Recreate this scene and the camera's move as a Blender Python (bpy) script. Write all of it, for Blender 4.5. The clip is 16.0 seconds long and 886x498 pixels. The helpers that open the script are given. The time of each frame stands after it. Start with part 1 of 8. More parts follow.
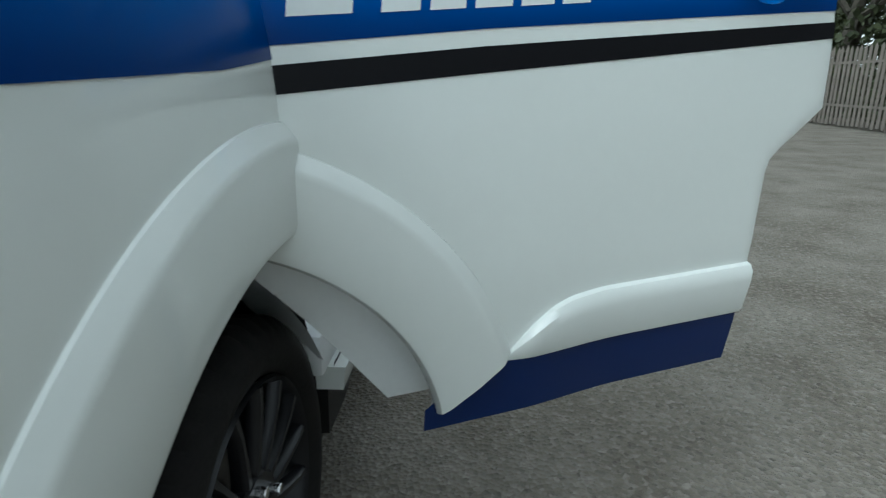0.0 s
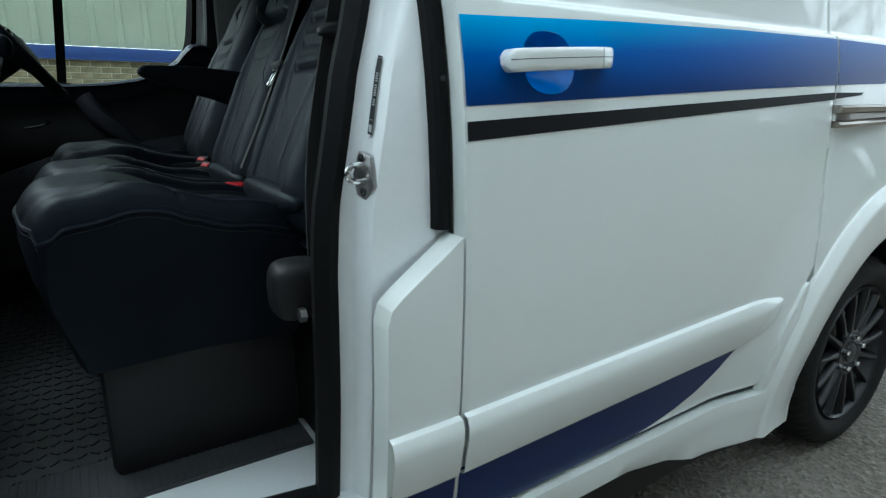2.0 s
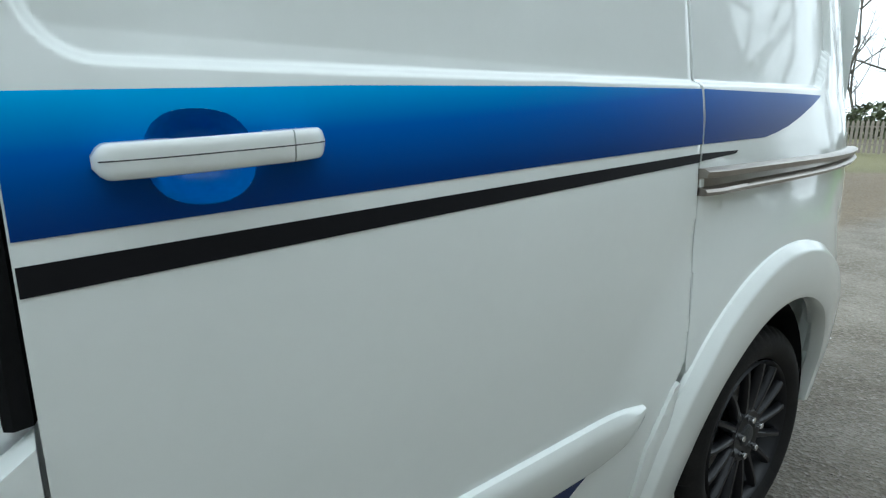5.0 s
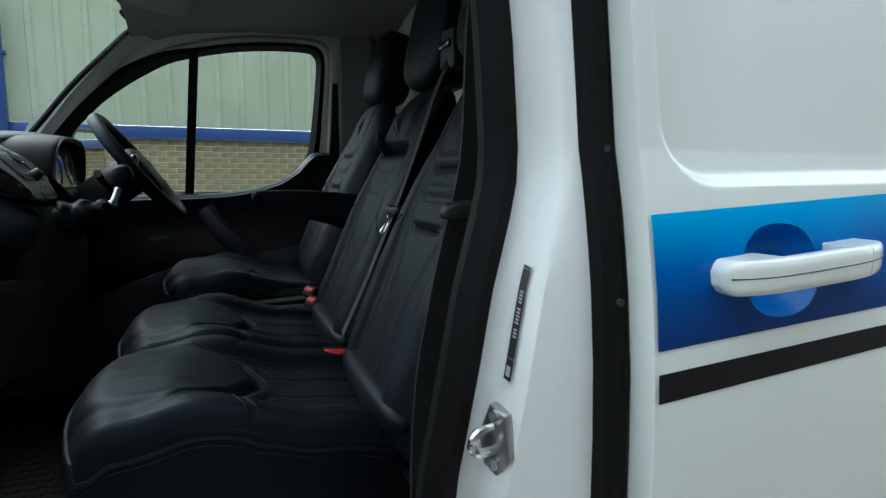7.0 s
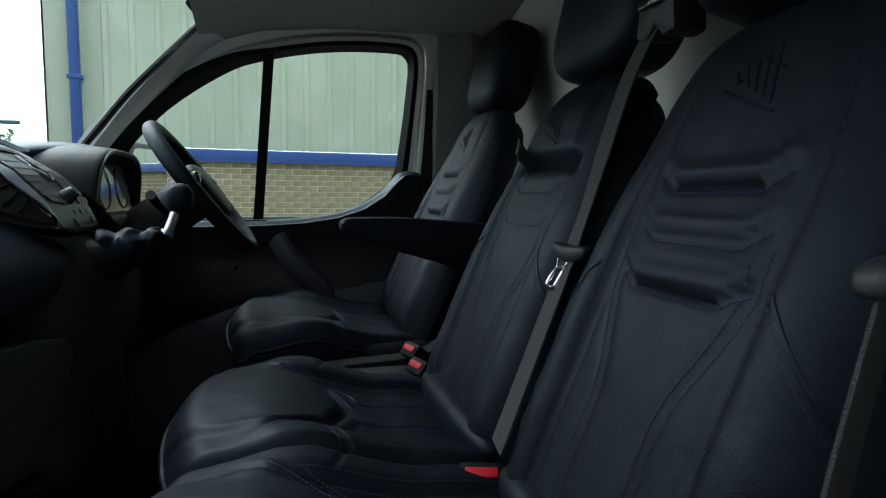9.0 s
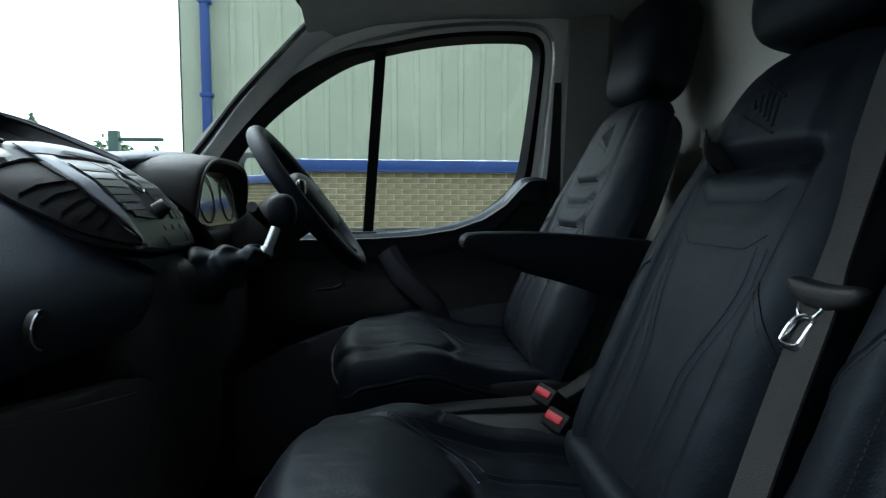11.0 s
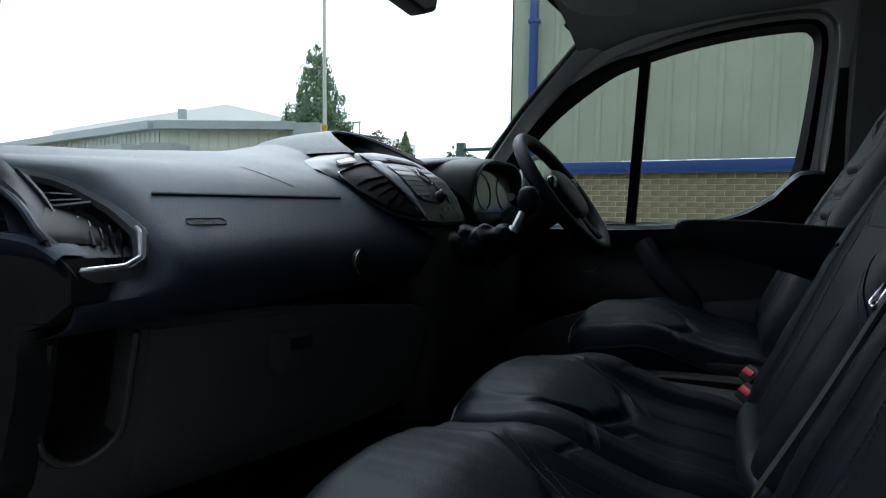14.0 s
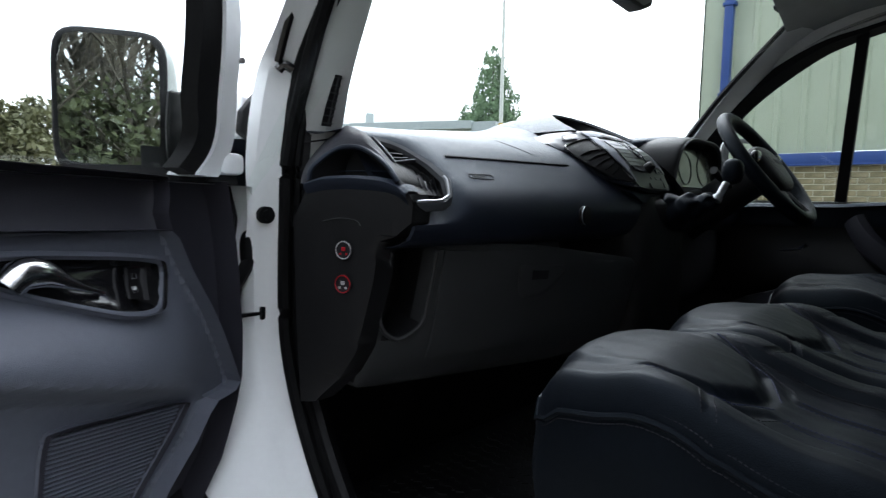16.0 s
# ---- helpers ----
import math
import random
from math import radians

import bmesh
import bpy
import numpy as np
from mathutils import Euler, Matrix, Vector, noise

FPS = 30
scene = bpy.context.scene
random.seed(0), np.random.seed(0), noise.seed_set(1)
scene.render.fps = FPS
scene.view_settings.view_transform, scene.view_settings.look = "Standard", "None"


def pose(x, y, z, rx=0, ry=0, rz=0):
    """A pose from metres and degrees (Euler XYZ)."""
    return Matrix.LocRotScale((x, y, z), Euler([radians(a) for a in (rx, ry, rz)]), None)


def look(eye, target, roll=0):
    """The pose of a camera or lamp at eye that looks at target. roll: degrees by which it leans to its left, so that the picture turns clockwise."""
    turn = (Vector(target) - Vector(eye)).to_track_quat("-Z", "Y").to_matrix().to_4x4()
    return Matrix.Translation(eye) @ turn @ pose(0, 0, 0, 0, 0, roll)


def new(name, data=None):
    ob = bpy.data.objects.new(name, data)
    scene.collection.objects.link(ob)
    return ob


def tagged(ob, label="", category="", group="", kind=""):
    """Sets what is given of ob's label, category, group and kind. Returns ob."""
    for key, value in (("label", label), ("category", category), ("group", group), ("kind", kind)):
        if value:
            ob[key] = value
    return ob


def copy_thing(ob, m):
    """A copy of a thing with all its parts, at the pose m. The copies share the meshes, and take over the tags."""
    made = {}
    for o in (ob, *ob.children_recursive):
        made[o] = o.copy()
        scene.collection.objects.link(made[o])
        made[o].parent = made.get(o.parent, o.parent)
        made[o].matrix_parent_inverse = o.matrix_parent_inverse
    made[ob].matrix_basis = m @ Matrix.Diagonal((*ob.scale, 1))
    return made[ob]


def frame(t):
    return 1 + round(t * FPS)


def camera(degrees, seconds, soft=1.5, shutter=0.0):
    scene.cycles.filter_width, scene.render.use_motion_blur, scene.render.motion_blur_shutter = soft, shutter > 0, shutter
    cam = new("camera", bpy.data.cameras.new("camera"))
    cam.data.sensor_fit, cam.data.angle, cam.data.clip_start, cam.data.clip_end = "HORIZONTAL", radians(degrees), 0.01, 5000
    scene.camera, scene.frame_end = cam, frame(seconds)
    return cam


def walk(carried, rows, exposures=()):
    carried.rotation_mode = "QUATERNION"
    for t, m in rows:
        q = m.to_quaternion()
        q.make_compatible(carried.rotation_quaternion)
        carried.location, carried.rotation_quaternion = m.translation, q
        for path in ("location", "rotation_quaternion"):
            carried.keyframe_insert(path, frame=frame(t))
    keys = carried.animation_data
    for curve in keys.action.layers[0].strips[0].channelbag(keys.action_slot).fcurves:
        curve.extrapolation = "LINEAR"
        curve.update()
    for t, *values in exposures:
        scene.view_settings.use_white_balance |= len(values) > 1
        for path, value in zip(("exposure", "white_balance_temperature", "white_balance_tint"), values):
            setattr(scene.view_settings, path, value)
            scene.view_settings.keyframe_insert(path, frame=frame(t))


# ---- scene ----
cam = camera(75.7, 16.0, soft=1.2, shutter=0.15)
# Eye, target and roll; the camera slides along the open door's outer face, swings round its edge and goes on along the side.
PATH = [
    (0, (-0.748, -0.287, 1.023), (1.167, -0.159, 0.458), -0.4),
    (0.5, (-0.665, -0.391, 1.053), (1.267, -0.486, 0.547), -0.2),
    (1.0, (-0.605, -0.488, 1.101), (1.332, -0.676, 0.641), -0.2),
    (1.25, (-0.17, -1.16, 1.12), (1.713, -0.691, 0.636), 0),
    (1.5, (0.5, -1.33, 1.135), (2.07, -0.189, 0.651), 0),
    (1.75, (0.86, -1.05, 1.142), (2.081, 0.458, 0.658), 0),
    (2.0, (0.778, -0.688, 1.148), (1.817, 0.952, 0.667), -0.1),
    (2.5, (0.99, -0.592, 1.144), (2.056, 1.03, 0.662), -0.1),
    (3, (1.201, -0.533, 1.155), (2.292, 1.072, 0.671), -0.1),
    (3.2, (1.289, -0.509, 1.158), (2.397, 1.085, 0.676), -0.1),
    (5.3, (1.261, -0.603, 1.271), (2.428, 0.962, 0.837), -0.1),
    (5.5, (1.217, -0.598, 1.282), (2.36, 0.988, 0.862), -0.1),
    (6, (1.093, -0.532, 1.309), (2.14, 1.135, 0.957), -0.6),
    (6.5, (0.969, -0.459, 1.316), (1.823, 1.328, 1.035), 0.3),
    (7, (0.888, -0.401, 1.314), (1.592, 1.452, 1.052), 0.4),
    (7.5, (0.86, -0.307, 1.314), (1.495, 1.573, 1.068), 0.6),
    (8, (0.854, -0.193, 1.321), (1.454, 1.703, 1.102), 0.7),
    (8.2, (0.862, -0.15, 1.318), (1.427, 1.758, 1.113), 0.5),
    (10.3, (0.806, 0.193, 1.307), (1.305, 2.123, 1.139), 0.9),
    (10.5, (0.812, 0.204, 1.31), (1.268, 2.144, 1.145), 0.8),
    (11, (0.839, 0.227, 1.315), (1.009, 2.214, 1.156), 0.2),
    (11.5, (0.889, 0.223, 1.323), (0.644, 2.202, 1.173), -0.1),
    (12, (0.922, 0.204, 1.316), (0.347, 2.114, 1.171), -0.1),
    (12.5, (0.963, 0.177, 1.309), (0.237, 2.034, 1.161), 0.2),
    (13, (0.99, 0.14, 1.304), (0.167, 1.957, 1.158), 0.3),
    (13.5, (1.009, 0.083, 1.29), (0.131, 1.873, 1.141), 0.5),
    (14, (1.047, 0.018, 1.288), (0.148, 1.798, 1.133), 0.7),
    (14.5, (1.072, -0.044, 1.276), (0.147, 1.723, 1.115), 0.7),
    (15, (1.09, -0.131, 1.278), (0.105, 1.601, 1.108), 1.0),
    (15.5, (1.087, -0.186, 1.255), (-0.034, 1.461, 1.082), 1.2),
    (16, (1.097, -0.254, 1.217), (-0.276, 1.191, 1.047), 1.2),
]
walk(cam, [(t, look(eye, target, roll)) for t, eye, target, roll in PATH],
     [(0, -0.05, 5700, -4), (0.5, 0.05, 5650, -5), (1, 0.05, 5600, -5), (1.5, 0.4, 5600, -4), (2, 0.72, 5600, -4), (3, 0.64, 5700, -3), (5.5, 0.66, 5800, -1), (6, 0.7, 5800, -1), (7, 0.76, 5800, -1), (8, 0.9, 5750, 0), (10.5, 1.3, 5800, 0), (11, 1.02, 5700, 1), (12, 0.36, 5600, 2), (13, 0.12, 5550, 3), (14, 0.2, 5750, 6), (15, 0.6, 5900, 9), (16, 0.95, 5950, 10)])

# ---- overcast daylight ----
world = bpy.data.worlds.new("overcast")
scene.world = world
world.use_nodes = True
wn, wl = world.node_tree.nodes, world.node_tree.links
wn.clear()
sky = wn.new("ShaderNodeTexSky")
sky.sky_type = "NISHITA"
sky.sun_disc = False
sky.sun_elevation, sky.sun_rotation = radians(50), radians(318)
sky.air_density, sky.dust_density, sky.ozone_density = 1.0, 6.0, 1.0
grey = wn.new("ShaderNodeHueSaturation")
grey.inputs["Saturation"].default_value = 0.12
wbg = wn.new("ShaderNodeBackground")
wbg.inputs["Strength"].default_value = 0.30
wout = wn.new("ShaderNodeOutputWorld")
wl.new(sky.outputs[0], grey.inputs["Color"])
veil = wn.new("ShaderNodeMix")
veil.data_type = "RGBA"
veil.inputs[0].default_value = 0.72
veil.inputs[7].default_value = (4.7, 4.8, 5.0, 1)
wl.new(grey.outputs[0], veil.inputs[6])
wl.new(veil.outputs[2], wbg.inputs[0])
wl.new(wbg.outputs[0], wout.inputs[0])
sun = new("sun", bpy.data.lights.new("sun", "SUN"))
sun.data.energy, sun.data.angle, sun.data.color = 0.5, radians(40), (1.0, 0.97, 0.93)
sun.matrix_world = look((-6.0, 6.7, 8.1), (0.0, 0.0, 0.0))


# ---- materials ----
def mat(name, base, rough=0.5, metal=0.0, var=0.12, scale=8.0, bump=0.0, bscale=200.0, coat=0.0, spec=0.5, second=None, crease=0.0, tint=None):
    """A surface with two scales of variation in colour, a little in gloss, and fine relief."""
    m = bpy.data.materials.new(name)
    m.use_nodes = True
    n, l = m.node_tree.nodes, m.node_tree.links
    b = n["Principled BSDF"]
    b.inputs["Roughness"].default_value = rough
    b.inputs["Metallic"].default_value = metal
    b.inputs["Coat Weight"].default_value = coat
    b.inputs["Coat Roughness"].default_value = 0.04
    b.inputs["Specular IOR Level"].default_value = spec
    if tint:
        b.inputs["Specular Tint"].default_value = (*tint, 1)
    tc = n.new("ShaderNodeTexCoord")
    big = n.new("ShaderNodeTexNoise")
    big.inputs["Scale"].default_value = scale
    big.inputs["Detail"].default_value = 6
    l.new(tc.outputs["Object"], big.inputs["Vector"])
    fine = n.new("ShaderNodeTexNoise")
    fine.inputs["Scale"].default_value = scale * 14
    fine.inputs["Detail"].default_value = 3
    l.new(tc.outputs["Object"], fine.inputs["Vector"])
    mix = n.new("ShaderNodeMix")
    mix.data_type = "FLOAT"
    mix.inputs[0].default_value = 0.35
    l.new(big.outputs["Fac"], mix.inputs[2])
    l.new(fine.outputs["Fac"], mix.inputs[3])
    ramp = n.new("ShaderNodeValToRGB")
    lo = [c * (1 - var) for c in base]
    hi = [min(1.0, c * (1 + var)) for c in base] if second is None else list(second)
    ramp.color_ramp.elements[0].color, ramp.color_ramp.elements[0].position = (*lo, 1), 0.32
    ramp.color_ramp.elements[1].color, ramp.color_ramp.elements[1].position = (*hi, 1), 0.68
    l.new(mix.outputs[0], ramp.inputs[0])
    l.new(ramp.outputs[0], b.inputs["Base Color"])
    if bump:
        bn = n.new("ShaderNodeTexNoise")
        bn.inputs["Scale"].default_value = bscale
        bn.inputs["Detail"].default_value = 4
        l.new(tc.outputs["Object"], bn.inputs["Vector"])
        bp = n.new("ShaderNodeBump")
        bp.inputs["Strength"].default_value = bump
        bp.inputs["Distance"].default_value = 0.004
        l.new(bn.outputs["Fac"], bp.inputs["Height"])
        l.new(bp.outputs[0], b.inputs["Normal"])
        if crease:
            # soft, drawn-out folds under the grain
            warp = n.new("ShaderNodeMapping")
            warp.inputs["Scale"].default_value = (9, 26, 14)
            l.new(tc.outputs["Object"], warp.inputs["Vector"])
            fold = n.new("ShaderNodeTexNoise")
            fold.inputs["Scale"].default_value = 1.6
            fold.inputs["Detail"].default_value = 2
            fold.inputs["Distortion"].default_value = 1.2
            l.new(warp.outputs[0], fold.inputs["Vector"])
            fb = n.new("ShaderNodeBump")
            fb.inputs["Strength"].default_value = crease
            fb.inputs["Distance"].default_value = 0.012
            l.new(fold.outputs["Fac"], fb.inputs["Height"])
            l.new(fb.outputs[0], bp.inputs["Normal"])
    return m


def glass(name, tint=(1, 1, 1), alpha=0.06):
    """Thin pane: mostly clear, with a mirror's gloss on top."""
    m = bpy.data.materials.new(name)
    m.use_nodes = True
    n, l = m.node_tree.nodes, m.node_tree.links
    n.clear()
    out = n.new("ShaderNodeOutputMaterial")
    clear = n.new("ShaderNodeBsdfTransparent")
    clear.inputs[0].default_value = (*tint, 1)
    gloss = n.new("ShaderNodeBsdfGlossy")
    gloss.inputs["Roughness"].default_value = 0.02
    mix = n.new("ShaderNodeMixShader")
    mix.inputs[0].default_value = alpha
    l.new(clear.outputs[0], mix.inputs[1])
    l.new(gloss.outputs[0], mix.inputs[2])
    l.new(mix.outputs[0], out.inputs[0])
    return m


WHITE = mat("white_paint", (0.79, 0.82, 0.79), 0.35, var=0.015, scale=3, coat=1.0)
WHITE_IN = mat("white_paint_inside", (0.86, 0.88, 0.88), 0.35, var=0.03, scale=6, coat=0.3)
BLACK_VINYL = mat("black_vinyl", (0.007, 0.007, 0.009), 0.48, var=0.1, spec=0.16)
NAVY_VINYL = mat("navy_vinyl", (0.002, 0.017, 0.090), 0.30, var=0.06, spec=0.3)
LETTER = mat("white_vinyl", (0.75, 0.78, 0.78), 0.35, var=0.03)
RUBBER = mat("black_rubber", (0.007, 0.007, 0.0075), 0.6, spec=0.10, var=0.25, bump=0.1, bscale=300)
TYRE = mat("tyre_rubber", (0.009, 0.009, 0.010), 0.75, var=0.3, scale=12, bump=0.25, bscale=120, second=(0.017, 0.016, 0.015), spec=0.25)
ALLOY = mat("black_alloy", (0.007, 0.007, 0.009), 0.34, 0.0, var=0.2, spec=0.35)
CHROME = mat("bright_metal", (0.75, 0.75, 0.76), 0.18, 1.0, var=0.06)
STEEL = mat("dull_steel", (0.42, 0.41, 0.40), 0.35, 1.0, var=0.15, scale=30)
RAIL = mat("anodised_rail", (0.30, 0.27, 0.24), 0.28, 0.9, var=0.12, scale=20)
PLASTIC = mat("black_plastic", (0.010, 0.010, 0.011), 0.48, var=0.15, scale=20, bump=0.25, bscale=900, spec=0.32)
DASH = mat("grained_dash", (0.014, 0.017, 0.028), 0.44, var=0.12, scale=10, bump=0.30, bscale=620, spec=0.46, tint=(0.72, 0.86, 1.0))
GREYPLA = mat("grey_plastic", (0.034, 0.036, 0.038), 0.55, var=0.10, scale=14, bump=0.3, bscale=700)
PALEPLA = mat("pale_grey_trim", (0.50, 0.51, 0.50), 0.6, var=0.06, scale=12, bump=0.25, bscale=900)
# the pale grey trim again, with the shade behind the belt in its colour
SHADETRIM = mat("shaded_pale_trim", (0.16, 0.165, 0.16), 0.6, var=0.06, scale=12, bump=0.25, bscale=900)
VINYL = mat("dark_soft_vinyl", (0.030, 0.030, 0.040), 0.55, var=0.12, scale=9, bump=0.3, bscale=600)
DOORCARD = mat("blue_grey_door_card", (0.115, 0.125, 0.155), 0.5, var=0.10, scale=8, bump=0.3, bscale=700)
SATINDIM = mat("dull_satin_grey", (0.26, 0.275, 0.31), 0.38, 0.3, var=0.06)
KEYGREY = mat("dark_key_plastic", (0.060, 0.064, 0.072), 0.32, var=0.10)
SATIN = mat("satin_silver", (0.45, 0.46, 0.48), 0.28, 0.85, var=0.06)
STACKGREY = mat("smooth_blue_grey_plastic", (0.022, 0.026, 0.036), 0.36, var=0.08, spec=0.55)
KEYFACE = mat("satin_black_keys", (0.014, 0.015, 0.019), 0.30, var=0.1, spec=0.65)
GLOSSB = mat("gloss_black", (0.008, 0.008, 0.009), 0.12, var=0.1, coat=0.6)
LEATHER = mat("black_leather", (0.0028, 0.0038, 0.0062), 0.50, var=0.2, scale=9, bump=0.16, bscale=700, second=(0.0050, 0.0066, 0.0104), spec=0.16, crease=0.06, tint=(0.70, 0.86, 1.0))
STITCH = mat("blue_thread", (0.010, 0.016, 0.066), 0.7, var=0.2)
DARKSTITCH = mat("dark_thread", (0.009, 0.009, 0.014), 0.7, var=0.2)
WEB = mat("belt_webbing", (0.007, 0.007, 0.0075), 0.65, var=0.2, scale=40, bump=0.5, bscale=700)
RED = mat("red_button", (0.40, 0.010, 0.020), 0.5, var=0.08, spec=0.25)
LINING = mat("roof_lining", (0.24, 0.245, 0.235), 0.9, var=0.08, scale=20, bump=0.3, bscale=500)
MAT = mat("rubber_floor", (0.012, 0.012, 0.013), 0.45, var=0.3, scale=18)
BULK = mat("grey_bulkhead", (0.58, 0.58, 0.53), 0.45, var=0.06, scale=6)
CLAD = mat("cream_cladding", (0.375, 0.435, 0.325), 0.45, var=0.05, scale=1.5, second=(0.435, 0.495, 0.385))
BLUE = mat("blue_flashing", (0.024, 0.064, 0.235), 0.4, var=0.12, scale=3)
BRICK = mat("buff_brick", (0.17, 0.15, 0.075), 0.9, var=0.3, scale=9, bump=0.5, bscale=90, second=(0.34, 0.30, 0.18))
MORTAR = mat("pale_mortar", (0.58, 0.57, 0.46), 0.95, var=0.12, scale=12, bump=0.4, bscale=150)
REDBRICK = mat("red_brick", (0.30, 0.15, 0.08), 0.9, var=0.3, scale=10)
ROOFGREY = mat("grey_fascia", (0.36, 0.41, 0.41), 0.5, var=0.08)
SHUTTER = mat("grey_shutter", (0.16, 0.20, 0.22), 0.5, var=0.08)
PALECLAD = mat("pale_cream_sheeting", (0.62, 0.66, 0.55), 0.5, var=0.05, scale=1.5)
PALEGALV = mat("pale_pole_paint", (0.55, 0.57, 0.53), 0.5, var=0.10)
PALEHALL = mat("pale_hall_sheeting", (0.90, 0.92, 0.88), 0.5, var=0.03)
GALV = mat("galvanised_steel", (0.36, 0.38, 0.38), 0.5, 0.5, var=0.12)
GREENSTEEL = mat("green_fence_paint", (0.03, 0.075, 0.06), 0.5, var=0.15)
YELLOW = mat("yellow_band", (0.5, 0.32, 0.02), 0.5, var=0.1)
BARK = mat("grey_bark", (0.055, 0.048, 0.038), 0.9, var=0.4, scale=8, bump=0.6, bscale=40, second=(0.10, 0.09, 0.07))
CONIFER = mat("conifer_leaf", (0.090, 0.160, 0.078), 0.7, var=0.4, scale=3, second=(0.21, 0.31, 0.16))
HEDGE = mat("hedge_leaf", (0.095, 0.108, 0.045), 0.7, var=0.4, scale=2, second=(0.19, 0.19, 0.09))
IVY = mat("undergrowth_leaf", (0.030, 0.042, 0.016), 0.7, var=0.5, scale=2, second=(0.07, 0.085, 0.03))
FENCEW = mat("weathered_palisade", (0.16, 0.14, 0.12), 0.8, var=0.3, scale=3)
PAPER = mat("white_litter", (0.72, 0.72, 0.70), 0.8, var=0.1)
STRAW = mat("dry_leaf", (0.32, 0.22, 0.10), 0.8, var=0.3)
LABELB = mat("black_label", (0.012, 0.012, 0.014), 0.35, var=0.1)
PRINT = mat("grey_print", (0.45, 0.46, 0.46), 0.6, var=0.1)
# lightened to grey-green: the glass's reflection is put into the base colour
SCREEN = mat("reflection_toned_screen", (0.13, 0.135, 0.10), 0.12, var=0.1, coat=0.5)
MIRRORM = mat("mirror_silver", (0.92, 0.93, 0.93), 0.01, 1.0, var=0.0)
GLASS = glass("clear_glass", (0.93, 0.97, 0.94), 0.05)
WSGLASS = glass("windscreen_glass", (0.95, 0.98, 0.96), 0.03)


def gradient_blue():
    """Printed vinyl that runs from bright sky blue along the top to deep blue below and towards the rear."""
    m = bpy.data.materials.new("blue_fade_vinyl")
    m.use_nodes = True
    n, l = m.node_tree.nodes, m.node_tree.links
    b = n["Principled BSDF"]
    b.inputs["Roughness"].default_value = 0.3
    b.inputs["Coat Weight"].default_value = 0.03
    b.inputs["Specular IOR Level"].default_value = 0.16
    at = n.new("ShaderNodeAttribute")
    at.attribute_name = "fade"
    nz = n.new("ShaderNodeTexNoise")
    nz.inputs["Scale"].default_value = 900
    ad = n.new("ShaderNodeMath")
    ad.operation = "MULTIPLY_ADD"
    ad.inputs[1].default_value = 0.06
    l.new(nz.outputs["Fac"], ad.inputs[0])
    l.new(at.outputs["Fac"], ad.inputs[2])
    r = n.new("ShaderNodeValToRGB")
    e = r.color_ramp.elements
    e[0].color, e[0].position = (0.001, 0.030, 0.165, 1), 0.03
    e[1].color, e[1].position = (0.012, 0.44, 0.85, 1), 1.0
    k = r.color_ramp.elements.new(0.45)
    k.color = (0.002, 0.10, 0.42, 1)
    l.new(ad.outputs[0], r.inputs[0])
    l.new(r.outputs[0], b.inputs["Base Color"])
    return m


FADE = gradient_blue()


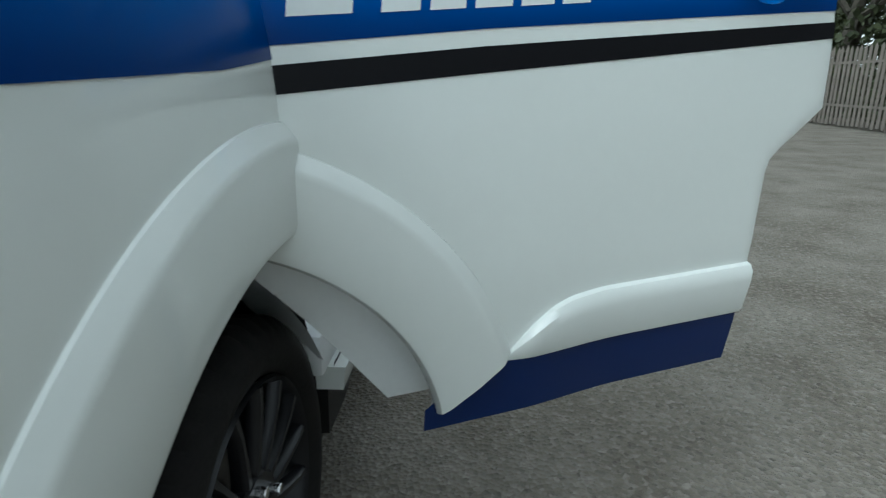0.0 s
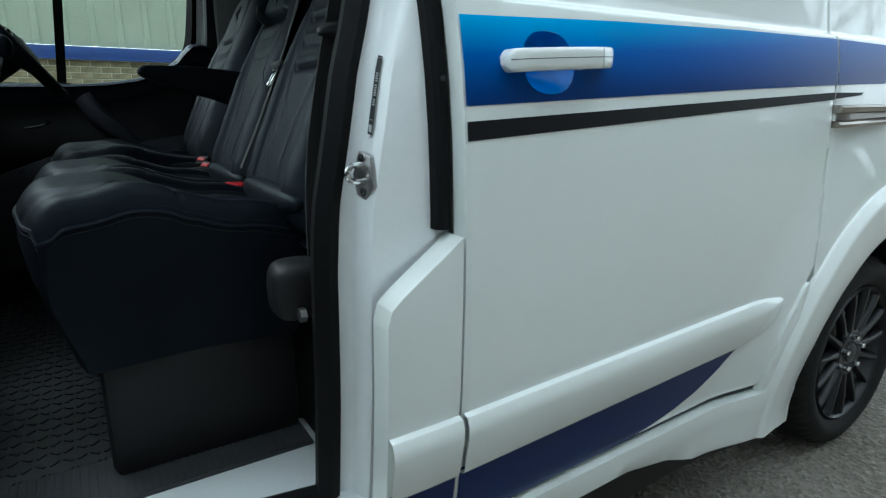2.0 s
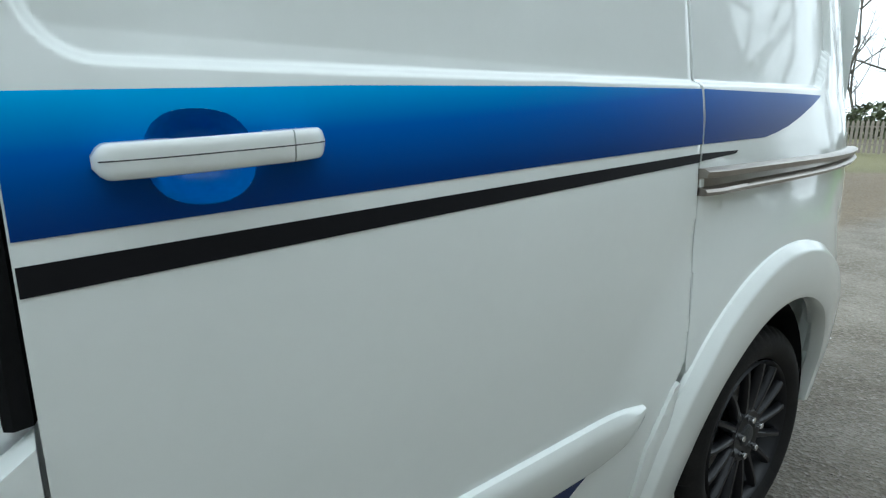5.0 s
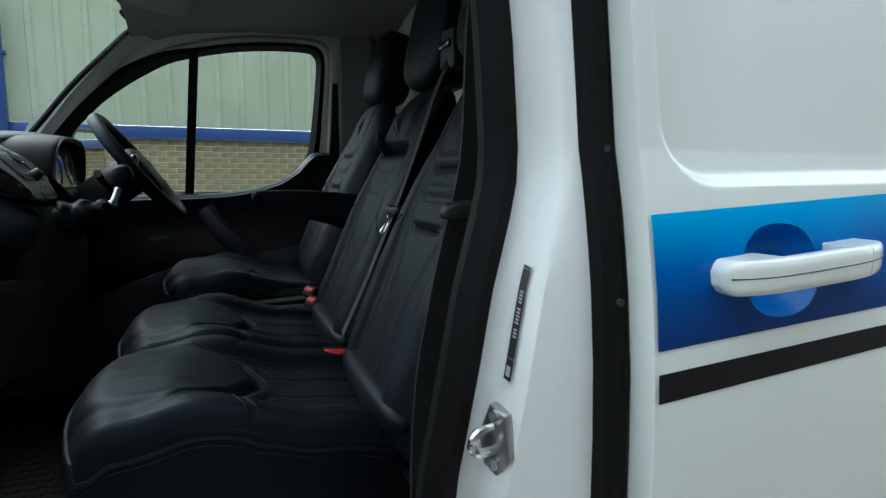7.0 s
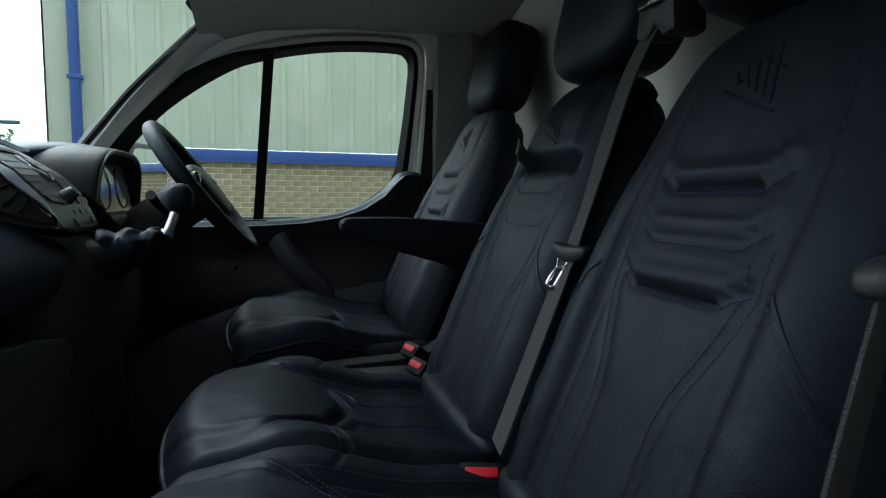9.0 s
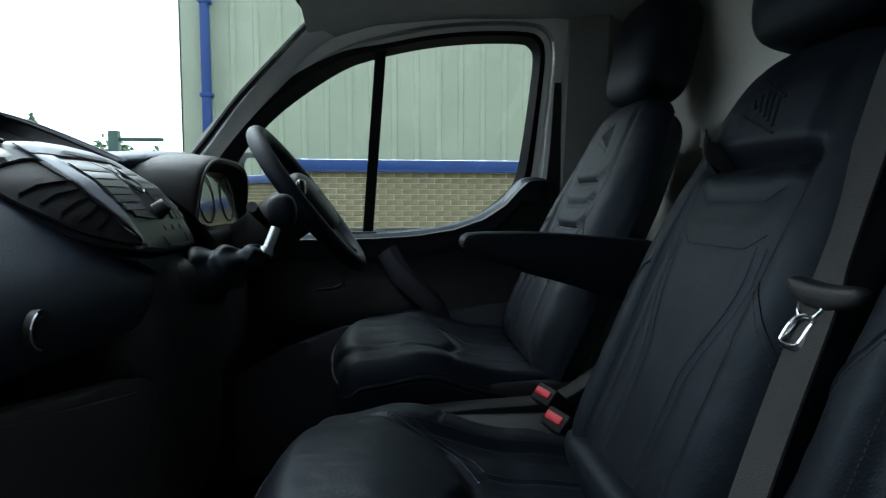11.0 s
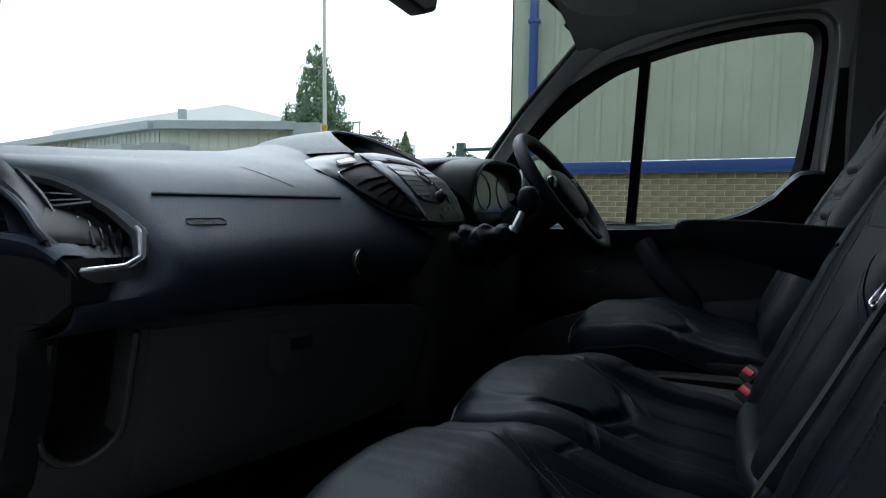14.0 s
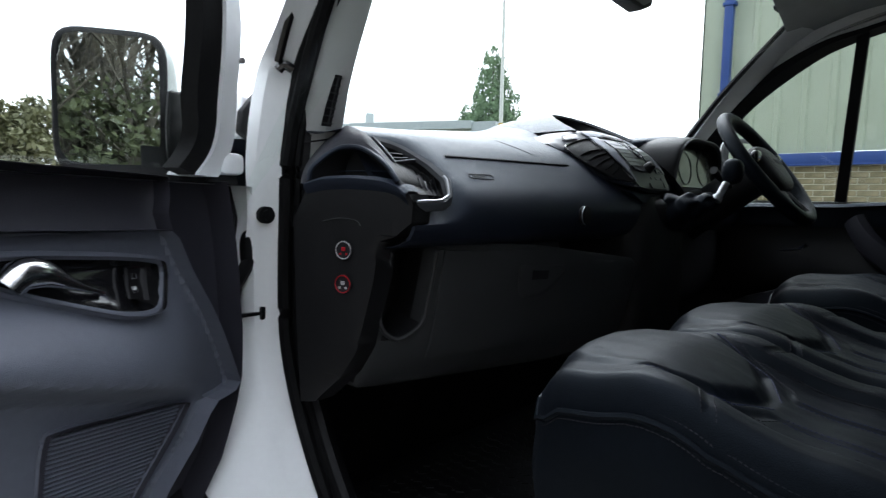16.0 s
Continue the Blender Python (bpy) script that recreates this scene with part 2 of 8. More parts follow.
def ground_mat():
    m = bpy.data.materials.new("gravelly_ground")
    m.use_nodes = True
    n, l = m.node_tree.nodes, m.node_tree.links
    b = n["Principled BSDF"]
    b.inputs["Roughness"].default_value = 0.9
    tc = n.new("ShaderNodeTexCoord")

    def noise_tex(scale, detail=6):
        t = n.new("ShaderNodeTexNoise")
        t.inputs["Scale"].default_value, t.inputs["Detail"].default_value = scale, detail
        l.new(tc.outputs["Object"], t.inputs["Vector"])
        return t

    def ramp(src, a, pa, c, pc):
        r = n.new("ShaderNodeValToRGB")
        r.color_ramp.elements[0].color, r.color_ramp.elements[0].position = (*a, 1), pa
        r.color_ramp.elements[1].color, r.color_ramp.elements[1].position = (*c, 1), pc
        l.new(src, r.inputs[0])
        return r

    def blend(f, a, c):
        x = n.new("ShaderNodeMix")
        x.data_type = "RGBA"
        l.new(f, x.inputs[0])
        l.new(a, x.inputs[6])
        l.new(c, x.inputs[7])
        return x.outputs[2]

    vor = n.new("ShaderNodeTexVoronoi")
    vor.inputs["Scale"].default_value = 70
    l.new(tc.outputs["Object"], vor.inputs["Vector"])
    stones = ramp(vor.outputs["Color"], (0.085, 0.075, 0.060), 0.1, (0.29, 0.27, 0.235), 0.9)
    dirt = ramp(noise_tex(2.2).outputs["Fac"], (0.10, 0.082, 0.058), 0.35, (0.215, 0.195, 0.16), 0.65)
    f = ramp(noise_tex(40).outputs["Fac"], (0.15, 0.15, 0.15), 0.4, (0.85, 0.85, 0.85), 0.65)
    col = blend(f.outputs[0], dirt.outputs[0], stones.outputs[0])
    # leaf litter along the track's edge and grass well behind the van
    sep = n.new("ShaderNodeSeparateXYZ")
    l.new(tc.outputs["Object"], sep.inputs[0])
    wob = noise_tex(0.6)

    def wobble(src, amount):
        a = n.new("ShaderNodeMath")
        a.operation = "MULTIPLY_ADD"
        a.inputs[1].default_value = amount
        l.new(wob.outputs["Fac"], a.inputs[0])
        l.new(src, a.inputs[2])
        return a.outputs[0]

    xg = wobble(sep.outputs["X"], 3.0)
    g1 = n.new("ShaderNodeMapRange")
    g1.inputs[1].default_value, g1.inputs[2].default_value = 19.0, 20.0
    l.new(xg, g1.inputs[0])
    grass = ramp(noise_tex(14).outputs["Fac"], (0.05, 0.10, 0.02), 0.35, (0.11, 0.18, 0.045), 0.7)
    col = blend(g1.outputs[0], col, grass.outputs[0])
    yl = wobble(sep.outputs["Y"], 1.6)
    g2 = n.new("ShaderNodeMapRange")
    g2.inputs[1].default_value, g2.inputs[2].default_value = 2.6, 3.0
    l.new(yl, g2.inputs[0])
    g3 = n.new("ShaderNodeMapRange")
    g3.inputs[1].default_value, g3.inputs[2].default_value = 6.0, 8.5
    l.new(xg, g3.inputs[0])
    g4 = n.new("ShaderNodeMath")
    g4.operation = "MULTIPLY"
    l.new(g2.outputs[0], g4.inputs[0])
    l.new(g3.outputs[0], g4.inputs[1])
    leaf = ramp(noise_tex(25).outputs["Fac"], (0.07, 0.045, 0.025), 0.3, (0.22, 0.17, 0.10), 0.7)
    g5 = n.new("ShaderNodeMath")
    g5.operation = "MULTIPLY"
    g5.inputs[1].default_value = 0.7
    l.new(g4.outputs[0], g5.inputs[0])
    col = blend(g5.outputs[0], col, leaf.outputs[0])
    l.new(col, b.inputs["Base Color"])
    bp = n.new("ShaderNodeBump")
    bp.inputs["Strength"].default_value, bp.inputs["Distance"].default_value = 0.7, 0.02
    l.new(vor.outputs["Distance"], bp.inputs["Height"])
    l.new(bp.outputs[0], b.inputs["Normal"])
    return m


# ---- builders ----
def shade(me, bm, sharp):
    for e in bm.edges:
        if len(e.link_faces) == 2 and e.calc_face_angle(0) > sharp:
            e.smooth = False
    for f in bm.faces:
        f.smooth = True
    bm.to_mesh(me)
    bm.free()


def thing(name, label, category, group="", kind="", at=(0, 0, 0), turn=None):
    ob = tagged(new(name), label, category, group, kind)
    ob.location = at
    if turn:
        ob.rotation_euler = [radians(a) for a in turn]
    ob["base"] = at
    return ob


def part(name, bm, material, parent=None, label="", sharp=0.6, at=None, turn=None, **tags):
    """One mesh under a thing or part. Its geometry is given in the van's or world's own metres; at: a base of its own to turn about."""
    me = bpy.data.meshes.new(name)
    ob = new(name, me)
    base = Vector(parent["base"]) if parent else Vector((0, 0, 0))
    mine = Vector(at) if at else base
    bmesh.ops.translate(bm, verts=bm.verts, vec=-mine)
    shade(me, bm, sharp)
    me.materials.append(material)
    ob["base"] = tuple(mine)
    if parent:
        ob.parent = parent
    ob.location = mine - base
    if turn:
        ob.rotation_euler = [radians(a) for a in turn]
    if label or tags:
        tagged(ob, label, **tags)
    return ob


def box(bm, x0, x1, y0, y1, z0, z1, bevel=0.004, seg=2, m=None):
    r = bmesh.ops.create_cube(bm, size=1)
    vs = r["verts"]
    for v in vs:
        v.co = Vector((x0 + (v.co.x + 0.5) * (x1 - x0), y0 + (v.co.y + 0.5) * (y1 - y0), z0 + (v.co.z + 0.5) * (z1 - z0)))
    if bevel:
        es = list({e for v in vs for e in v.link_edges})
        r2 = bmesh.ops.bevel(bm, geom=es, offset=bevel, segments=seg, affect="EDGES", profile=0.5)
        vs = list({v for f in r2["faces"] for v in f.verts} | {v for v in vs if v.is_valid})
    if m is not None:
        bmesh.ops.transform(bm, matrix=m, verts=vs)
    return bm


def boxed(*a, **k):
    return box(bmesh.new(), *a, **k)


def pillow(cx, cy, cz, sx, sy, sz, p=5.0, n=12, deform=None, m=None):
    """A stuffed, rounded block."""
    bm = bmesh.new()
    bmesh.ops.create_cube(bm, size=2)
    bmesh.ops.subdivide_edges(bm, edges=bm.edges[:], cuts=n, use_grid_fill=True)
    for v in bm.verts:
        a = v.co
        s = (abs(a.x) ** p + abs(a.y) ** p + abs(a.z) ** p) ** (-1 / p)
        q = a * s
        if deform:
            q = Vector(deform(q.x, q.y, q.z))
        v.co = Vector((cx + q.x * sx, cy + q.y * sy, cz + q.z * sz))
    if m is not None:
        bmesh.ops.transform(bm, matrix=m, verts=bm.verts)
    return bm


def grid(rows, bm=None, closed=False, caps=False):
    """A surface through rows of points."""
    bm = bm or bmesh.new()
    vs = [[bm.verts.new(p) for p in row] for row in rows]
    n = len(vs[0])
    for a, b in zip(vs, vs[1:]):
        for i in range(n if closed else n - 1):
            j = (i + 1) % n
            bm.faces.new((a[i], a[j], b[j], b[i]))
    if caps:
        bm.faces.new(vs[0][::-1])
        bm.faces.new(vs[-1])
    return bm


def smooth_line(pts, n=8, loop=False):
    """Catmull-Rom through the points."""
    P = [Vector(p) for p in pts]
    out = []
    k = len(P)
    rng = range(k) if loop else range(k - 1)
    for i in rng:
        if loop:
            a, b, c, d = P[(i - 1) % k], P[i], P[(i + 1) % k], P[(i + 2) % k]
        else:
            a, b, c, d = P[max(i - 1, 0)], P[i], P[i + 1], P[min(i + 2, k - 1)]
        for j in range(n):
            t = j / n
            out.append(0.5 * ((2 * b) + (c - a) * t + (2 * a - 5 * b + 4 * c - d) * t * t + (3 * b - a - 3 * c + d) * t ** 3))
    if not loop:
        out.append(P[-1])
    return out


def tube(pts, r, sides=8, loop=False, bm=None, flat=1.0, taper=None):
    """A round bar along points; flat squashes it."""
    P = [Vector(p) for p in pts]
    n = len(P)
    rows = []
    up = Vector((0, 0, 1))
    for i, p in enumerate(P):
        t = (P[(i + 1) % n] - P[i - 1]) if loop else (P[min(i + 1, n - 1)] - P[max(i - 1, 0)])
        t.normalize()
        s = t.cross(up)
        if s.length < 0.05:
            s = t.cross(Vector((0, 1, 0)))
        s.normalize()
        u = s.cross(t)
        k = r * (taper(i / max(1, n - 1)) if taper else 1)
        rows.append([p + s * (k * math.cos(a)) + u * (k * flat * math.sin(a)) for a in (2 * math.pi * j / sides for j in range(sides))])
    if loop:
        rows.append(rows[0])
        bm = grid(rows, bm, closed=True)
        bmesh.ops.remove_doubles(bm, verts=bm.verts, dist=1e-6)
        return bm
    return grid(rows, bm, closed=True, caps=True)


def ribbon(pts, wides, thick=0.002):
    """A flat strap through points; wides: the half-width vectors."""
    rows = []
    for i, p in enumerate(pts):
        p, w = Vector(p), Vector(wides[i])
        t = Vector(pts[min(i + 1, len(pts) - 1)]) - Vector(pts[max(i - 1, 0)])
        nn = t.cross(w).normalized() * thick
        rows.append([p - w - nn, p + w - nn, p + w + nn, p - w + nn])
    return grid(rows, closed=True, caps=True)


def prism(outline, axis, d0, d1, bevel=0.0):
    """An outline drawn in the plane across the axis, and given depth."""
    bm = bmesh.new()
    put = {"y": lambda a, b, d: (a, d, b), "x": lambda a, b, d: (d, a, b), "z": lambda a, b, d: (a, b, d)}[axis]
    f = bm.faces.new([bm.verts.new(put(a, b, d0)) for a, b in outline])
    r = bmesh.ops.extrude_face_region(bm, geom=[f])
    step = {"y": Vector((0, d1 - d0, 0)), "x": Vector((d1 - d0, 0, 0)), "z": Vector((0, 0, d1 - d0))}[axis]
    bmesh.ops.translate(bm, verts=[g for g in r["geom"] if isinstance(g, bmesh.types.BMVert)], vec=step)
    bmesh.ops.recalc_face_normals(bm, faces=bm.faces)
    if bevel:
        bmesh.ops.bevel(bm, geom=bm.edges[:], offset=bevel, segments=2, affect="EDGES", profile=0.5)
    bmesh.ops.triangulate(bm, faces=[f for f in bm.faces if len(f.verts) > 4])
    return bm


def sheet(outline, fn, step=0.03, rim=0.0, soft=0.0, flip=False, xcuts=(), zcuts=()):
    """A panel: an outline in x and z, divided finely, laid on y = fn(x, z), with its edge turned in by rim."""
    bm = bmesh.new()
    bm.faces.new([bm.verts.new((a, 0, b)) for a, b in outline])
    xs, zs = [p[0] for p in outline], [p[1] for p in outline]
    for lo, hi, no in ((min(xs), max(xs), Vector((1, 0, 0))), (min(zs), max(zs), Vector((0, 0, 1)))):
        k = max(1, int((hi - lo) / step))
        for i in range(1, k):
            bmesh.ops.bisect_plane(bm, geom=bm.verts[:] + bm.edges[:] + bm.faces[:], plane_co=no * (lo + (hi - lo) * i / k), plane_no=no, dist=1e-6)
    for cuts, no in ((xcuts, Vector((1, 0, 0))), (zcuts, Vector((0, 0, 1)))):
        for c in cuts:
            bmesh.ops.bisect_plane(bm, geom=bm.verts[:] + bm.edges[:] + bm.faces[:], plane_co=no * c, plane_no=no, dist=1e-6)
    bmesh.ops.triangulate(bm, faces=[f for f in bm.faces if len(f.verts) > 4])
    for v in bm.verts:
        v.co.y = fn(v.co.x, v.co.z)
    for f in bm.faces:
        f.normal_update()
        if (f.normal.y > 0) != flip:
            f.normal_flip()
    sgn = -1 if flip else 1
    if rim:
        edge = [e for e in bm.edges if e.is_boundary]
        for v in {v for e in edge for v in e.verts}:
            v.co.y += soft * sgn
        r = bmesh.ops.extrude_edge_only(bm, edges=edge)
        bmesh.ops.translate(bm, verts=[g for g in r["geom"] if isinstance(g, bmesh.types.BMVert)], vec=(0, rim * sgn, 0))
        bmesh.ops.recalc_face_normals(bm, faces=bm.faces)
    return bm


def interp(v, xs, ys):
    return float(np.interp(v, xs, ys))


def sstep(a, b, v):
    t = min(1.0, max(0.0, (v - a) / (b - a)))
    return t * t * (3 - 2 * t)


def disc(cx, cz, y0, y1, r, n=24, axis="y"):
    return prism([(cx + r * math.cos(2 * math.pi * i / n), cz + r * math.sin(2 * math.pi * i / n)) for i in range(n)], axis, y0, y1)


def join(*bms):
    out = bms[0]
    for b in bms[1:]:
        me = bpy.data.meshes.new("tmp")
        b.to_mesh(me)
        b.free()
        out.from_mesh(me)
        bpy.data.meshes.remove(me)
    return out


# ---- the ground and what stands round it ----
def pydata(name, verts, faces, material, parent=None, smooth=False):
    me = bpy.data.meshes.new(name)
    me.from_pydata(verts, [], faces)
    me.materials.append(material)
    if smooth:
        me.polygons.foreach_set("use_smooth", [True] * len(me.polygons))
    ob = new(name, me)
    ob["base"] = (0, 0, 0)
    if parent:
        ob.parent = parent
        ob.location = -Vector(parent["base"])
    return ob


gbm = grid([[(x, y, 0) for y in np.concatenate((np.linspace(-400, -30, 8), np.linspace(-25, 40, 40), np.linspace(50, 400, 8)))]
            for x in np.concatenate((np.linspace(-400, -30, 8), np.linspace(-25, 45, 40), np.linspace(55, 400, 8)))])
for v in gbm.verts:
    if abs(v.co.x) < 100 and abs(v.co.y) < 100 and (v.co.x < -3 or v.co.x > 5 or v.co.y < -2 or v.co.y > 4):
        v.co.z = 0.05 * (noise.noise(v.co * 0.35) - 0.5)
ground = part("ground", gbm, ground_mat(), kind="structure")
tagged(ground, "worn gravel yard with dirt, leaf litter and grass further off", "ground")

# Warehouse beside the van
WY, WX = 8.2, -1.97
warehouse = thing("warehouse", "cream metal-clad warehouse with blue trim on a buff brick plinth", "building", at=(4, WY, 0))
PER = 0.305
prof = []
x = WX + 0.42
while x < 16:
    prof += [(x, 0.0), (x + 0.215, 0.0), (x + 0.235, -0.030), (x + 0.285, -0.030)]
    x += PER
part("cladding", grid([[(a, WY + d, z) for a, d in prof] for z in (1.915, 3.3, 6.4)]), CLAD, warehouse, sharp=0.3)
part("corner_flashing", join(boxed(WX, WX + 0.42, WY - 0.035, WY + 0.02, 1.7, 6.4, 0.006), boxed(WX, WX + 0.03, WY - 0.035, WY + 9, 1.7, 6.4, 0.004)), CLAD, warehouse)
part("side_wall", boxed(WX + 0.03, WX + 0.1, WY + 0.1, WY + 9, 0, 6.4, 0), CLAD, warehouse)
part("eaves_gutter", boxed(WX - 0.1, 16, WY - 0.2, WY + 0.1, 6.3, 6.5, 0.02), BLUE, warehouse)
part("blue_flashing", join(boxed(WX, 16, WY - 0.075, WY + 0.05, 1.755, 1.905, 0.006), boxed(WX, 16, WY - 0.095, WY - 0.05, 1.745, 1.765, 0.003)), BLUE, warehouse)
dp = boxed(WX + 0.30, WX + 0.41, WY - 0.14, WY - 0.04, 0.0, 6.4, 0.012)
for z in (2.7, 3.9, 5.2):
    box(dp, WX + 0.28, WX + 0.44, WY - 0.15, WY - 0.03, z, z + 0.05, 0.004)
part("downpipe", dp, BLUE, warehouse)
sc = bmesh.new()
x = WX + 0.42
while x < 7:
    for z in (1.965, 3.13, 4.3):
        for dx in (0.26, 0.13) if z < 2 else (0.26,):
            r = bmesh.ops.create_icosphere(sc, subdivisions=1, radius=0.011)
            bmesh.ops.translate(sc, verts=r["verts"], vec=(x + dx, WY - (0.034 if dx > 0.2 else 0.004), z))
    x += PER
for z in np.arange(2.0, 6.3, 0.45):
    r = bmesh.ops.create_icosphere(sc, subdivisions=1, radius=0.010)
    bmesh.ops.translate(sc, verts=r["verts"], vec=(WX + 0.2, WY - 0.037, z))
tagged(part("fixing_screws", sc, GALV, warehouse), kind="stuff")
part("mortar", boxed(WX, 16, WY - 0.018, WY + 0.15, 0, 1.76, 0), MORTAR, warehouse)

# Low unit, hall, trees and posts beyond the windscreen
unit = thing("low_unit", "low cream-clad industrial unit with a grey fascia", "building", at=(-13, 13, 0))
A0, A1, A2 = Vector((-30.0, 14.2, 0)), Vector((-14.36, 11.6, 0)), Vector((-10.6, 13.35, 0))
AL = (A0 - A1).normalized()


def wall_run(a, b, z0, z1, off, ribs=0.0, thick=0.1):
    d = (b - a).normalized()
    nn = Vector((d.y, -d.x, 0))
    L = (b - a).length
    pts, s = [], 0.0
    while s < L:
        if ribs:
            pts += [(s, 0), (s + ribs * 0.7, 0), (s + ribs * 0.78, 0.03), (s + ribs * 0.95, 0.03)]
            s += ribs
        else:
            pts += [(s, 0), (min(L, s + 1), 0)]
            s += 1.0
    return grid([[a + d * min(p, L) + nn * (off + q) + Vector((0, 0, z)) for p, q in pts] for z in (z0, z1)])


part("cladding", join(wall_run(A0, A1, 0, 3.45, 0, 0.3), wall_run(A1, A2, 0, 3.45, 0, 0.3)), PALECLAD, unit, sharp=0.3)


def beam(a, b, z0, z1, o0, o1):
    d = (b - a).normalized()
    nn = Vector((d.y, -d.x, 0))
    rows = [[p + nn * o + Vector((0, 0, z)) for o, z in ((o0, z0), (o1, z0), (o1, z1), (o0, z1))] for p in (a, b)]
    return grid(rows, closed=True, caps=True)


part("fascia", join(beam(A0, A1, 3.42, 3.66, -0.2, 0.35), beam(A1, A2, 3.42, 3.66, -0.2, 0.35)), ROOFGREY, unit)
part("roof", grid([[A0 + Vector((0, 0, 3.6)), A1 + Vector((0, 0, 3.6)), A2 + Vector((0, 0, 3.6))], [A0 + Vector((-2, 9, 4.2)), A1 + Vector((-2, 9, 4.2)), A2 + Vector((-2, 9, 4.2))]]), ROOFGREY, unit)
part("end_slope", beam(A2, A2 + Vector((0.75, 0.25, 0)), 3.0, 3.62, -0.2, 0.3), ROOFGREY, unit)
part("canopy", join(beam(A1 + AL * 4.6, A1 + AL * -0.2, 2.72, 2.90, 0.2, 1.2), beam(A1 + AL * -0.2, A1 + AL * -0.2 + (A2 - A1).normalized() * 0.9, 2.40, 2.90, 0.2, 1.2)), ROOFGREY, unit)
part("brick_pier", beam(A1 + AL * 1.0, A1, 0, 2.72, 0.2, 0.8), REDBRICK, unit)
part("brick_pier", beam(A1 + AL * 4.2, A1 + AL * 3.0, 0, 2.72, 0.2, 0.8), REDBRICK, unit)
part("shutter", beam(A1 + AL * 3.0, A1 + AL * 1.0, 0, 2.72, 0.2, 0.5), SHUTTER, unit)
hall = thing("far_hall", "large pale industrial hall with a shallow roof", "building", at=(-42, 44, 0))
hw = bmesh.new()
cdir, rdir = Vector((-math.sin(radians(47.5)), math.cos(radians(47.5)), 0)), Vector((math.cos(radians(47.5)), math.sin(radians(47.5)), 0))
cen = Vector((0.96, 0.18, 0)) + cdir * 62
front = [cen + rdir * s + Vector((0, 0, z)) for s, z in ((-15, 0), (20, 0), (20, 8.0), (11.5, 9.2), (0, 11.1), (-10.5, 8.7), (-15, 7.6))]
back = [p + cdir * 30 for p in front]
grid([front, back], hw, closed=True, caps=True)
part("shell", hw, PALEHALL, hall)
part("roof_sign", beam(cen + rdir * -4.4 + cdir * -1, cen + rdir * -3.6 + cdir * -1, 9.2, 10.2, 0, 0.1), ROOFGREY, hall)


def leaves(name, blobs, count, size, material, parent, seed, droop=0.0, flat=0.55):
    """Many small leaf clumps, thrown into ellipsoids, denser towards their skins."""
    rng = np.random.default_rng(seed)
    w = np.array([b[3] * b[4] * b[5] for b in blobs]) ** 0.67
    pick = rng.choice(len(blobs), count, p=w / w.sum())
    B = np.array(blobs)[pick]
    d = rng.normal(size=(count, 3))
    d /= np.linalg.norm(d, axis=1)[:, None]
    rad = rng.uniform(0.35, 1.08, count) ** 0.5
    c = B[:, :3] + d * rad[:, None] * B[:, 3:6]
    a = rng.normal(size=(count, 3)) + np.array([0, 0, -droop])
    a /= np.linalg.norm(a, axis=1)[:, None]
    b = np.cross(a, rng.normal(size=(count, 3)))
    b /= np.linalg.norm(b, axis=1)[:, None]
    s = size * rng.uniform(0.5, 1.4, count)[:, None]
    V = np.stack((c - a * s, c - b * s * flat, c + a * s, c + b * s * flat), axis=1).reshape(-1, 3)
    F = np.arange(count * 4).reshape(-1, 4)
    return pydata(name, V.tolist(), F.tolist(), material, parent)


def conifer(x, y, h, r, seed):
    t = thing("conifer", "tall dark green conifer tree", "tree", at=(x, y, 0))
    part("trunk", tube([(x, y, 0), (x + 0.05, y, h * 0.5), (x, y, h * 0.97)], 0.16, taper=lambda k: 1 - 0.9 * k), BARK, t)
    rng = np.random.default_rng(seed)
    blobs = []
    for i in range(2400):
        k = 1 - math.sqrt(rng.uniform(0.0004, 0.90))
        a = rng.uniform(0, 2 * math.pi)
        rr = r * (1 - k) ** 0.80 * math.sqrt(rng.uniform(0.10, 1.0)) * (0.90 + 0.16 * math.sin(k * 40 + 5 * math.sin(a * 3)))
        w = 0.09 + 0.20 * (1 - k)
        blobs.append((x + rr * math.cos(a), y + rr * math.sin(a), h * k, w, w, 0.16 + 0.16 * (1 - k)))
    leaves("crown", blobs, 120000, 0.10, CONIFER, t, seed, droop=-1.3, flat=0.28)
    return t


conifer(-18.05, 23.4, 9.5, 3.4, 3)
conifer(-18.8, 33.5, 6.2, 1.5, 5)
pole = thing("lamp_column", "tall grey steel lamp column with a yellow band", "pole", at=(-9.64, 13.45, 0))
part("column", tube([(-9.64, 13.45, 0), (-9.64, 13.45, 4), (-9.64, 13.45, 11)], 0.068, 12, taper=lambda k: 1 - 0.35 * k), PALEGALV, pole)
part("yellow_band", disc(-9.64, 13.45, 3.05, 3.55, 0.076, 16, "z"), YELLOW, pole)
lamp = thing("street_lamp", "slim distant street lamp", "street lamp", at=(-25, 37, 0))
part("column", tube([(-25, 37, 0), (-25, 37, 7.6)], 0.07, 8), GALV, lamp)
part("head", boxed(-25.6, -24.9, 36.9, 37.1, 7.5, 7.65, 0.03), GALV, lamp)


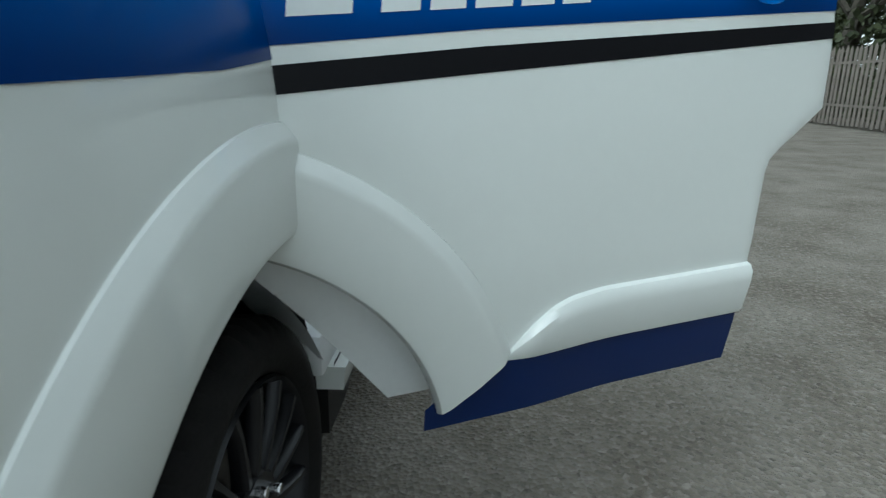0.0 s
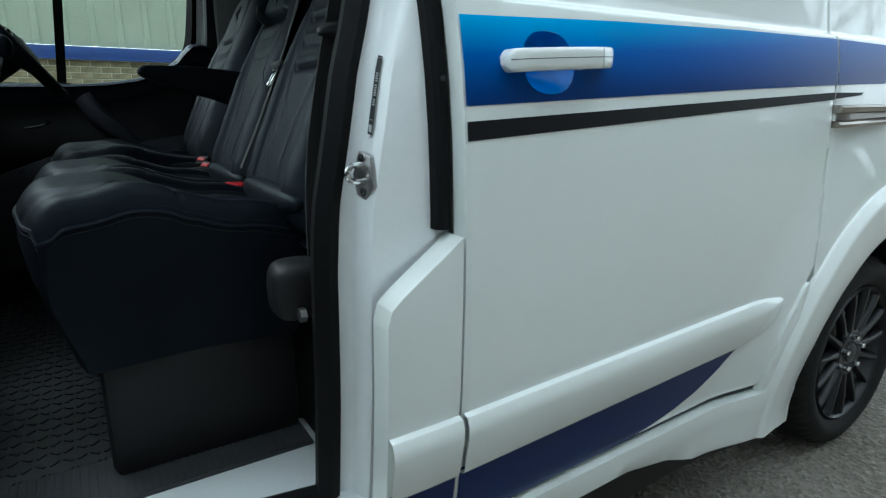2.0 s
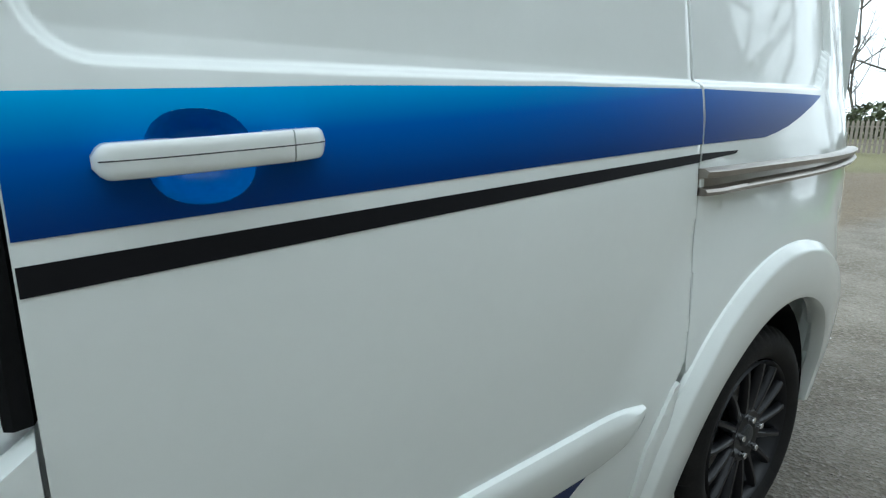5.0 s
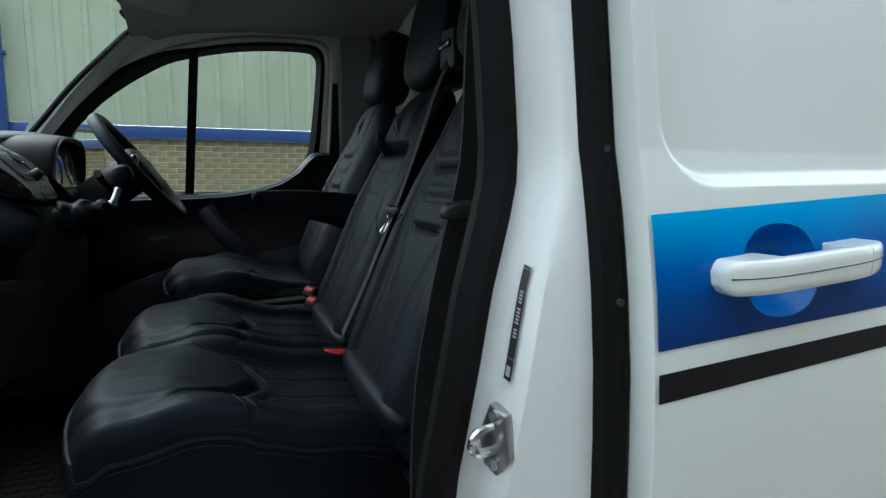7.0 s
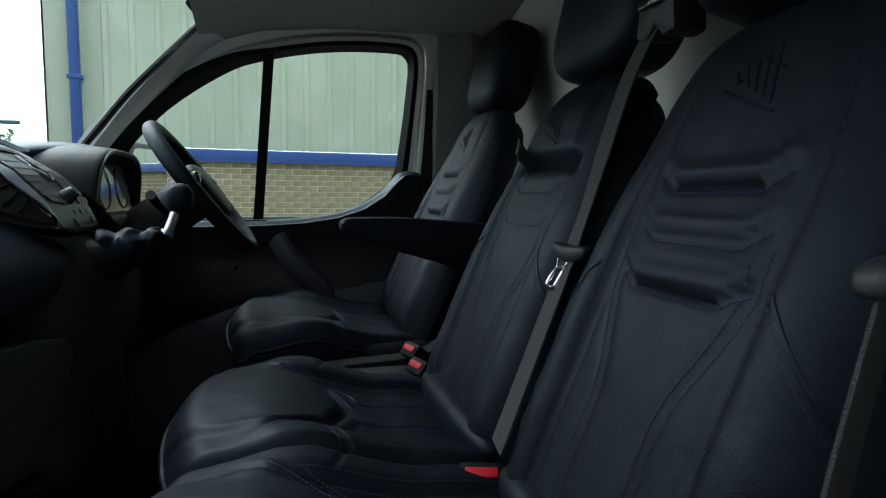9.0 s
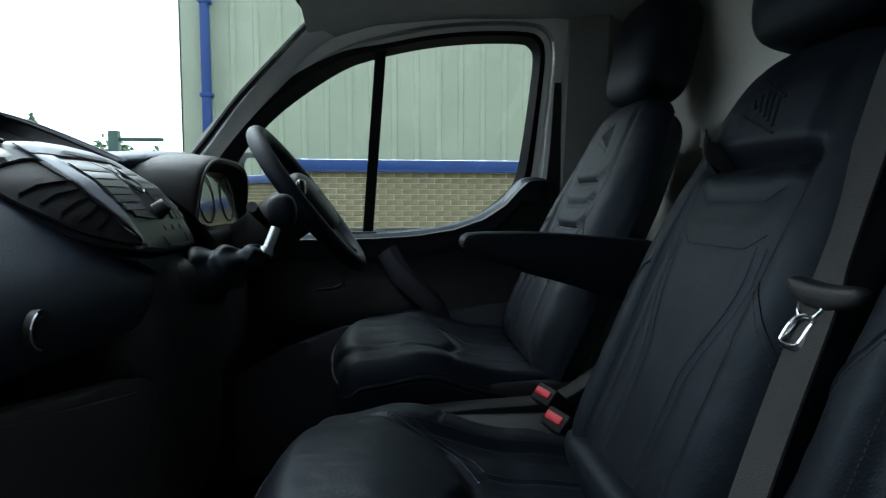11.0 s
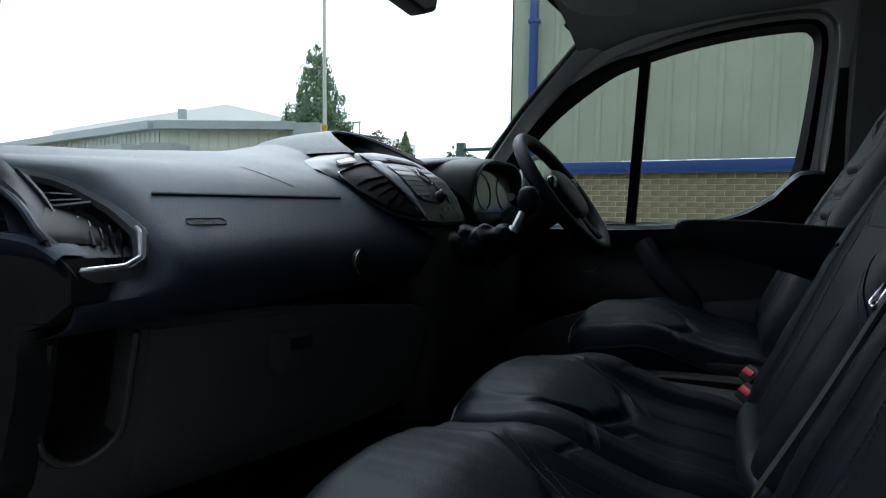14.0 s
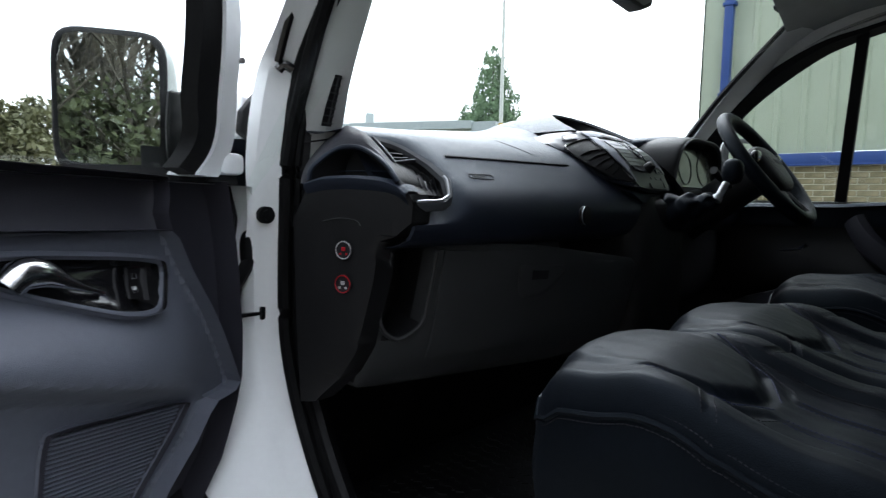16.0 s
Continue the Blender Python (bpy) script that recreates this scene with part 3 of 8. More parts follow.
def bush(x, y, w, d, h, n, size, material, seed, name="bush", label="rounded green bush beyond the yard fence", trunk=True):
    t = thing(name, label, name.replace("_", " "), at=(x, y, 0))
    rng = np.random.default_rng(seed)
    part("trunk", join(*[tube([(x, y, 0), (x + rng.uniform(-0.3, 0.3) * w, y + rng.uniform(-0.3, 0.3) * d, h * 0.7)], 0.06, 5, taper=lambda k: 1 - 0.8 * k) for i in range(5)]), BARK, t)
    blobs = [(x + w * rng.uniform(-0.75, 0.75), y + d * rng.uniform(-0.75, 0.75), h * rng.uniform(0.25, 0.8), w * 0.3, d * 0.3, h * 0.2) for i in range(26)]
    leaves("crown", blobs, n, size, material, t, seed)
    return t


bush(-16.6, 28.2, 1.6, 1.6, 5.6, 4500, 0.11, HEDGE, 11)
bush(-11.5, 26, 1.4, 1.4, 4.0, 2500, 0.12, HEDGE, 12)
bush(-8.5, 21, 1.2, 1.2, 3.6, 2000, 0.12, CONIFER, 13)
bush(-25, 2.5, 3.0, 3.2, 5.0, 16000, 0.13, HEDGE, 14, "tree", "broad olive-green tree in early leaf")
bush(-30, -4, 4.0, 4.0, 5.5, 12000, 0.15, HEDGE, 15, "tree", "broad olive-green tree in early leaf")

# Green mesh fence beyond the warehouse corner
mf = thing("mesh_fence", "dark green welded mesh fence with square posts", "fence", at=(-8, 16, 0))
for i in range(5):
    part("post", boxed(-12 + 2.4 * i, -11.9 + 2.4 * i, 17.0, 17.1, 0, 2.75, 0.01), GREENSTEEL, mf)
part("gate_post", boxed(-7.05, -6.78, 16.9, 17.12, 0, 3.3, 0.02), GREENSTEEL, mf)
part("top_rail", boxed(-6.78, -5.6, 16.97, 17.05, 3.02, 3.12, 0.01), GREENSTEEL, mf)
wires = bmesh.new()
for z in np.arange(0.2, 2.6, 0.2):
    box(wires, -12, -2.3, 17.04, 17.06, z, z + 0.012, 0)
for x in np.arange(-12, -2.3, 0.12):
    box(wires, x, x + 0.01, 17.045, 17.055, 0.1, 2.6, 0)
part("mesh", wires, GREENSTEEL, mf)


# Bare woodland behind the camera and beyond the rear fence
def bare_tree_mesh(seed, h):
    rng = np.random.default_rng(seed)
    trunk, twigs = bmesh.new(), bmesh.new()

    def limb(p, d, length, r, depth):
        n = 5
        pts, q, v = [p], p.copy(), d.copy()
        for i in range(n):
            v = (v + Vector(rng.normal(size=3)) * 0.16 + Vector((0, 0, 0.06))).normalized()
            q = q + v * (length / n)
            pts.append(q.copy())
        tube(pts, r, 6 if depth < 1 else (4 if depth < 2 else 3), bm=trunk if depth < 2 else twigs, taper=lambda k: 1 - 0.7 * k)
        if depth < 3:
            for i in range((9, 5, 4)[depth]):
                k = rng.uniform(0.3 if depth else 0.35, 1.0)
                b = pts[min(n, int(k * n))]
                a = rng.uniform(0, 2 * math.pi)
                s = (Vector((math.cos(a), math.sin(a), rng.uniform(0.1, 0.8))) + v * 0.5).normalized()
                limb(b, s, length * rng.uniform(0.3, 0.5), r * 0.42, depth + 1)

    limb(Vector((0, 0, 0)), Vector((0, 0, 1)), h, 0.15, 0)
    return trunk, twigs


woods = []
for k in range(4):
    t = thing("woodland_tree", "bare grey-barked woodland tree", "tree", "trees of the wood", at=(0, 0, 0))
    a, b = bare_tree_mesh(40 + k, 9.5 + k)
    part("trunk", a, BARK, t)
    part("crown", b, BARK, t)
    woods.append(t)
rw = random.Random(8)
spots = [(rw.uniform(-16, 30), -9.5 - abs(rw.gauss(0, 3.5))) for i in range(125)] + [(rw.uniform(38, 60), rw.uniform(-8, 22)) for i in range(14)] + [(30.5, 6.6), (33, 4.0)]
for i, (x, y) in enumerate(spots):
    m = Matrix.Translation((x, y, 0)) @ Matrix.Rotation(rw.uniform(0, 6.28), 4, "Z") @ Matrix.Scale(rw.uniform(0.8, 1.25), 4)
    if i < 4:
        woods[i].matrix_basis = m
    else:
        c = copy_thing(woods[i % 4], Matrix.Identity(4))
        c.matrix_basis = m
ug = [(rw.uniform(-18, 32), -9.3 - abs(rw.gauss(0, 2.5)), rw.uniform(0.2, 1.5) if i < 90 else rw.uniform(1.5, 4.2), 1.5, 1.2, 0.9) for i in range(170)]
tagged(leaves("undergrowth", ug, 46000, 0.12, IVY, None, 21), "low ivy and bramble under the trees", "undergrowth", kind="stuff")
ug2 = [(rw.uniform(44, 52), rw.uniform(-12, 26), rw.uniform(0.2, 1.6), 2.5, 2.5, 1.0) for i in range(40)]
tagged(leaves("far_scrub", ug2, 9000, 0.2, IVY, None, 22), "low brown scrub beyond the fence", "undergrowth", kind="stuff")


def palisade(p0, p1, h, pitch, label):
    f = thing("palisade_fence", label, "fence", at=tuple(p0))
    d = (p1 - p0).normalized()
    L = (p1 - p0).length
    nn = Vector((-d.y, d.x, 0))
    for z in (0.25 * h, 0.78 * h):
        part("rail", beam(p0, p1, z, z + 0.05, 0.0, 0.04), FENCEW, f)
    hw2 = pitch * 0.3
    me = bpy.data.meshes.new("pale")
    bm = prism([(-hw2, 0.03), (hw2, 0.03), (hw2, h - 0.08), (0, h), (-hw2, h - 0.08)], "y", 0, 0.012)
    bmesh.ops.rotate(bm, verts=bm.verts, cent=(0, 0, 0), matrix=Matrix.Rotation(math.atan2(d.y, d.x), 3, "Z"))
    shade(me, bm, 0.6)
    me.materials.append(FENCEW)
    for i in range(int(L / pitch)):
        ob = new("pale", me)
        ob.parent = f
        ob.location = d * (i * pitch) + nn * -0.016 + Vector((0, 0, rw.uniform(-0.02, 0.02)))
        ob.rotation_euler = (0, rw.uniform(-0.02, 0.02), 0)


palisade(Vector((27, -4, 0)), Vector((27, 16, 0)), 1.25, 0.16, "weathered palisade fence along the grass")
palisade(Vector((-6, -8.2, 0)), Vector((20, -8.2, 0)), 1.7, 0.16, "weathered palisade fence in front of the wood")


# ---- the van ----
SZ = [0.30, 0.40, 0.50, 0.60, 0.70, 0.85, 0.95, 1.05, 1.12, 1.20, 1.26, 1.30, 1.34, 1.40, 1.60, 1.80, 1.88, 1.93, 1.97, 1.99]
SY = [0.060, 0.045, 0.028, 0.016, 0.006, 0.000, -0.001, 0.001, 0.005, 0.014, 0.025, 0.034, 0.045, 0.054, 0.086, 0.130, 0.158, 0.190, 0.243, 0.30]


def in_panel(x, z):
    """How deep a place lies inside the pressed upper panel, with rounded corners (metres, below zero outside)."""
    low = 1.302 + 0.019 * (x - 1.3)
    d = min(x - 1.284, z - low, 1.80 - z, (3.14 - x) + (z - low) * 1.0 if z < 1.45 else 3.268 - x)
    cx, cz = 1.284 + 0.07, low + 0.07
    if x < cx and z < cz:
        d = 0.07 - math.hypot(cx - x, cz - z)
    return d


def side(x, z):
    """The y of the van's near side."""
    y = interp(z, SZ, SY)
    if x > 1.2:
        y += 0.03 * (x - 1.2)
    if x > 3.0:
        y += 0.25 * (x - 3.0) ** 2
    if x < 0.1:
        y += 0.10 * (x - 0.1) ** 2 + (0.6 * (-0.55 - x) ** 2 if x < -0.55 else 0)
    if z > 1.25 and x > 1.2:
        y += 0.018 * sstep(-0.001, 0.013, in_panel(x, z))
    # soft swell round the wheel arches
    for cx, cz, k in ((-0.02, 0.37, 0.018), (2.90, 0.33, 0.03)):
        r = math.hypot(x - cx, z - cz)
        y -= k * sstep(0.85, 0.60, r) if r < 0.85 else 0
    return y


def off(d):
    return lambda x, z: side(x, z) + d


CY = 1.985 / 2 + 0.02


def far(x, z):
    return 2 * CY - side(x, z)


RX, RZ = 0.0545, 0.0480


def punched(bm, x0, x1, z):
    """Takes the handle's round recess out of a panel and draws the hole's edge onto its outline."""
    xm = x0 + (x1 - x0) * 0.43
    z -= 0.004
    value = lambda v: (abs(v.co.x - xm) / RX) ** 2.4 + (abs(v.co.z - z) / RZ) ** 2.4
    rim = {v for e in bm.edges if e.is_boundary for v in e.verts}
    bmesh.ops.delete(bm, geom=[f for f in bm.faces if sum(value(v) for v in f.verts) / len(f.verts) < 1], context="FACES")
    for v in bm.verts:
        k = value(v)
        if k < 2.2 and v not in rim and any(e.is_boundary for e in v.link_edges):
            v.co.x, v.co.z = xm + (v.co.x - xm) * k ** (-1 / 2.4), z + (v.co.z - z) * k ** (-1 / 2.4)
    return bm


van = thing("van", "white panel van with blue stripes and an open passenger door", "van")
FRONT_GAP = [(0.140, 1.20), (0.138, 1.125), (0.141, 1.056), (0.144, 1.013), (0.157, 0.961), (0.167, 0.907), (0.170, 0.773)]


def arc(cx, cz, r, a0, a1, n=24):
    return [(cx + r * math.cos(radians(a0 + (a1 - a0) * i / n)), cz + r * math.sin(radians(a0 + (a1 - a0) * i / n))) for i in range(n + 1)]


fender_top = [(-0.78, 0.98), (-0.6, 1.06), (-0.3, 1.13), (-0.05, 1.18), (0.134, 1.215)]
fender = fender_top + [(x - 0.004, z) for x, z in FRONT_GAP] + [p for p in arc(-0.02, 0.37, 0.46, 66, 178, 24)] + [(-0.50, 0.40), (-0.78, 0.40)]
part("front_wing", sheet(fender, side, 0.03, 0.03, 0.002), WHITE, van)
slide = [(1.258, 0.42), (1.258, 0.95), (1.258, 1.08), (1.258, 1.12), (1.258, 1.24), (1.258, 1.31), (1.258, 1.60), (1.266, 1.86), (1.40, 1.90), (2.44, 1.90), (2.46, 1.86), (2.459, 1.326), (2.450, 1.254), (2.427, 1.176), (2.410, 0.974), (2.388, 0.741),
         (2.30, 0.60), (2.27, 0.45), (2.26, 0.42)]
quarter = [(2.464, 1.326), (2.465, 1.86), (2.45, 1.905), (3.70, 1.905), (3.86, 1.80), (3.90, 1.2), (3.90, 0.78)] + [(3.47, 0.70)] + arc(2.88, 0.33, 0.468, 38, 168, 26) + [(2.393, 0.741), (2.415, 0.974), (2.432, 1.176), (2.455, 1.254)]
sd = part("sliding_door", punched(sheet(slide, side, 0.011, 0.035, 0.0025, xcuts=np.arange(1.281, 1.345, 0.0031), zcuts=np.arange(1.3004, 1.352, 0.0029)), 1.328, 1.560, 1.221), WHITE, van)
part("rear_quarter", sheet(quarter, side, 0.018, 0.03, 0.0025, xcuts=np.arange(3.10, 3.29, 0.0052), zcuts=np.arange(1.3204, 1.36, 0.0031)), WHITE, van)
part("roof_rail_panel", sheet([(0.62, 1.915), (0.62, 1.975), (3.86, 1.975), (3.80, 1.915)], side, 0.05), WHITE, van)
part("fuel_flap", sheet([(1.122, 0.42), (1.122, 0.838), (1.129, 0.864), (1.151, 0.884), (1.253, 0.958), (1.254, 0.42)], side, 0.03, 0.05, 0.002), WHITE, van)
roof_rows = []
for x in np.linspace(0.55, 3.86, 24):
    w = side(x, 1.975)
    dz = -0.10 * sstep(0.9, 0.5, x) - 0.05 * sstep(3.6, 3.9, x)
    roof_rows.append([(x, w + (2 * CY - 2 * w) * k, 1.975 + dz + 0.045 * abs(math.sin(math.pi * k)) ** 0.6) for k in np.linspace(0, 1, 15)])
part("roof", grid(roof_rows), WHITE, van)
far_outline = [(-0.78, 0.98), (-0.3, 1.13), (0.14, 1.20), (0.20, 1.24), (1.26, 1.24), (1.262, 1.86), (3.70, 1.905), (3.86, 1.80), (3.90, 0.78), (3.47, 0.40)] + arc(2.88, 0.33, 0.468, 10, 170, 20) + [(0.45, 0.38)] + arc(-0.02, 0.37, 0.46, 5, 178, 20) + [(-0.78, 0.40)]
part("driver_side_panel", sheet(far_outline, far, 0.05, 0.03, 0.002, flip=True), WHITE, van)
bon = []
for u in np.linspace(0, 1, 17):
    y = side(-0.6, 1.0) + (2 * CY - 2 * side(-0.6, 1.0)) * u
    b = math.sin(math.pi * u)
    bon.append([(-0.82 - 0.22 * abs(b) ** 0.5, y, 0.90), (-0.76 - 0.22 * abs(b) ** 0.5, y, 1.00 + 0.02 * b), (-0.45, y, 1.10 + 0.05 * b), (-0.1 - 0.15 * b, y, 1.18 + 0.06 * b), (0.14 - 0.4 * b, y, 1.20 + 0.06 * b)])
part("bonnet", grid(bon), WHITE, van)
part("front_bumper", grid([[(-0.80 - 0.25 * abs(math.sin(math.pi * u)) ** 0.5 - d, side(-0.6, 0.8) + (2 * CY - 2 * side(-0.6, 0.8)) * u, z) for z, d in ((0.25, -0.04), (0.40, 0.03), (0.65, 0.04), (0.90, 0.0))] for u in np.linspace(0, 1, 17)]), WHITE, van)
part("grille", boxed(-1.12, -1.0, 0.55, 1.45, 0.62, 0.88, 0.02), PLASTIC, van)
for y in (0.30, 1.70):
    part("headlight", pillow(-0.86, y, 0.92, 0.10, 0.17, 0.09, 3), GLOSSB, van, "dark clear-lensed headlight")
for u0, u1 in ((0.0, 0.497), (0.503, 1.0)):
    part("rear_door", grid([[(3.86 + 0.05 * math.sin(math.pi * u), side(3.88, 1.2) + (2 * CY - 2 * side(3.88, 1.2)) * u, z) for z in (0.55, 1.2, 1.9, 1.97)] for u in np.linspace(u0, u1, 6)]), WHITE, van)
part("rear_bumper", grid([[(3.93 + 0.04 * math.sin(math.pi * u) - d, 0.31 + (2 * CY - 0.62) * u, z) for z, d in ((0.32, 0.05), (0.45, 0.0), (0.70, 0.0), (0.74, 0.05))] for u in np.linspace(0, 1, 11)]), WHITE, van)
part("bumper_corner", sheet([(3.285, 0.615), (3.36, 0.70), (3.44, 0.755), (3.90, 0.76), (3.93, 0.36), (3.36, 0.36), (3.335, 0.46)], off(-0.012), 0.03, 0.04, 0.004), WHITE, van)
for y in (0.42, 1.60):
    part("tail_lamp", boxed(3.86, 3.93, y - 0.07, y + 0.07, 0.95, 1.55, 0.02), RED, van)
part("underbody", boxed(-0.75, 3.45, 0.30, 1.72, 0.22, 0.40, 0.02), PLASTIC, van)
part("load_floor", boxed(1.55, 3.80, 0.36, 1.66, 0.55, 0.58, 0.002), PLASTIC, van)


def flare(a0, a1, cx, cz, r0, r1, proud, slant=0.0):
    """A moulded lip round a wheel arch: a rounded shoulder, a broad band and an edge that turns in."""
    prof = [(r1, 0.2), (r1 - 0.002, -0.22), (r1 - 0.020, -0.86), (r1 - 0.025, -0.98), (r1 - 0.032, -1.02), ((r0 + r1) / 2, -1.02), (r0 + 0.02, -1.0), (r0 + 0.006, -0.8), (r0, -0.3), (r0, 0.5)]
    rows = []
    n = max(8, int(abs(a1 - a0) / 3))
    for i in range(n + 1):
        row = []
        for r, d in prof:
            a = radians(a0 + (a1 - a0) * i / n + slant * (r1 - r) / (r1 - r0) * (1 - i / n))
            x, z = cx + r * math.cos(a), cz + r * math.sin(a)
            row.append((x, side(x, z) + d * proud, z))
        rows.append(row)
    return grid(rows)


part("arch_flare", flare(73.5, 186, -0.02, 0.37, 0.445, 0.605, 0.020), WHITE, van, "wide white wheel arch flare")
part("arch_flare", flare(-2, 188, 2.880, 0.33, 0.452, 0.614, 0.028), WHITE, van, "wide white wheel arch flare")
part("flare_end", sheet([(2.255, 0.40), (2.275, 0.56), (2.345, 0.69), (2.36, 0.70), (2.345, 0.60), (2.33, 0.40)], off(-0.012), 0.02, 0.02, 0.003), WHITE, van)


def moulding(pts_top, pts_bot, proud, n=40):
    """A protective side strip: flat band with a rounded shoulder on top."""
    xs = np.linspace(pts_top[0][0], pts_top[-1][0], n)
    rows = []
    for x in xs:
        zt = interp(x, [p[0] for p in pts_top], [p[1] for p in pts_top])
        zb = min(zt - 0.002, interp(x, [p[0] for p in pts_bot], [p[1] for p in pts_bot]))
        h = zt - zb
        sec = [(zt, 0.004), (zt - 0.004 * min(1, h / 0.1), -0.5), (zt - 0.016 * min(1, h / 0.1), -0.9), (zt - 0.036 * min(1, h / 0.1), -1.0), (zb + 0.01 * min(1, h / 0.1), -0.72), (zb, -0.5), (zb, 0.1)]
        rows.append([(x, side(x, z) + d * proud * min(1, h / 0.06), z) for z, d in sec])
    return grid(rows)


MT = [(0.542, 0.540), (0.56, 0.565), (0.60, 0.603), (0.64, 0.630), (0.68, 0.643), (0.75, 0.650), (1.27, 0.657), (2.20, 0.678), (2.272, 0.672)]
MB = [(0.542, 0.538), (0.9, 0.540), (1.27, 0.541), (2.12, 0.562), (2.20, 0.590), (2.272, 0.655)]


def cut(pts, x0, x1):
    f = lambda x: interp(x, [p[0] for p in pts], [p[1] for p in pts])
    return [(x0, f(x0))] + [p for p in pts if x0 < p[0] < x1] + [(x1, f(x1))]


part("side_moulding", moulding(cut(MT, 1.123, 1.253), cut(MB, 1.123, 1.253), 0.020, 6), WHITE, van)
part("side_moulding", moulding(cut(MT, 1.262, 2.258), cut(MB, 1.262, 2.258), 0.020), WHITE, van)
SILL = [(0.388, 0.408), (1.20, 0.406), (2.26, 0.398), (2.44, 0.380), (2.452, 0.355), (2.452, 0.245), (2.40, 0.24), (2.02, 0.262), (1.90, 0.305), (1.75, 0.335), (1.20, 0.352), (0.39, 0.350)]
part("side_skirt", sheet(SILL, off(-0.020), 0.03, 0.10, 0.004), WHITE, van, "white side skirt below the doors")
part("under_sill", sheet([(0.40, 0.36), (2.44, 0.36), (2.40, 0.20), (0.44, 0.20)], lambda x, z: side(x, 0.4) + 0.03 + 0.10 * (0.36 - z), 0.05, 0.05), PLASTIC, van)
part("sill_gap", sheet([(0.39, 0.42), (2.26, 0.42), (2.26, 0.40), (0.39, 0.40)], off(0.012), 0.05), PLASTIC, van)
# stripes on the body
part("lower_stripe", sheet([(1.123, 0.418), (1.123, 0.545), (1.253, 0.545), (1.253, 0.418)], off(-0.0012), 0.03), NAVY_VINYL, van)
part("lower_stripe", sheet([(1.262, 0.417), (1.262, 0.548), (2.12, 0.556), (2.06, 0.514), (1.98, 0.472), (1.90, 0.446), (1.82, 0.430), (1.72, 0.420)], off(-0.0012), 0.025), NAVY_VINYL, van)


def fade_sheet(outline, parent, name="blue_stripe", label="blue vinyl stripe that fades darker", hole=None):
    bm = sheet(outline, off(-0.0013), 0.011)
    punched(bm, *hole) if hole else None
    lay = bm.verts.layers.float.new("fade")
    for v in bm.verts:
        x, z = v.co.x, v.co.z
        top = interp(x, [-0.2, 0.5, 1.27, 2.5, 3.2], [1.20, 1.23, 1.282, 1.318, 1.321])
        bot = interp(x, [-0.2, 0.14, 1.27, 2.5, 3.2], [1.03, 1.064, 1.150, 1.201, 1.25])
        k = (z - bot) / (top - bot)
        v[lay] = max(0.0, min(1.0, (max(0.0, k) ** 1.3) * interp(x, [0, 1.27, 2.0, 2.8], [1.0, 0.92, 0.62, 0.30])))
    return part(name, bm, FADE, parent, label)


fade_sheet([(1.260, 1.150), (1.260, 1.277), (1.606, 1.294), (2.0, 1.307), (2.457, 1.317), (2.448, 1.255), (2.436, 1.203), (2.0, 1.185)], van, hole=(1.328, 1.560, 1.221))
fade_sheet([(2.441, 1.203), (2.457, 1.255), (2.466, 1.317), (2.9, 1.320), (3.132, 1.320), (3.038, 1.288), (2.95, 1.259), (2.873, 1.237), (2.80, 1.222), (2.734, 1.212)], van)
fade_sheet([(-0.45, 1.02), (-0.45, 1.085), (-0.1, 1.155), (0.134, 1.19), (0.134, 1.064), (-0.123, 1.036)], van)
part("black_stripe", sheet([(1.260, 1.100), (1.260, 1.128), (2.0, 1.164), (2.428, 1.184), (2.424, 1.166), (2.0, 1.142)], off(-0.0012), 0.03), BLACK_VINYL, van)
part("black_stripe", sheet([(2.431, 1.168), (2.435, 1.184), (2.597, 1.186), (2.585, 1.179)], off(-0.0012), 0.03), BLACK_VINYL, van)
part("black_stripe", sheet([(0.057, 1.033), (0.134, 1.040), (0.136, 1.018), (0.10, 1.029)], off(-0.0012), 0.02), BLACK_VINYL, van)

# sliding-door rail along the quarter
rr = []
for x in np.linspace(2.425, 3.62, 26):
    s = 0.010 * sstep(2.425, 2.45, x)
    za, zb = 1.096 + 0.022 * (x - 2.425), 1.153 + 0.009 * (x - 2.425)
    rr.append([(x, side(x, z) + d - s, z) for z, d in ((za, 0.02), (za, -0.012), (za + 0.008, -0.018), (za + 0.014, -0.013), (za + 0.018, 0.004), (zb - 0.022, 0.004), (zb - 0.018, -0.016), (zb - 0.006, -0.022), (zb, -0.012), (zb, 0.02))])
part("door_rail", grid(rr, caps=True), RAIL, van, "brown anodised sliding door rail")


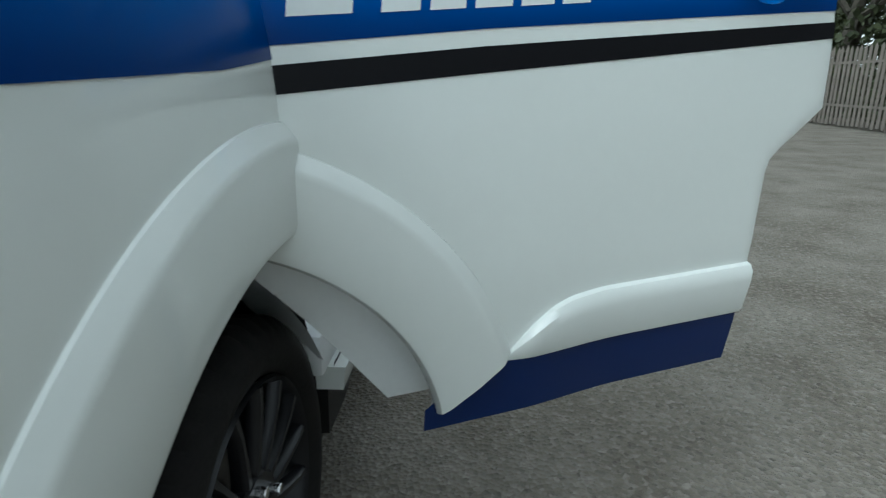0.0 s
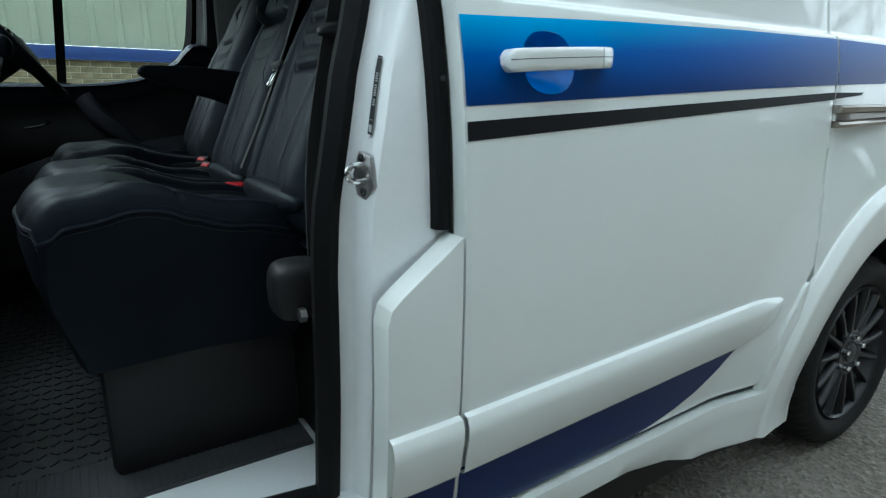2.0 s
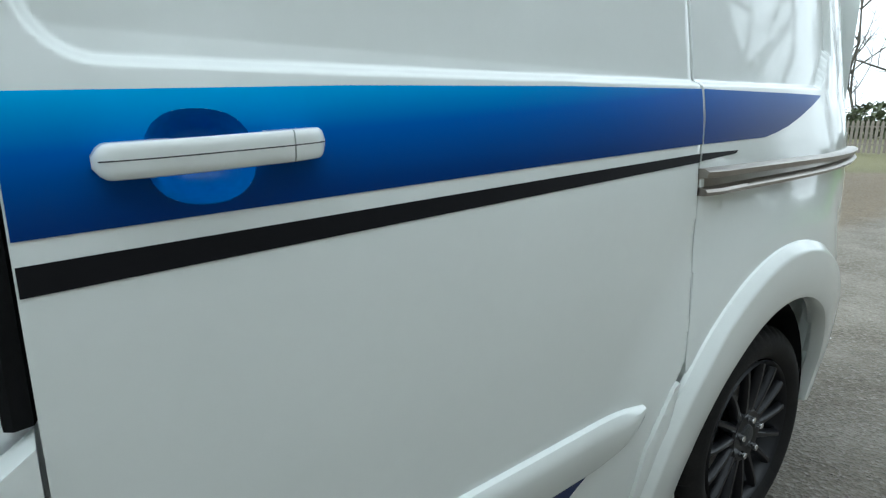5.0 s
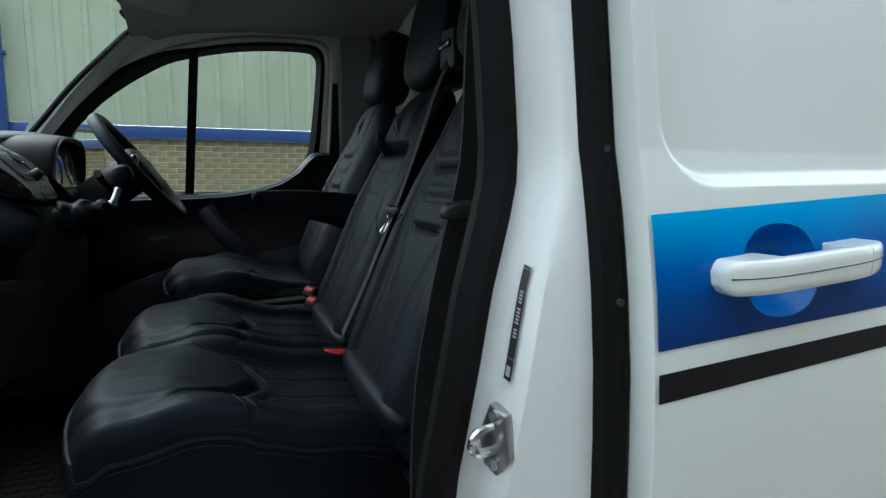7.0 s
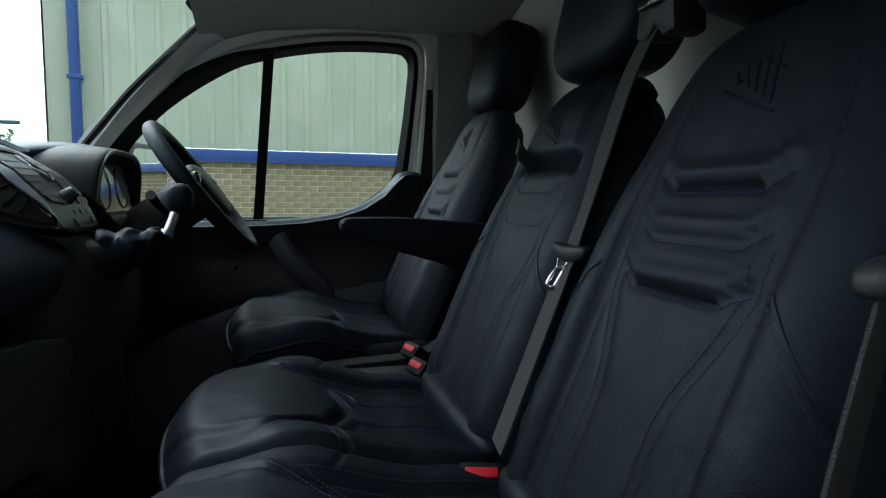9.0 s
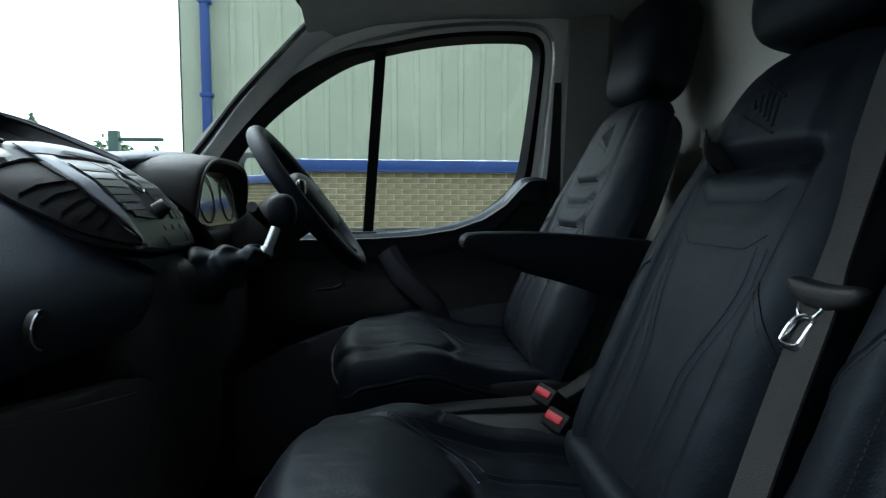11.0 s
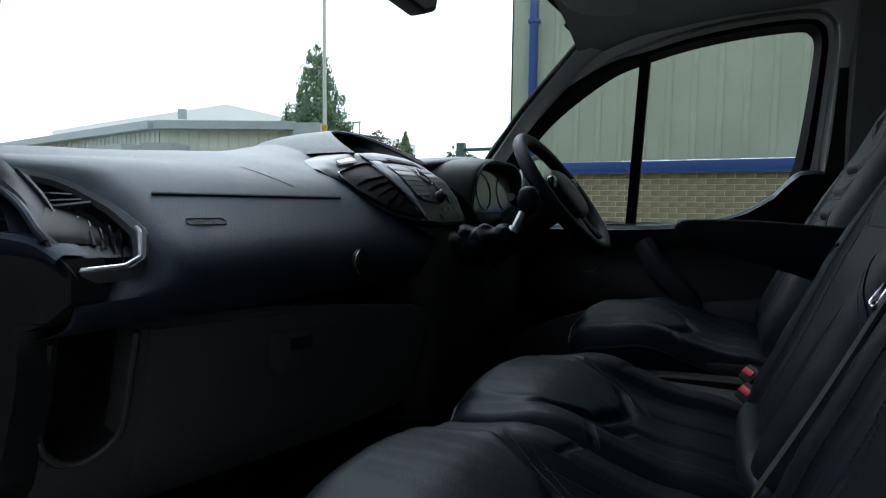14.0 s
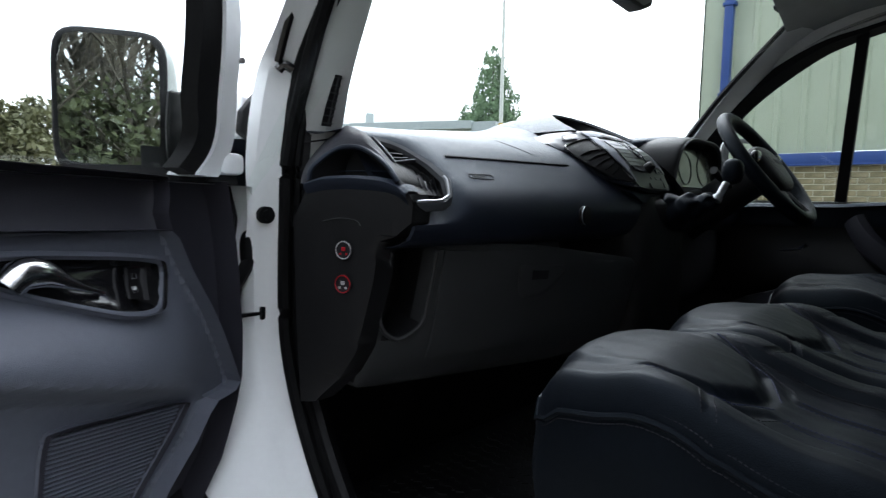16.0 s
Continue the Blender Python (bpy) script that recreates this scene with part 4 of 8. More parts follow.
def handle(x0, x1, z, mount, parent, at=None):
    """A pull handle that stands off its blue, dished recess."""
    xm = x0 + (x1 - x0) * 0.43
    cup = []
    for k in np.linspace(0, 1, 14):
        ring = []
        for a in np.linspace(0, 2 * math.pi, 41)[:-1]:
            ca, sa = math.cos(a), math.sin(a)
            e = (abs(ca) ** 2.4 + abs(sa) ** 2.4) ** (-1 / 2.4)
            r = 1.012 - 0.99 * k
            px, pz = xm + RX * e * ca * r, z - 0.004 + RZ * e * sa * r
            ring.append((px, side(px, pz) - 0.0016 + 0.040 * (1 - (1 - min(1.0, k / 0.75)) ** 2.2), pz))
        cup.append(ring)
    part("handle_recess", grid(cup, closed=True), FADE_CUP, parent, "blue dished handle recess")

    def bar(a, b, thick, high, name):
        rows = []
        for k in np.linspace(0, 1, 40):
            x = a + (b - a) * k
            g = (x - x0) / (x1 - x0)
            end = min(1.0, math.sqrt(max(0.0, 1 - max(0.0, abs(g - 0.5) - 0.44) ** 2 / 0.0036)))
            bow = 0.031 - 0.021 * (2 * abs(g - 0.5)) ** 4
            h = high * max(0.35, end)
            y = side(x, z) - bow
            ring = []
            for q in np.linspace(0, 2 * math.pi, 29)[:-1]:
                cq, sq = math.cos(q), math.sin(q)
                e = (abs(cq) ** 4 + abs(sq) ** 4) ** (-1 / 4)
                dy = thick * e * cq * max(0.4, end)
                if cq > 0 and (g < 0.28 or g > 0.70):
                    dy = bow + 0.004
                ring.append((x, y + dy, z + 0.06 * (x - xm) + h * e * sq))
            rows.append(ring)
        return part(name, grid(rows, closed=True, caps=True), WHITE, parent)

    bar(x0, x1 - 0.047, 0.011, 0.0172, "handle_grip")
    bar(x1 - 0.045, x1, 0.011, 0.0172, "handle_cap")
    seam = [(x, side(x, z) - (0.031 - 0.021 * (2 * abs((x - x0) / (x1 - x0) - 0.5)) ** 4) - 0.0108, z + 0.06 * (x - xm) + 0.001) for x in np.linspace(x0 + 0.004, x1 - 0.004, 24)]
    part("handle_seam", tube(seam, 0.0007, 5), GREYPLA, parent)


FADE_CUP = mat("blue_recess", (0.004, 0.13, 0.50), 0.3, var=0.08, spec=0.35, second=(0.006, 0.19, 0.62))
handle(1.328, 1.560, 1.221, van, van)

# wheels
def lathe(prof, n, cx, cz, wob=None):
    rows = []
    for i in range(n):
        a = 2 * math.pi * i / n
        rows.append([(cx + (r + (wob(i, j) if wob else 0)) * math.cos(a), y, cz + (r + (wob(i, j) if wob else 0)) * math.sin(a)) for j, (y, r) in enumerate(prof)])
    rows.append(rows[0])
    bm = grid(rows)
    bmesh.ops.remove_doubles(bm, verts=bm.verts, dist=1e-6)
    bmesh.ops.recalc_face_normals(bm, faces=bm.faces)
    return bm


def wheel(cx, y0, parent):
    cz, R = 0.335, 0.335
    w = part("wheel", lathe([(y0 + 0.10, 0.215), (y0 + 0.035, 0.222), (y0 + 0.018, 0.236), (y0 + 0.010, 0.232), (y0 + 0.022, 0.222), (y0 + 0.20, 0.20)], 64, cx, cz), ALLOY, parent, "black multi-spoke alloy wheel", at=(cx, y0, cz), kind="")
    tp = [(y0 + 0.03, 0.232), (y0 + 0.012, 0.245), (y0 + 0.0, 0.270), (y0 - 0.002, 0.285), (y0 + 0.004, 0.300), (y0 + 0.006, 0.303), (y0 + 0.010, 0.315), (y0 + 0.022, 0.326), (y0 + 0.036, R), (y0 + 0.07, R), (y0 + 0.073, R - 0.007), (y0 + 0.080, R - 0.007), (y0 + 0.083, R),
          (y0 + 0.12, R), (y0 + 0.123, R - 0.007), (y0 + 0.130, R - 0.007), (y0 + 0.133, R), (y0 + 0.20, R), (y0 + 0.235, 0.315), (y0 + 0.245, 0.28), (y0 + 0.225, 0.235)]
    part("tyre", lathe(tp, 208, cx, cz, lambda i, j: -0.005 if i % 4 == 0 and (6 <= j <= 9 or 12 <= j <= 13) else 0), TYRE, w)
    for k in range(15):
        a = 2 * math.pi * k / 15 + 0.1
        rows = []
        for r, yy, hw3, d in ((0.060, 0.030, 0.014, 0.02), (0.09, 0.026, 0.011, 0.02), (0.14, 0.022, 0.0085, 0.018), (0.19, 0.019, 0.008, 0.016), (0.224, 0.020, 0.011, 0.014)):
            cu = a + 0.10 * (r - 0.06)
            e, t2 = Vector((math.cos(cu), 0, math.sin(cu))), Vector((-math.sin(cu), 0, math.cos(cu)))
            c = Vector((cx, y0 + yy, cz)) + e * r
            rows.append([c - t2 * hw3, c - t2 * hw3 * 0.55 - Vector((0, 0.006, 0)), c + t2 * hw3 * 0.55 - Vector((0, 0.006, 0)), c + t2 * hw3, c + t2 * hw3 * 1.3 + Vector((0, d, 0)), c - t2 * hw3 * 1.3 + Vector((0, d, 0))])
        part("spoke", grid(rows, closed=True, caps=True), ALLOY, w)
    part("hub", lathe([(y0 + 0.05, 0.085), (y0 + 0.026, 0.083), (y0 + 0.020, 0.076), (y0 + 0.022, 0.040), (y0 + 0.024, 0.034)], 40, cx, cz), ALLOY, w)
    part("centre_cap", lathe([(y0 + 0.024, 0.034), (y0 + 0.017, 0.032), (y0 + 0.014, 0.026), (y0 + 0.0135, 0.0)], 28, cx, cz), GREYPLA, w, "grey ridged centre cap")
    for k in range(5):
        a = 2 * math.pi * k / 5 + 0.35
        bx, bz = cx + 0.057 * math.cos(a), cz + 0.057 * math.sin(a)
        part("wheel_nut", prism([(bx + 0.0105 * math.cos(q), bz + 0.0105 * math.sin(q)) for q in np.linspace(0, 2 * math.pi, 7)[:-1]], "y", y0 + 0.002, y0 + 0.03, 0.0015), CHROME, w, "bright hexagonal wheel nut")
    part("brake_disc", lathe([(y0 + 0.10, 0.06), (y0 + 0.10, 0.15), (y0 + 0.12, 0.15), (y0 + 0.12, 0.06)], 40, cx, cz), STEEL, w)
    part("wheel_well", grid([[(cx + r * (1 - 0.12 * max(0.0, math.cos(a))) * math.cos(a), y, cz + 0.02 + r * (1 - 0.12 * max(0.0, math.cos(a))) * math.sin(a)) for y, r in ((y0 + 0.03, 0.425), (y0 + 0.30, 0.425), (y0 + 0.32, 0.36), (y0 + 0.32, 0.02))] for a in np.linspace(-0.25, math.pi + 0.25, 26)]), PLASTIC, parent)
    return w


wf = wheel(0.0, 0.045, van)
wr = wheel(2.915, 0.070, van)
for src, x in ((wf, 0.0), (wr, 2.915)):
    c = copy_thing(src, Matrix.Translation((x, 2 * CY - 0.06, 0.335)) @ Matrix.Rotation(math.pi, 4, "Z"))
part("bumper_corner", sheet([(3.318, 0.46), (3.335, 0.40), (3.62, 0.40), (3.80, 0.42), (3.86, 0.60), (3.88, 0.80), (3.47, 0.76), (3.40, 0.745), (3.345, 0.64), (3.335, 0.55)], off(0.012), 0.025, 0.05, 0.004), WHITE, van, "white rear bumper corner")
part("mud_flap", boxed(3.200, 3.213, 0.08, 0.30, 0.19, 0.475, 0.004), RUBBER, van, "black rubber mud flap")
part("mud_flap", boxed(3.27, 3.285, 1.60, 1.86, 0.12, 0.47, 0.004), RUBBER, van, "black rubber mud flap")

# ---- open passenger door, built shut and swung about its hinge ----
HINGE, SWING = (0.10, 0.115, 0.80), -65
skin = [(0.145, 1.20), (0.142, 1.125), (0.145, 1.056), (0.148, 1.013), (0.161, 0.961), (0.171, 0.907), (0.176, 0.77)] + arc(-0.02, 0.37, 0.462, 62, 18, 10) + [(0.42, 0.42), (1.117, 0.42), (1.117, 0.842), (1.124, 0.868), (1.146, 0.890), (1.251, 0.966), (1.251, 1.10), (1.251, 1.16), (1.251, 1.24), (1.251, 1.31), (1.251, 1.335), (1.14, 1.30), (0.95, 1.272), (0.6, 1.255), (0.25, 1.25)]
door = part("passenger_door", punched(sheet(skin, side, 0.018, 0.03, 0.0025), 0.974, 1.204, 1.206), WHITE, van, "open white passenger door with dark trim inside", at=HINGE, turn=(0, 0, SWING))


def frame_strip(outer, inner, y0, y1, material, name, parent, label=""):
    """A bent band between two lines of x and z, with depth."""
    bm = bmesh.new()
    rows = [[(a[0], side(a[0], a[1]) + y0, a[1]), (b[0], side(b[0], b[1]) + y0, b[1]), (b[0], side(b[0], b[1]) + y1, b[1]), (a[0], side(a[0], a[1]) + y1, a[1])] for a, b in zip(outer, inner)]
    grid(rows, bm, closed=True, caps=True)
    return part(name, bm, material, parent, label)


edge3 = lambda pts: [(p.x, p.z) for p in smooth_line([(a, 0, b) for a, b in pts], 5)]
BACKF = [(0.95, 1.868), (1.22, 1.868), (1.262, 1.83), (1.264, 1.6), (1.255, 1.33)]
fo = edge3([(0.010, 1.250), (-0.012, 1.305), (-0.004, 1.40), (0.000, 1.47), (0.012, 1.535), (0.045, 1.60), (0.140, 1.71), (0.34, 1.80), (0.66, 1.855)] + BACKF)
fm = edge3([(0.060, 1.252), (0.030, 1.302), (0.033, 1.385), (0.038, 1.475), (0.055, 1.560), (0.100, 1.62), (0.19, 1.715), (0.38, 1.775), (0.66, 1.815), (0.95, 1.825), (1.18, 1.825), (1.22, 1.79), (1.222, 1.6), (1.20, 1.325)])
fi = edge3([(0.097, 1.262), (0.069, 1.310), (0.081, 1.385), (0.085, 1.475), (0.098, 1.555), (0.140, 1.61), (0.22, 1.695), (0.40, 1.752), (0.66, 1.79), (0.95, 1.80), (1.16, 1.80), (1.195, 1.77), (1.20, 1.6), (1.16, 1.32)])
frame_strip(fo, fm, 0.06, 0.128, WHITE_IN, "window_frame", door)
frame_strip(fm, fi, 0.085, 0.120, RUBBER, "window_seal", door, "black rubber window seal")
gl = [(a, b) for a, b in fi] + [(0.95, 1.262), (0.6, 1.245)]
pane = part("window_pane", sheet(gl, off(0.09), 0.08), GLASS, door, "clear door glass")
pane.visible_shadow = False


# inner pressing and trim
def inner_edge(z):
    return interp(z, [0.42, 0.6, 0.712, 0.775, 0.86, 0.888, 0.972, 1.138, 1.246], [0.34, 0.21, 0.115, 0.055, 0.015, 0.004, -0.001, 0.014, 0.037])


inn = [(inner_edge(z) + 0.03 - 0.065 * sstep(0.86, 0.98, z) - 0.03 * sstep(1.08, 1.16, z), z) for z in np.linspace(0.44, 1.235, 14)] + [(1.20, 1.25), (1.24, 1.0), (1.12, 0.86), (1.11, 0.44)]
part("inner_pressing", sheet(inn, lambda x, z: side(x, z) + 0.095, 0.05, -0.07, -0.006, flip=True), WHITE_IN, door)


def trim_y(x, z):
    """The depth of the moulded door card: a flat top, the armrest's bulge and the speaker's flat below it."""
    ledge = 0.876 + 0.31 * x
    fr = sstep(0.02, 0.32, x)
    y = 0.165 + 0.012 * sstep(1.26, 1.20, z) + 0.012 * sstep(1.17, 1.15, z)
    if z > ledge:
        return y + 0.075 * sstep(1.12, ledge + 0.012, z) * fr
    return y + 0.012 + (0.075 * fr - 0.012) * sstep(ledge - 0.035, ledge, z)


plate = [(inner_edge(z) + 0.026, z) for z in np.linspace(0.60, 1.240, 16)] + [(0.21, 1.236), (0.40, 1.238), (0.6, 1.242), (0.9, 1.25), (1.08, 1.26), (1.18, 1.27), (1.22, 1.0), (1.10, 0.88), (1.09, 0.60)]
part("trim_backing", sheet(plate, lambda x, z: 0.158, 0.05, -0.05, -0.006, flip=True), VINYL, door)
upper = [(0.186, 1.165), (0.192, 1.19), (0.180, 1.243), (0.21, 1.245), (0.40, 1.250), (0.6, 1.258), (0.9, 1.275), (1.08, 1.29), (1.17, 1.30), (1.19, 1.20)]
part("upper_trim", sheet(upper, trim_y, 0.02, -0.03, -0.008, flip=True), VINYL, door, "dark soft upper door trim")
lower = [(0.184, 1.163), (0.179, 1.153), (0.147, 1.09), (0.113, 1.028), (0.075, 0.955), (0.045, 0.895), (0.062, 0.886), (0.114, 0.886), (0.135, 0.868), (0.164, 0.834), (0.218, 0.787), (0.30, 0.69), (0.37, 0.61), (1.08, 0.61), (1.09, 0.88), (1.20, 1.0), (1.19, 1.197)]
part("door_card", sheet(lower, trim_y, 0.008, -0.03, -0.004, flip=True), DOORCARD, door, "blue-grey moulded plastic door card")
BOWL = [(p.x, p.z - 0.016) for p in smooth_line([(0.425, 0, 1.160), (0.315, 0, 1.153), (0.208, 0, 1.139), (0.188, 0, 1.125), (0.196, 0, 1.088), (0.218, 0, 1.066), (0.28, 0, 1.071), (0.357, 0, 1.097), (0.425, 0, 1.125), (0.437, 0, 1.143)], 4, True)]
part("handle_bowl", sheet(BOWL, lambda x, z: trim_y(x, z) + 0.004, 0.012, -0.01, -0.003, flip=True), GLOSSB, door)
part("bowl_rim", tube([(a, trim_y(a, b) + 0.003, b) for a, b in BOWL], 0.006, 6, True), DOORCARD, door)
LV = [(0.298, 1.087), (0.325, 1.097), (0.355, 1.110), (0.378, 1.121), (0.400, 1.123), (0.414, 1.111)]
part("door_lever", tube(smooth_line([(a, trim_y(a, b) + 0.010 + 0.012 * math.sin(i * 0.6), b) for i, (a, b) in enumerate(LV)], 4), 0.015, 12, taper=lambda k: 0.25 + 1.0 * sstep(0.1, 0.75, k)), CHROME, door, "polished door release lever")
part("lock_switches", sheet([(0.226, 1.113), (0.258, 1.116), (0.267, 1.075), (0.236, 1.069)], lambda x, z: trim_y(x, z) + 0.010, 0.02, -0.006, -0.002, flip=True), GLOSSB, door)
for a, b in ((0.244, 1.103), (0.249, 1.085)):
    part("switch_mark", sheet([(a - 0.004, b - 0.004), (a - 0.004, b + 0.004), (a + 0.004, b + 0.004), (a + 0.004, b - 0.004)], lambda x, z: trim_y(x, z) + 0.0113, 0.02, -0.001, 0, flip=True), PRINT, door)
spk = [(p.x, p.z) for p in smooth_line([(0.170, 0, 0.896), (0.270, 0, 0.912), (0.360, 0, 0.924), (0.384, 0, 0.910), (0.392, 0, 0.800), (0.36, 0, 0.735), (0.31, 0, 0.735), (0.244, 0, 0.799), (0.162, 0, 0.880)], 4, True)]
part("speaker_grille", sheet(spk, lambda x, z: trim_y(x, z) + 0.0015, 0.014, -0.01, -0.002, flip=True), VINYL, door, "finely ribbed speaker grille")
part("grille_rim", tube([(a, trim_y(a, b) + 0.001, b) for a, b in spk], 0.0034, 6, True), DOORCARD, door)
for i in range(34):
    zr = lambda x: 0.918 - 0.0056 * i + 0.13 * (x - 0.376)
    xs = [x for x in np.linspace(0.166, 0.386, 60) if zr(x) < 0.892 + 0.13 * (x - 0.170) and x > 0.166 + max(0.0, 0.885 - zr(x)) * 1.0 and zr(x) > 0.742]
    if len(xs) > 2:
        part("grille_rib", tube([(x, trim_y(x, zr(x)) + 0.0030, zr(x)) for x in xs[::5] + [xs[-1]]], 0.0022, 5), DOORCARD, door)
part("grommet", disc(-0.012, 1.222, 0.105, 0.128, 0.014, 20), RUBBER, door)
part("hinge", pillow(-0.066, 0.136, 1.368, 0.018, 0.022, 0.042, 4, 12), WHITE_IN, door)
part("frame_stud", disc(-0.005, 1.455, 0.185, 0.196, 0.006, 12), STEEL, door)

# graphics and furniture of the door's outer face
fade_sheet([(0.148, 1.066), (0.146, 1.196), (0.517, 1.230), (0.9, 1.256), (1.249, 1.277), (1.249, 1.24), (1.249, 1.149), (0.9, 1.126), (0.499, 1.098)], door, hole=(0.974, 1.204, 1.206))
part("black_stripe", sheet([(0.150, 1.015), (0.148, 1.041), (0.495, 1.073), (1.249, 1.128), (1.249, 1.098), (0.489, 1.034), (0.183, 1.007)], off(-0.0012), 0.03), BLACK_VINYL, door)
part("lower_stripe", sheet([(0.394, 0.418), (0.394, 0.464), (0.473, 0.529), (0.54, 0.537), (1.116, 0.541), (1.116, 0.418)], off(-0.0012), 0.03), NAVY_VINYL, door)
part("arch_flare", flare(18, 71.5, -0.02, 0.37, 0.445, 0.605, 0.020, slant=-7), WHITE, door)
part("side_moulding", moulding(cut(MT, 0.542, 1.116), cut(MB, 0.542, 1.116), 0.020), WHITE, door)
handle(0.974, 1.204, 1.206, door, door)
x = 0.205
for w3 in (0.098, 0.019, 0.066, 0.064, 0.070, 0.066, 0.060):
    hgt = 0.052 if w3 > 0.02 else 0.012
    z0 = 1.1055 + 0.075 * (x - 0.205) + (0.018 if w3 < 0.02 else 0)
    part("lettering_block", sheet([(x, z0), (x + 0.008, z0 + hgt), (x + w3, z0 + hgt + 0.075 * w3), (x + w3 - 0.008, z0 + 0.075 * w3)], off(-0.0022), 0.03), LETTER, door)
    x += w3 + 0.007

# wing mirror on the door
mir_n = Matrix.Translation((-0.015, -0.122, 1.398)) @ Matrix.Rotation(radians(36), 4, "Z")


def rounded(hy, hz, p=7):
    return [(hy * s * (abs(c) ** p + abs(s) ** p) ** (-1 / p), hz * c * (abs(c) ** p + abs(s) ** p) ** (-1 / p)) for c, s in ((math.cos(q), math.sin(q)) for q in np.linspace(0, 2 * math.pi, 45)[:-1])]


part("mirror_shell", pillow(-0.045, 0.014, 0.0, 0.055, 0.104, 0.140, 4, 10, m=mir_n), WHITE, door, "white-backed wing mirror shell")
part("mirror_surround", pillow(-0.010, 0, -0.004, 0.022, 0.102, 0.142, 6, 10, m=mir_n), PLASTIC, door)
mg = prism(rounded(0.088, 0.124), "x", 0.0115, 0.0135)
bmesh.ops.transform(mg, matrix=mir_n, verts=mg.verts)
part("mirror_glass", mg, MIRRORM, door, "mirror glass")
arm = prism([(-0.036, 1.285), (-0.036, 1.385), (-0.02, 1.400), (0.030, 1.397), (0.036, 1.330), (0.034, 1.275), (-0.02, 1.275)], "y", -0.05, 0.10, 0.010)
for v in arm.verts:
    v.co.x += 1.05 * (v.co.y - 0.06)
part("mirror_arm", arm, PLASTIC, door)


# ---- door opening and cab shell ----
# hinge post, sill and header of the passenger's opening
ZP = [0.45, 0.55, 0.65, 0.75, 0.85, 0.95, 1.05, 1.18, 1.30, 1.44, 1.52, 1.65, 1.78]
XA = [0.44, 0.385, 0.315, 0.232, 0.172, 0.138, 0.132, 0.135, 0.137, 0.146, 0.20, 0.36, 0.53]
YA = [0.275, 0.29, 0.30, 0.307, 0.31, 0.311, 0.311, 0.312, 0.316, 0.334, 0.335, 0.315, 0.29]
post = []
for z, x, y in zip(ZP, XA, YA):
    w = 0.012 * math.sin(z * 17.0) + 0.006 * math.sin(z * 41.0 + 1.0)
    low = sstep(0.92, 0.55, z)
    hi = sstep(0.93, 1.03, z)
    post.append([(x - 0.10 + 0.056 * hi, y - 0.10 - 0.13 * low + 0.095 * hi, z), (x - 0.075 + 0.030 * hi, y - 0.095 - 0.10 * low + 0.068 * hi, z), (x - 0.058 + w + 0.012 * hi, y - 0.075 - 0.06 * low + 0.032 * hi, z), (x - 0.034 + w, y - 0.052 - 0.03 * low, z),
                 (x - 0.022, y - 0.040, z), (x - 0.016, y - 0.022, z), (x - 0.004, y - 0.008, z), (x + 0.004, y + 0.004, z)])
part("hinge_post", grid([smooth_line([r[i] for r in post], 5) for i in range(8)]), WHITE_IN, van, "white painted hinge post with pressed hollows")
seal = smooth_line([(x + 0.012, y + 0.004, z) for z, x, y in zip(ZP, XA, YA)], 5)
part("door_seal", tube(seal, 0.013, 8), RUBBER, van, "black rubber door seal")
part("seal_rib", tube([p + Vector((0.014, 0.016, 0)) for p in seal], 0.007, 6), RUBBER, van)
part("post_trim", grid([[p + Vector((0.012, 0.012, 0)) for p in seal], [p + Vector((0.020, 0.034, 0)) for p in seal], [p + Vector((-0.03, 0.075, 0)) for p in seal]]), PLASTIC, van)
part("wing_cavity", grid([[(0.045, y, z) for y in (0.10, 0.17, 0.25)] for z in (0.80, 1.05, 1.30)]), PLASTIC, van)
part("wiring_gaiter", join(pillow(0.093, 0.277, 1.115, 0.016, 0.022, 0.040, 3, 8), tube(smooth_line([(0.097, 0.272, 1.10), (0.105, 0.245, 1.065), (0.12, 0.21, 1.03)], 5), 0.013, 8)), RUBBER, van, "black rubber wiring gaiter")
part("check_strap", join(boxed(0.098, 0.118, 0.280, 0.308, 0.983, 1.010, 0.004), boxed(0.104, 0.114, 0.19, 0.285, 0.992, 1.000, 0.002)), GLOSSB, van, "black door check strap")
part("post_grommet", join(disc(0.288, 1.183, 0.118, 0.131, 0.016, 24, "x"), disc(0.288, 1.183, 0.129, 0.135, 0.010, 20, "x")), RUBBER, van)
part("gap_shield", prism([(0.205, 1.13), (0.200, 1.245), (0.235, 1.262), (0.262, 1.25), (0.262, 1.13)], "x", 0.060, 0.072, 0.004), PLASTIC, van)
part("hinge_leaf", boxed(0.055, 0.10, 0.215, 0.262, 1.255, 1.295, 0.01), WHITE_IN, van)
part("wing_corner_filler", prism([(0.335, 1.437), (0.322, 1.437), (0.296, 1.418), (0.262, 1.375), (0.258, 1.335), (0.287, 1.315), (0.320, 1.318), (0.326, 1.36)], "x", 0.066, 0.088, 0.004), PLASTIC, van)
part("pillar_cover", join(tube(smooth_line([(0.143, 0.305, 1.447), (0.152, 0.312, 1.457), (0.158, 0.326, 1.450)], 4), 0.009, 8), tube(smooth_line([(0.150, 0.300, 1.46), (0.185, 0.302, 1.53), (0.24, 0.303, 1.60)], 4), 0.008, 6)), GLOSSB, van)

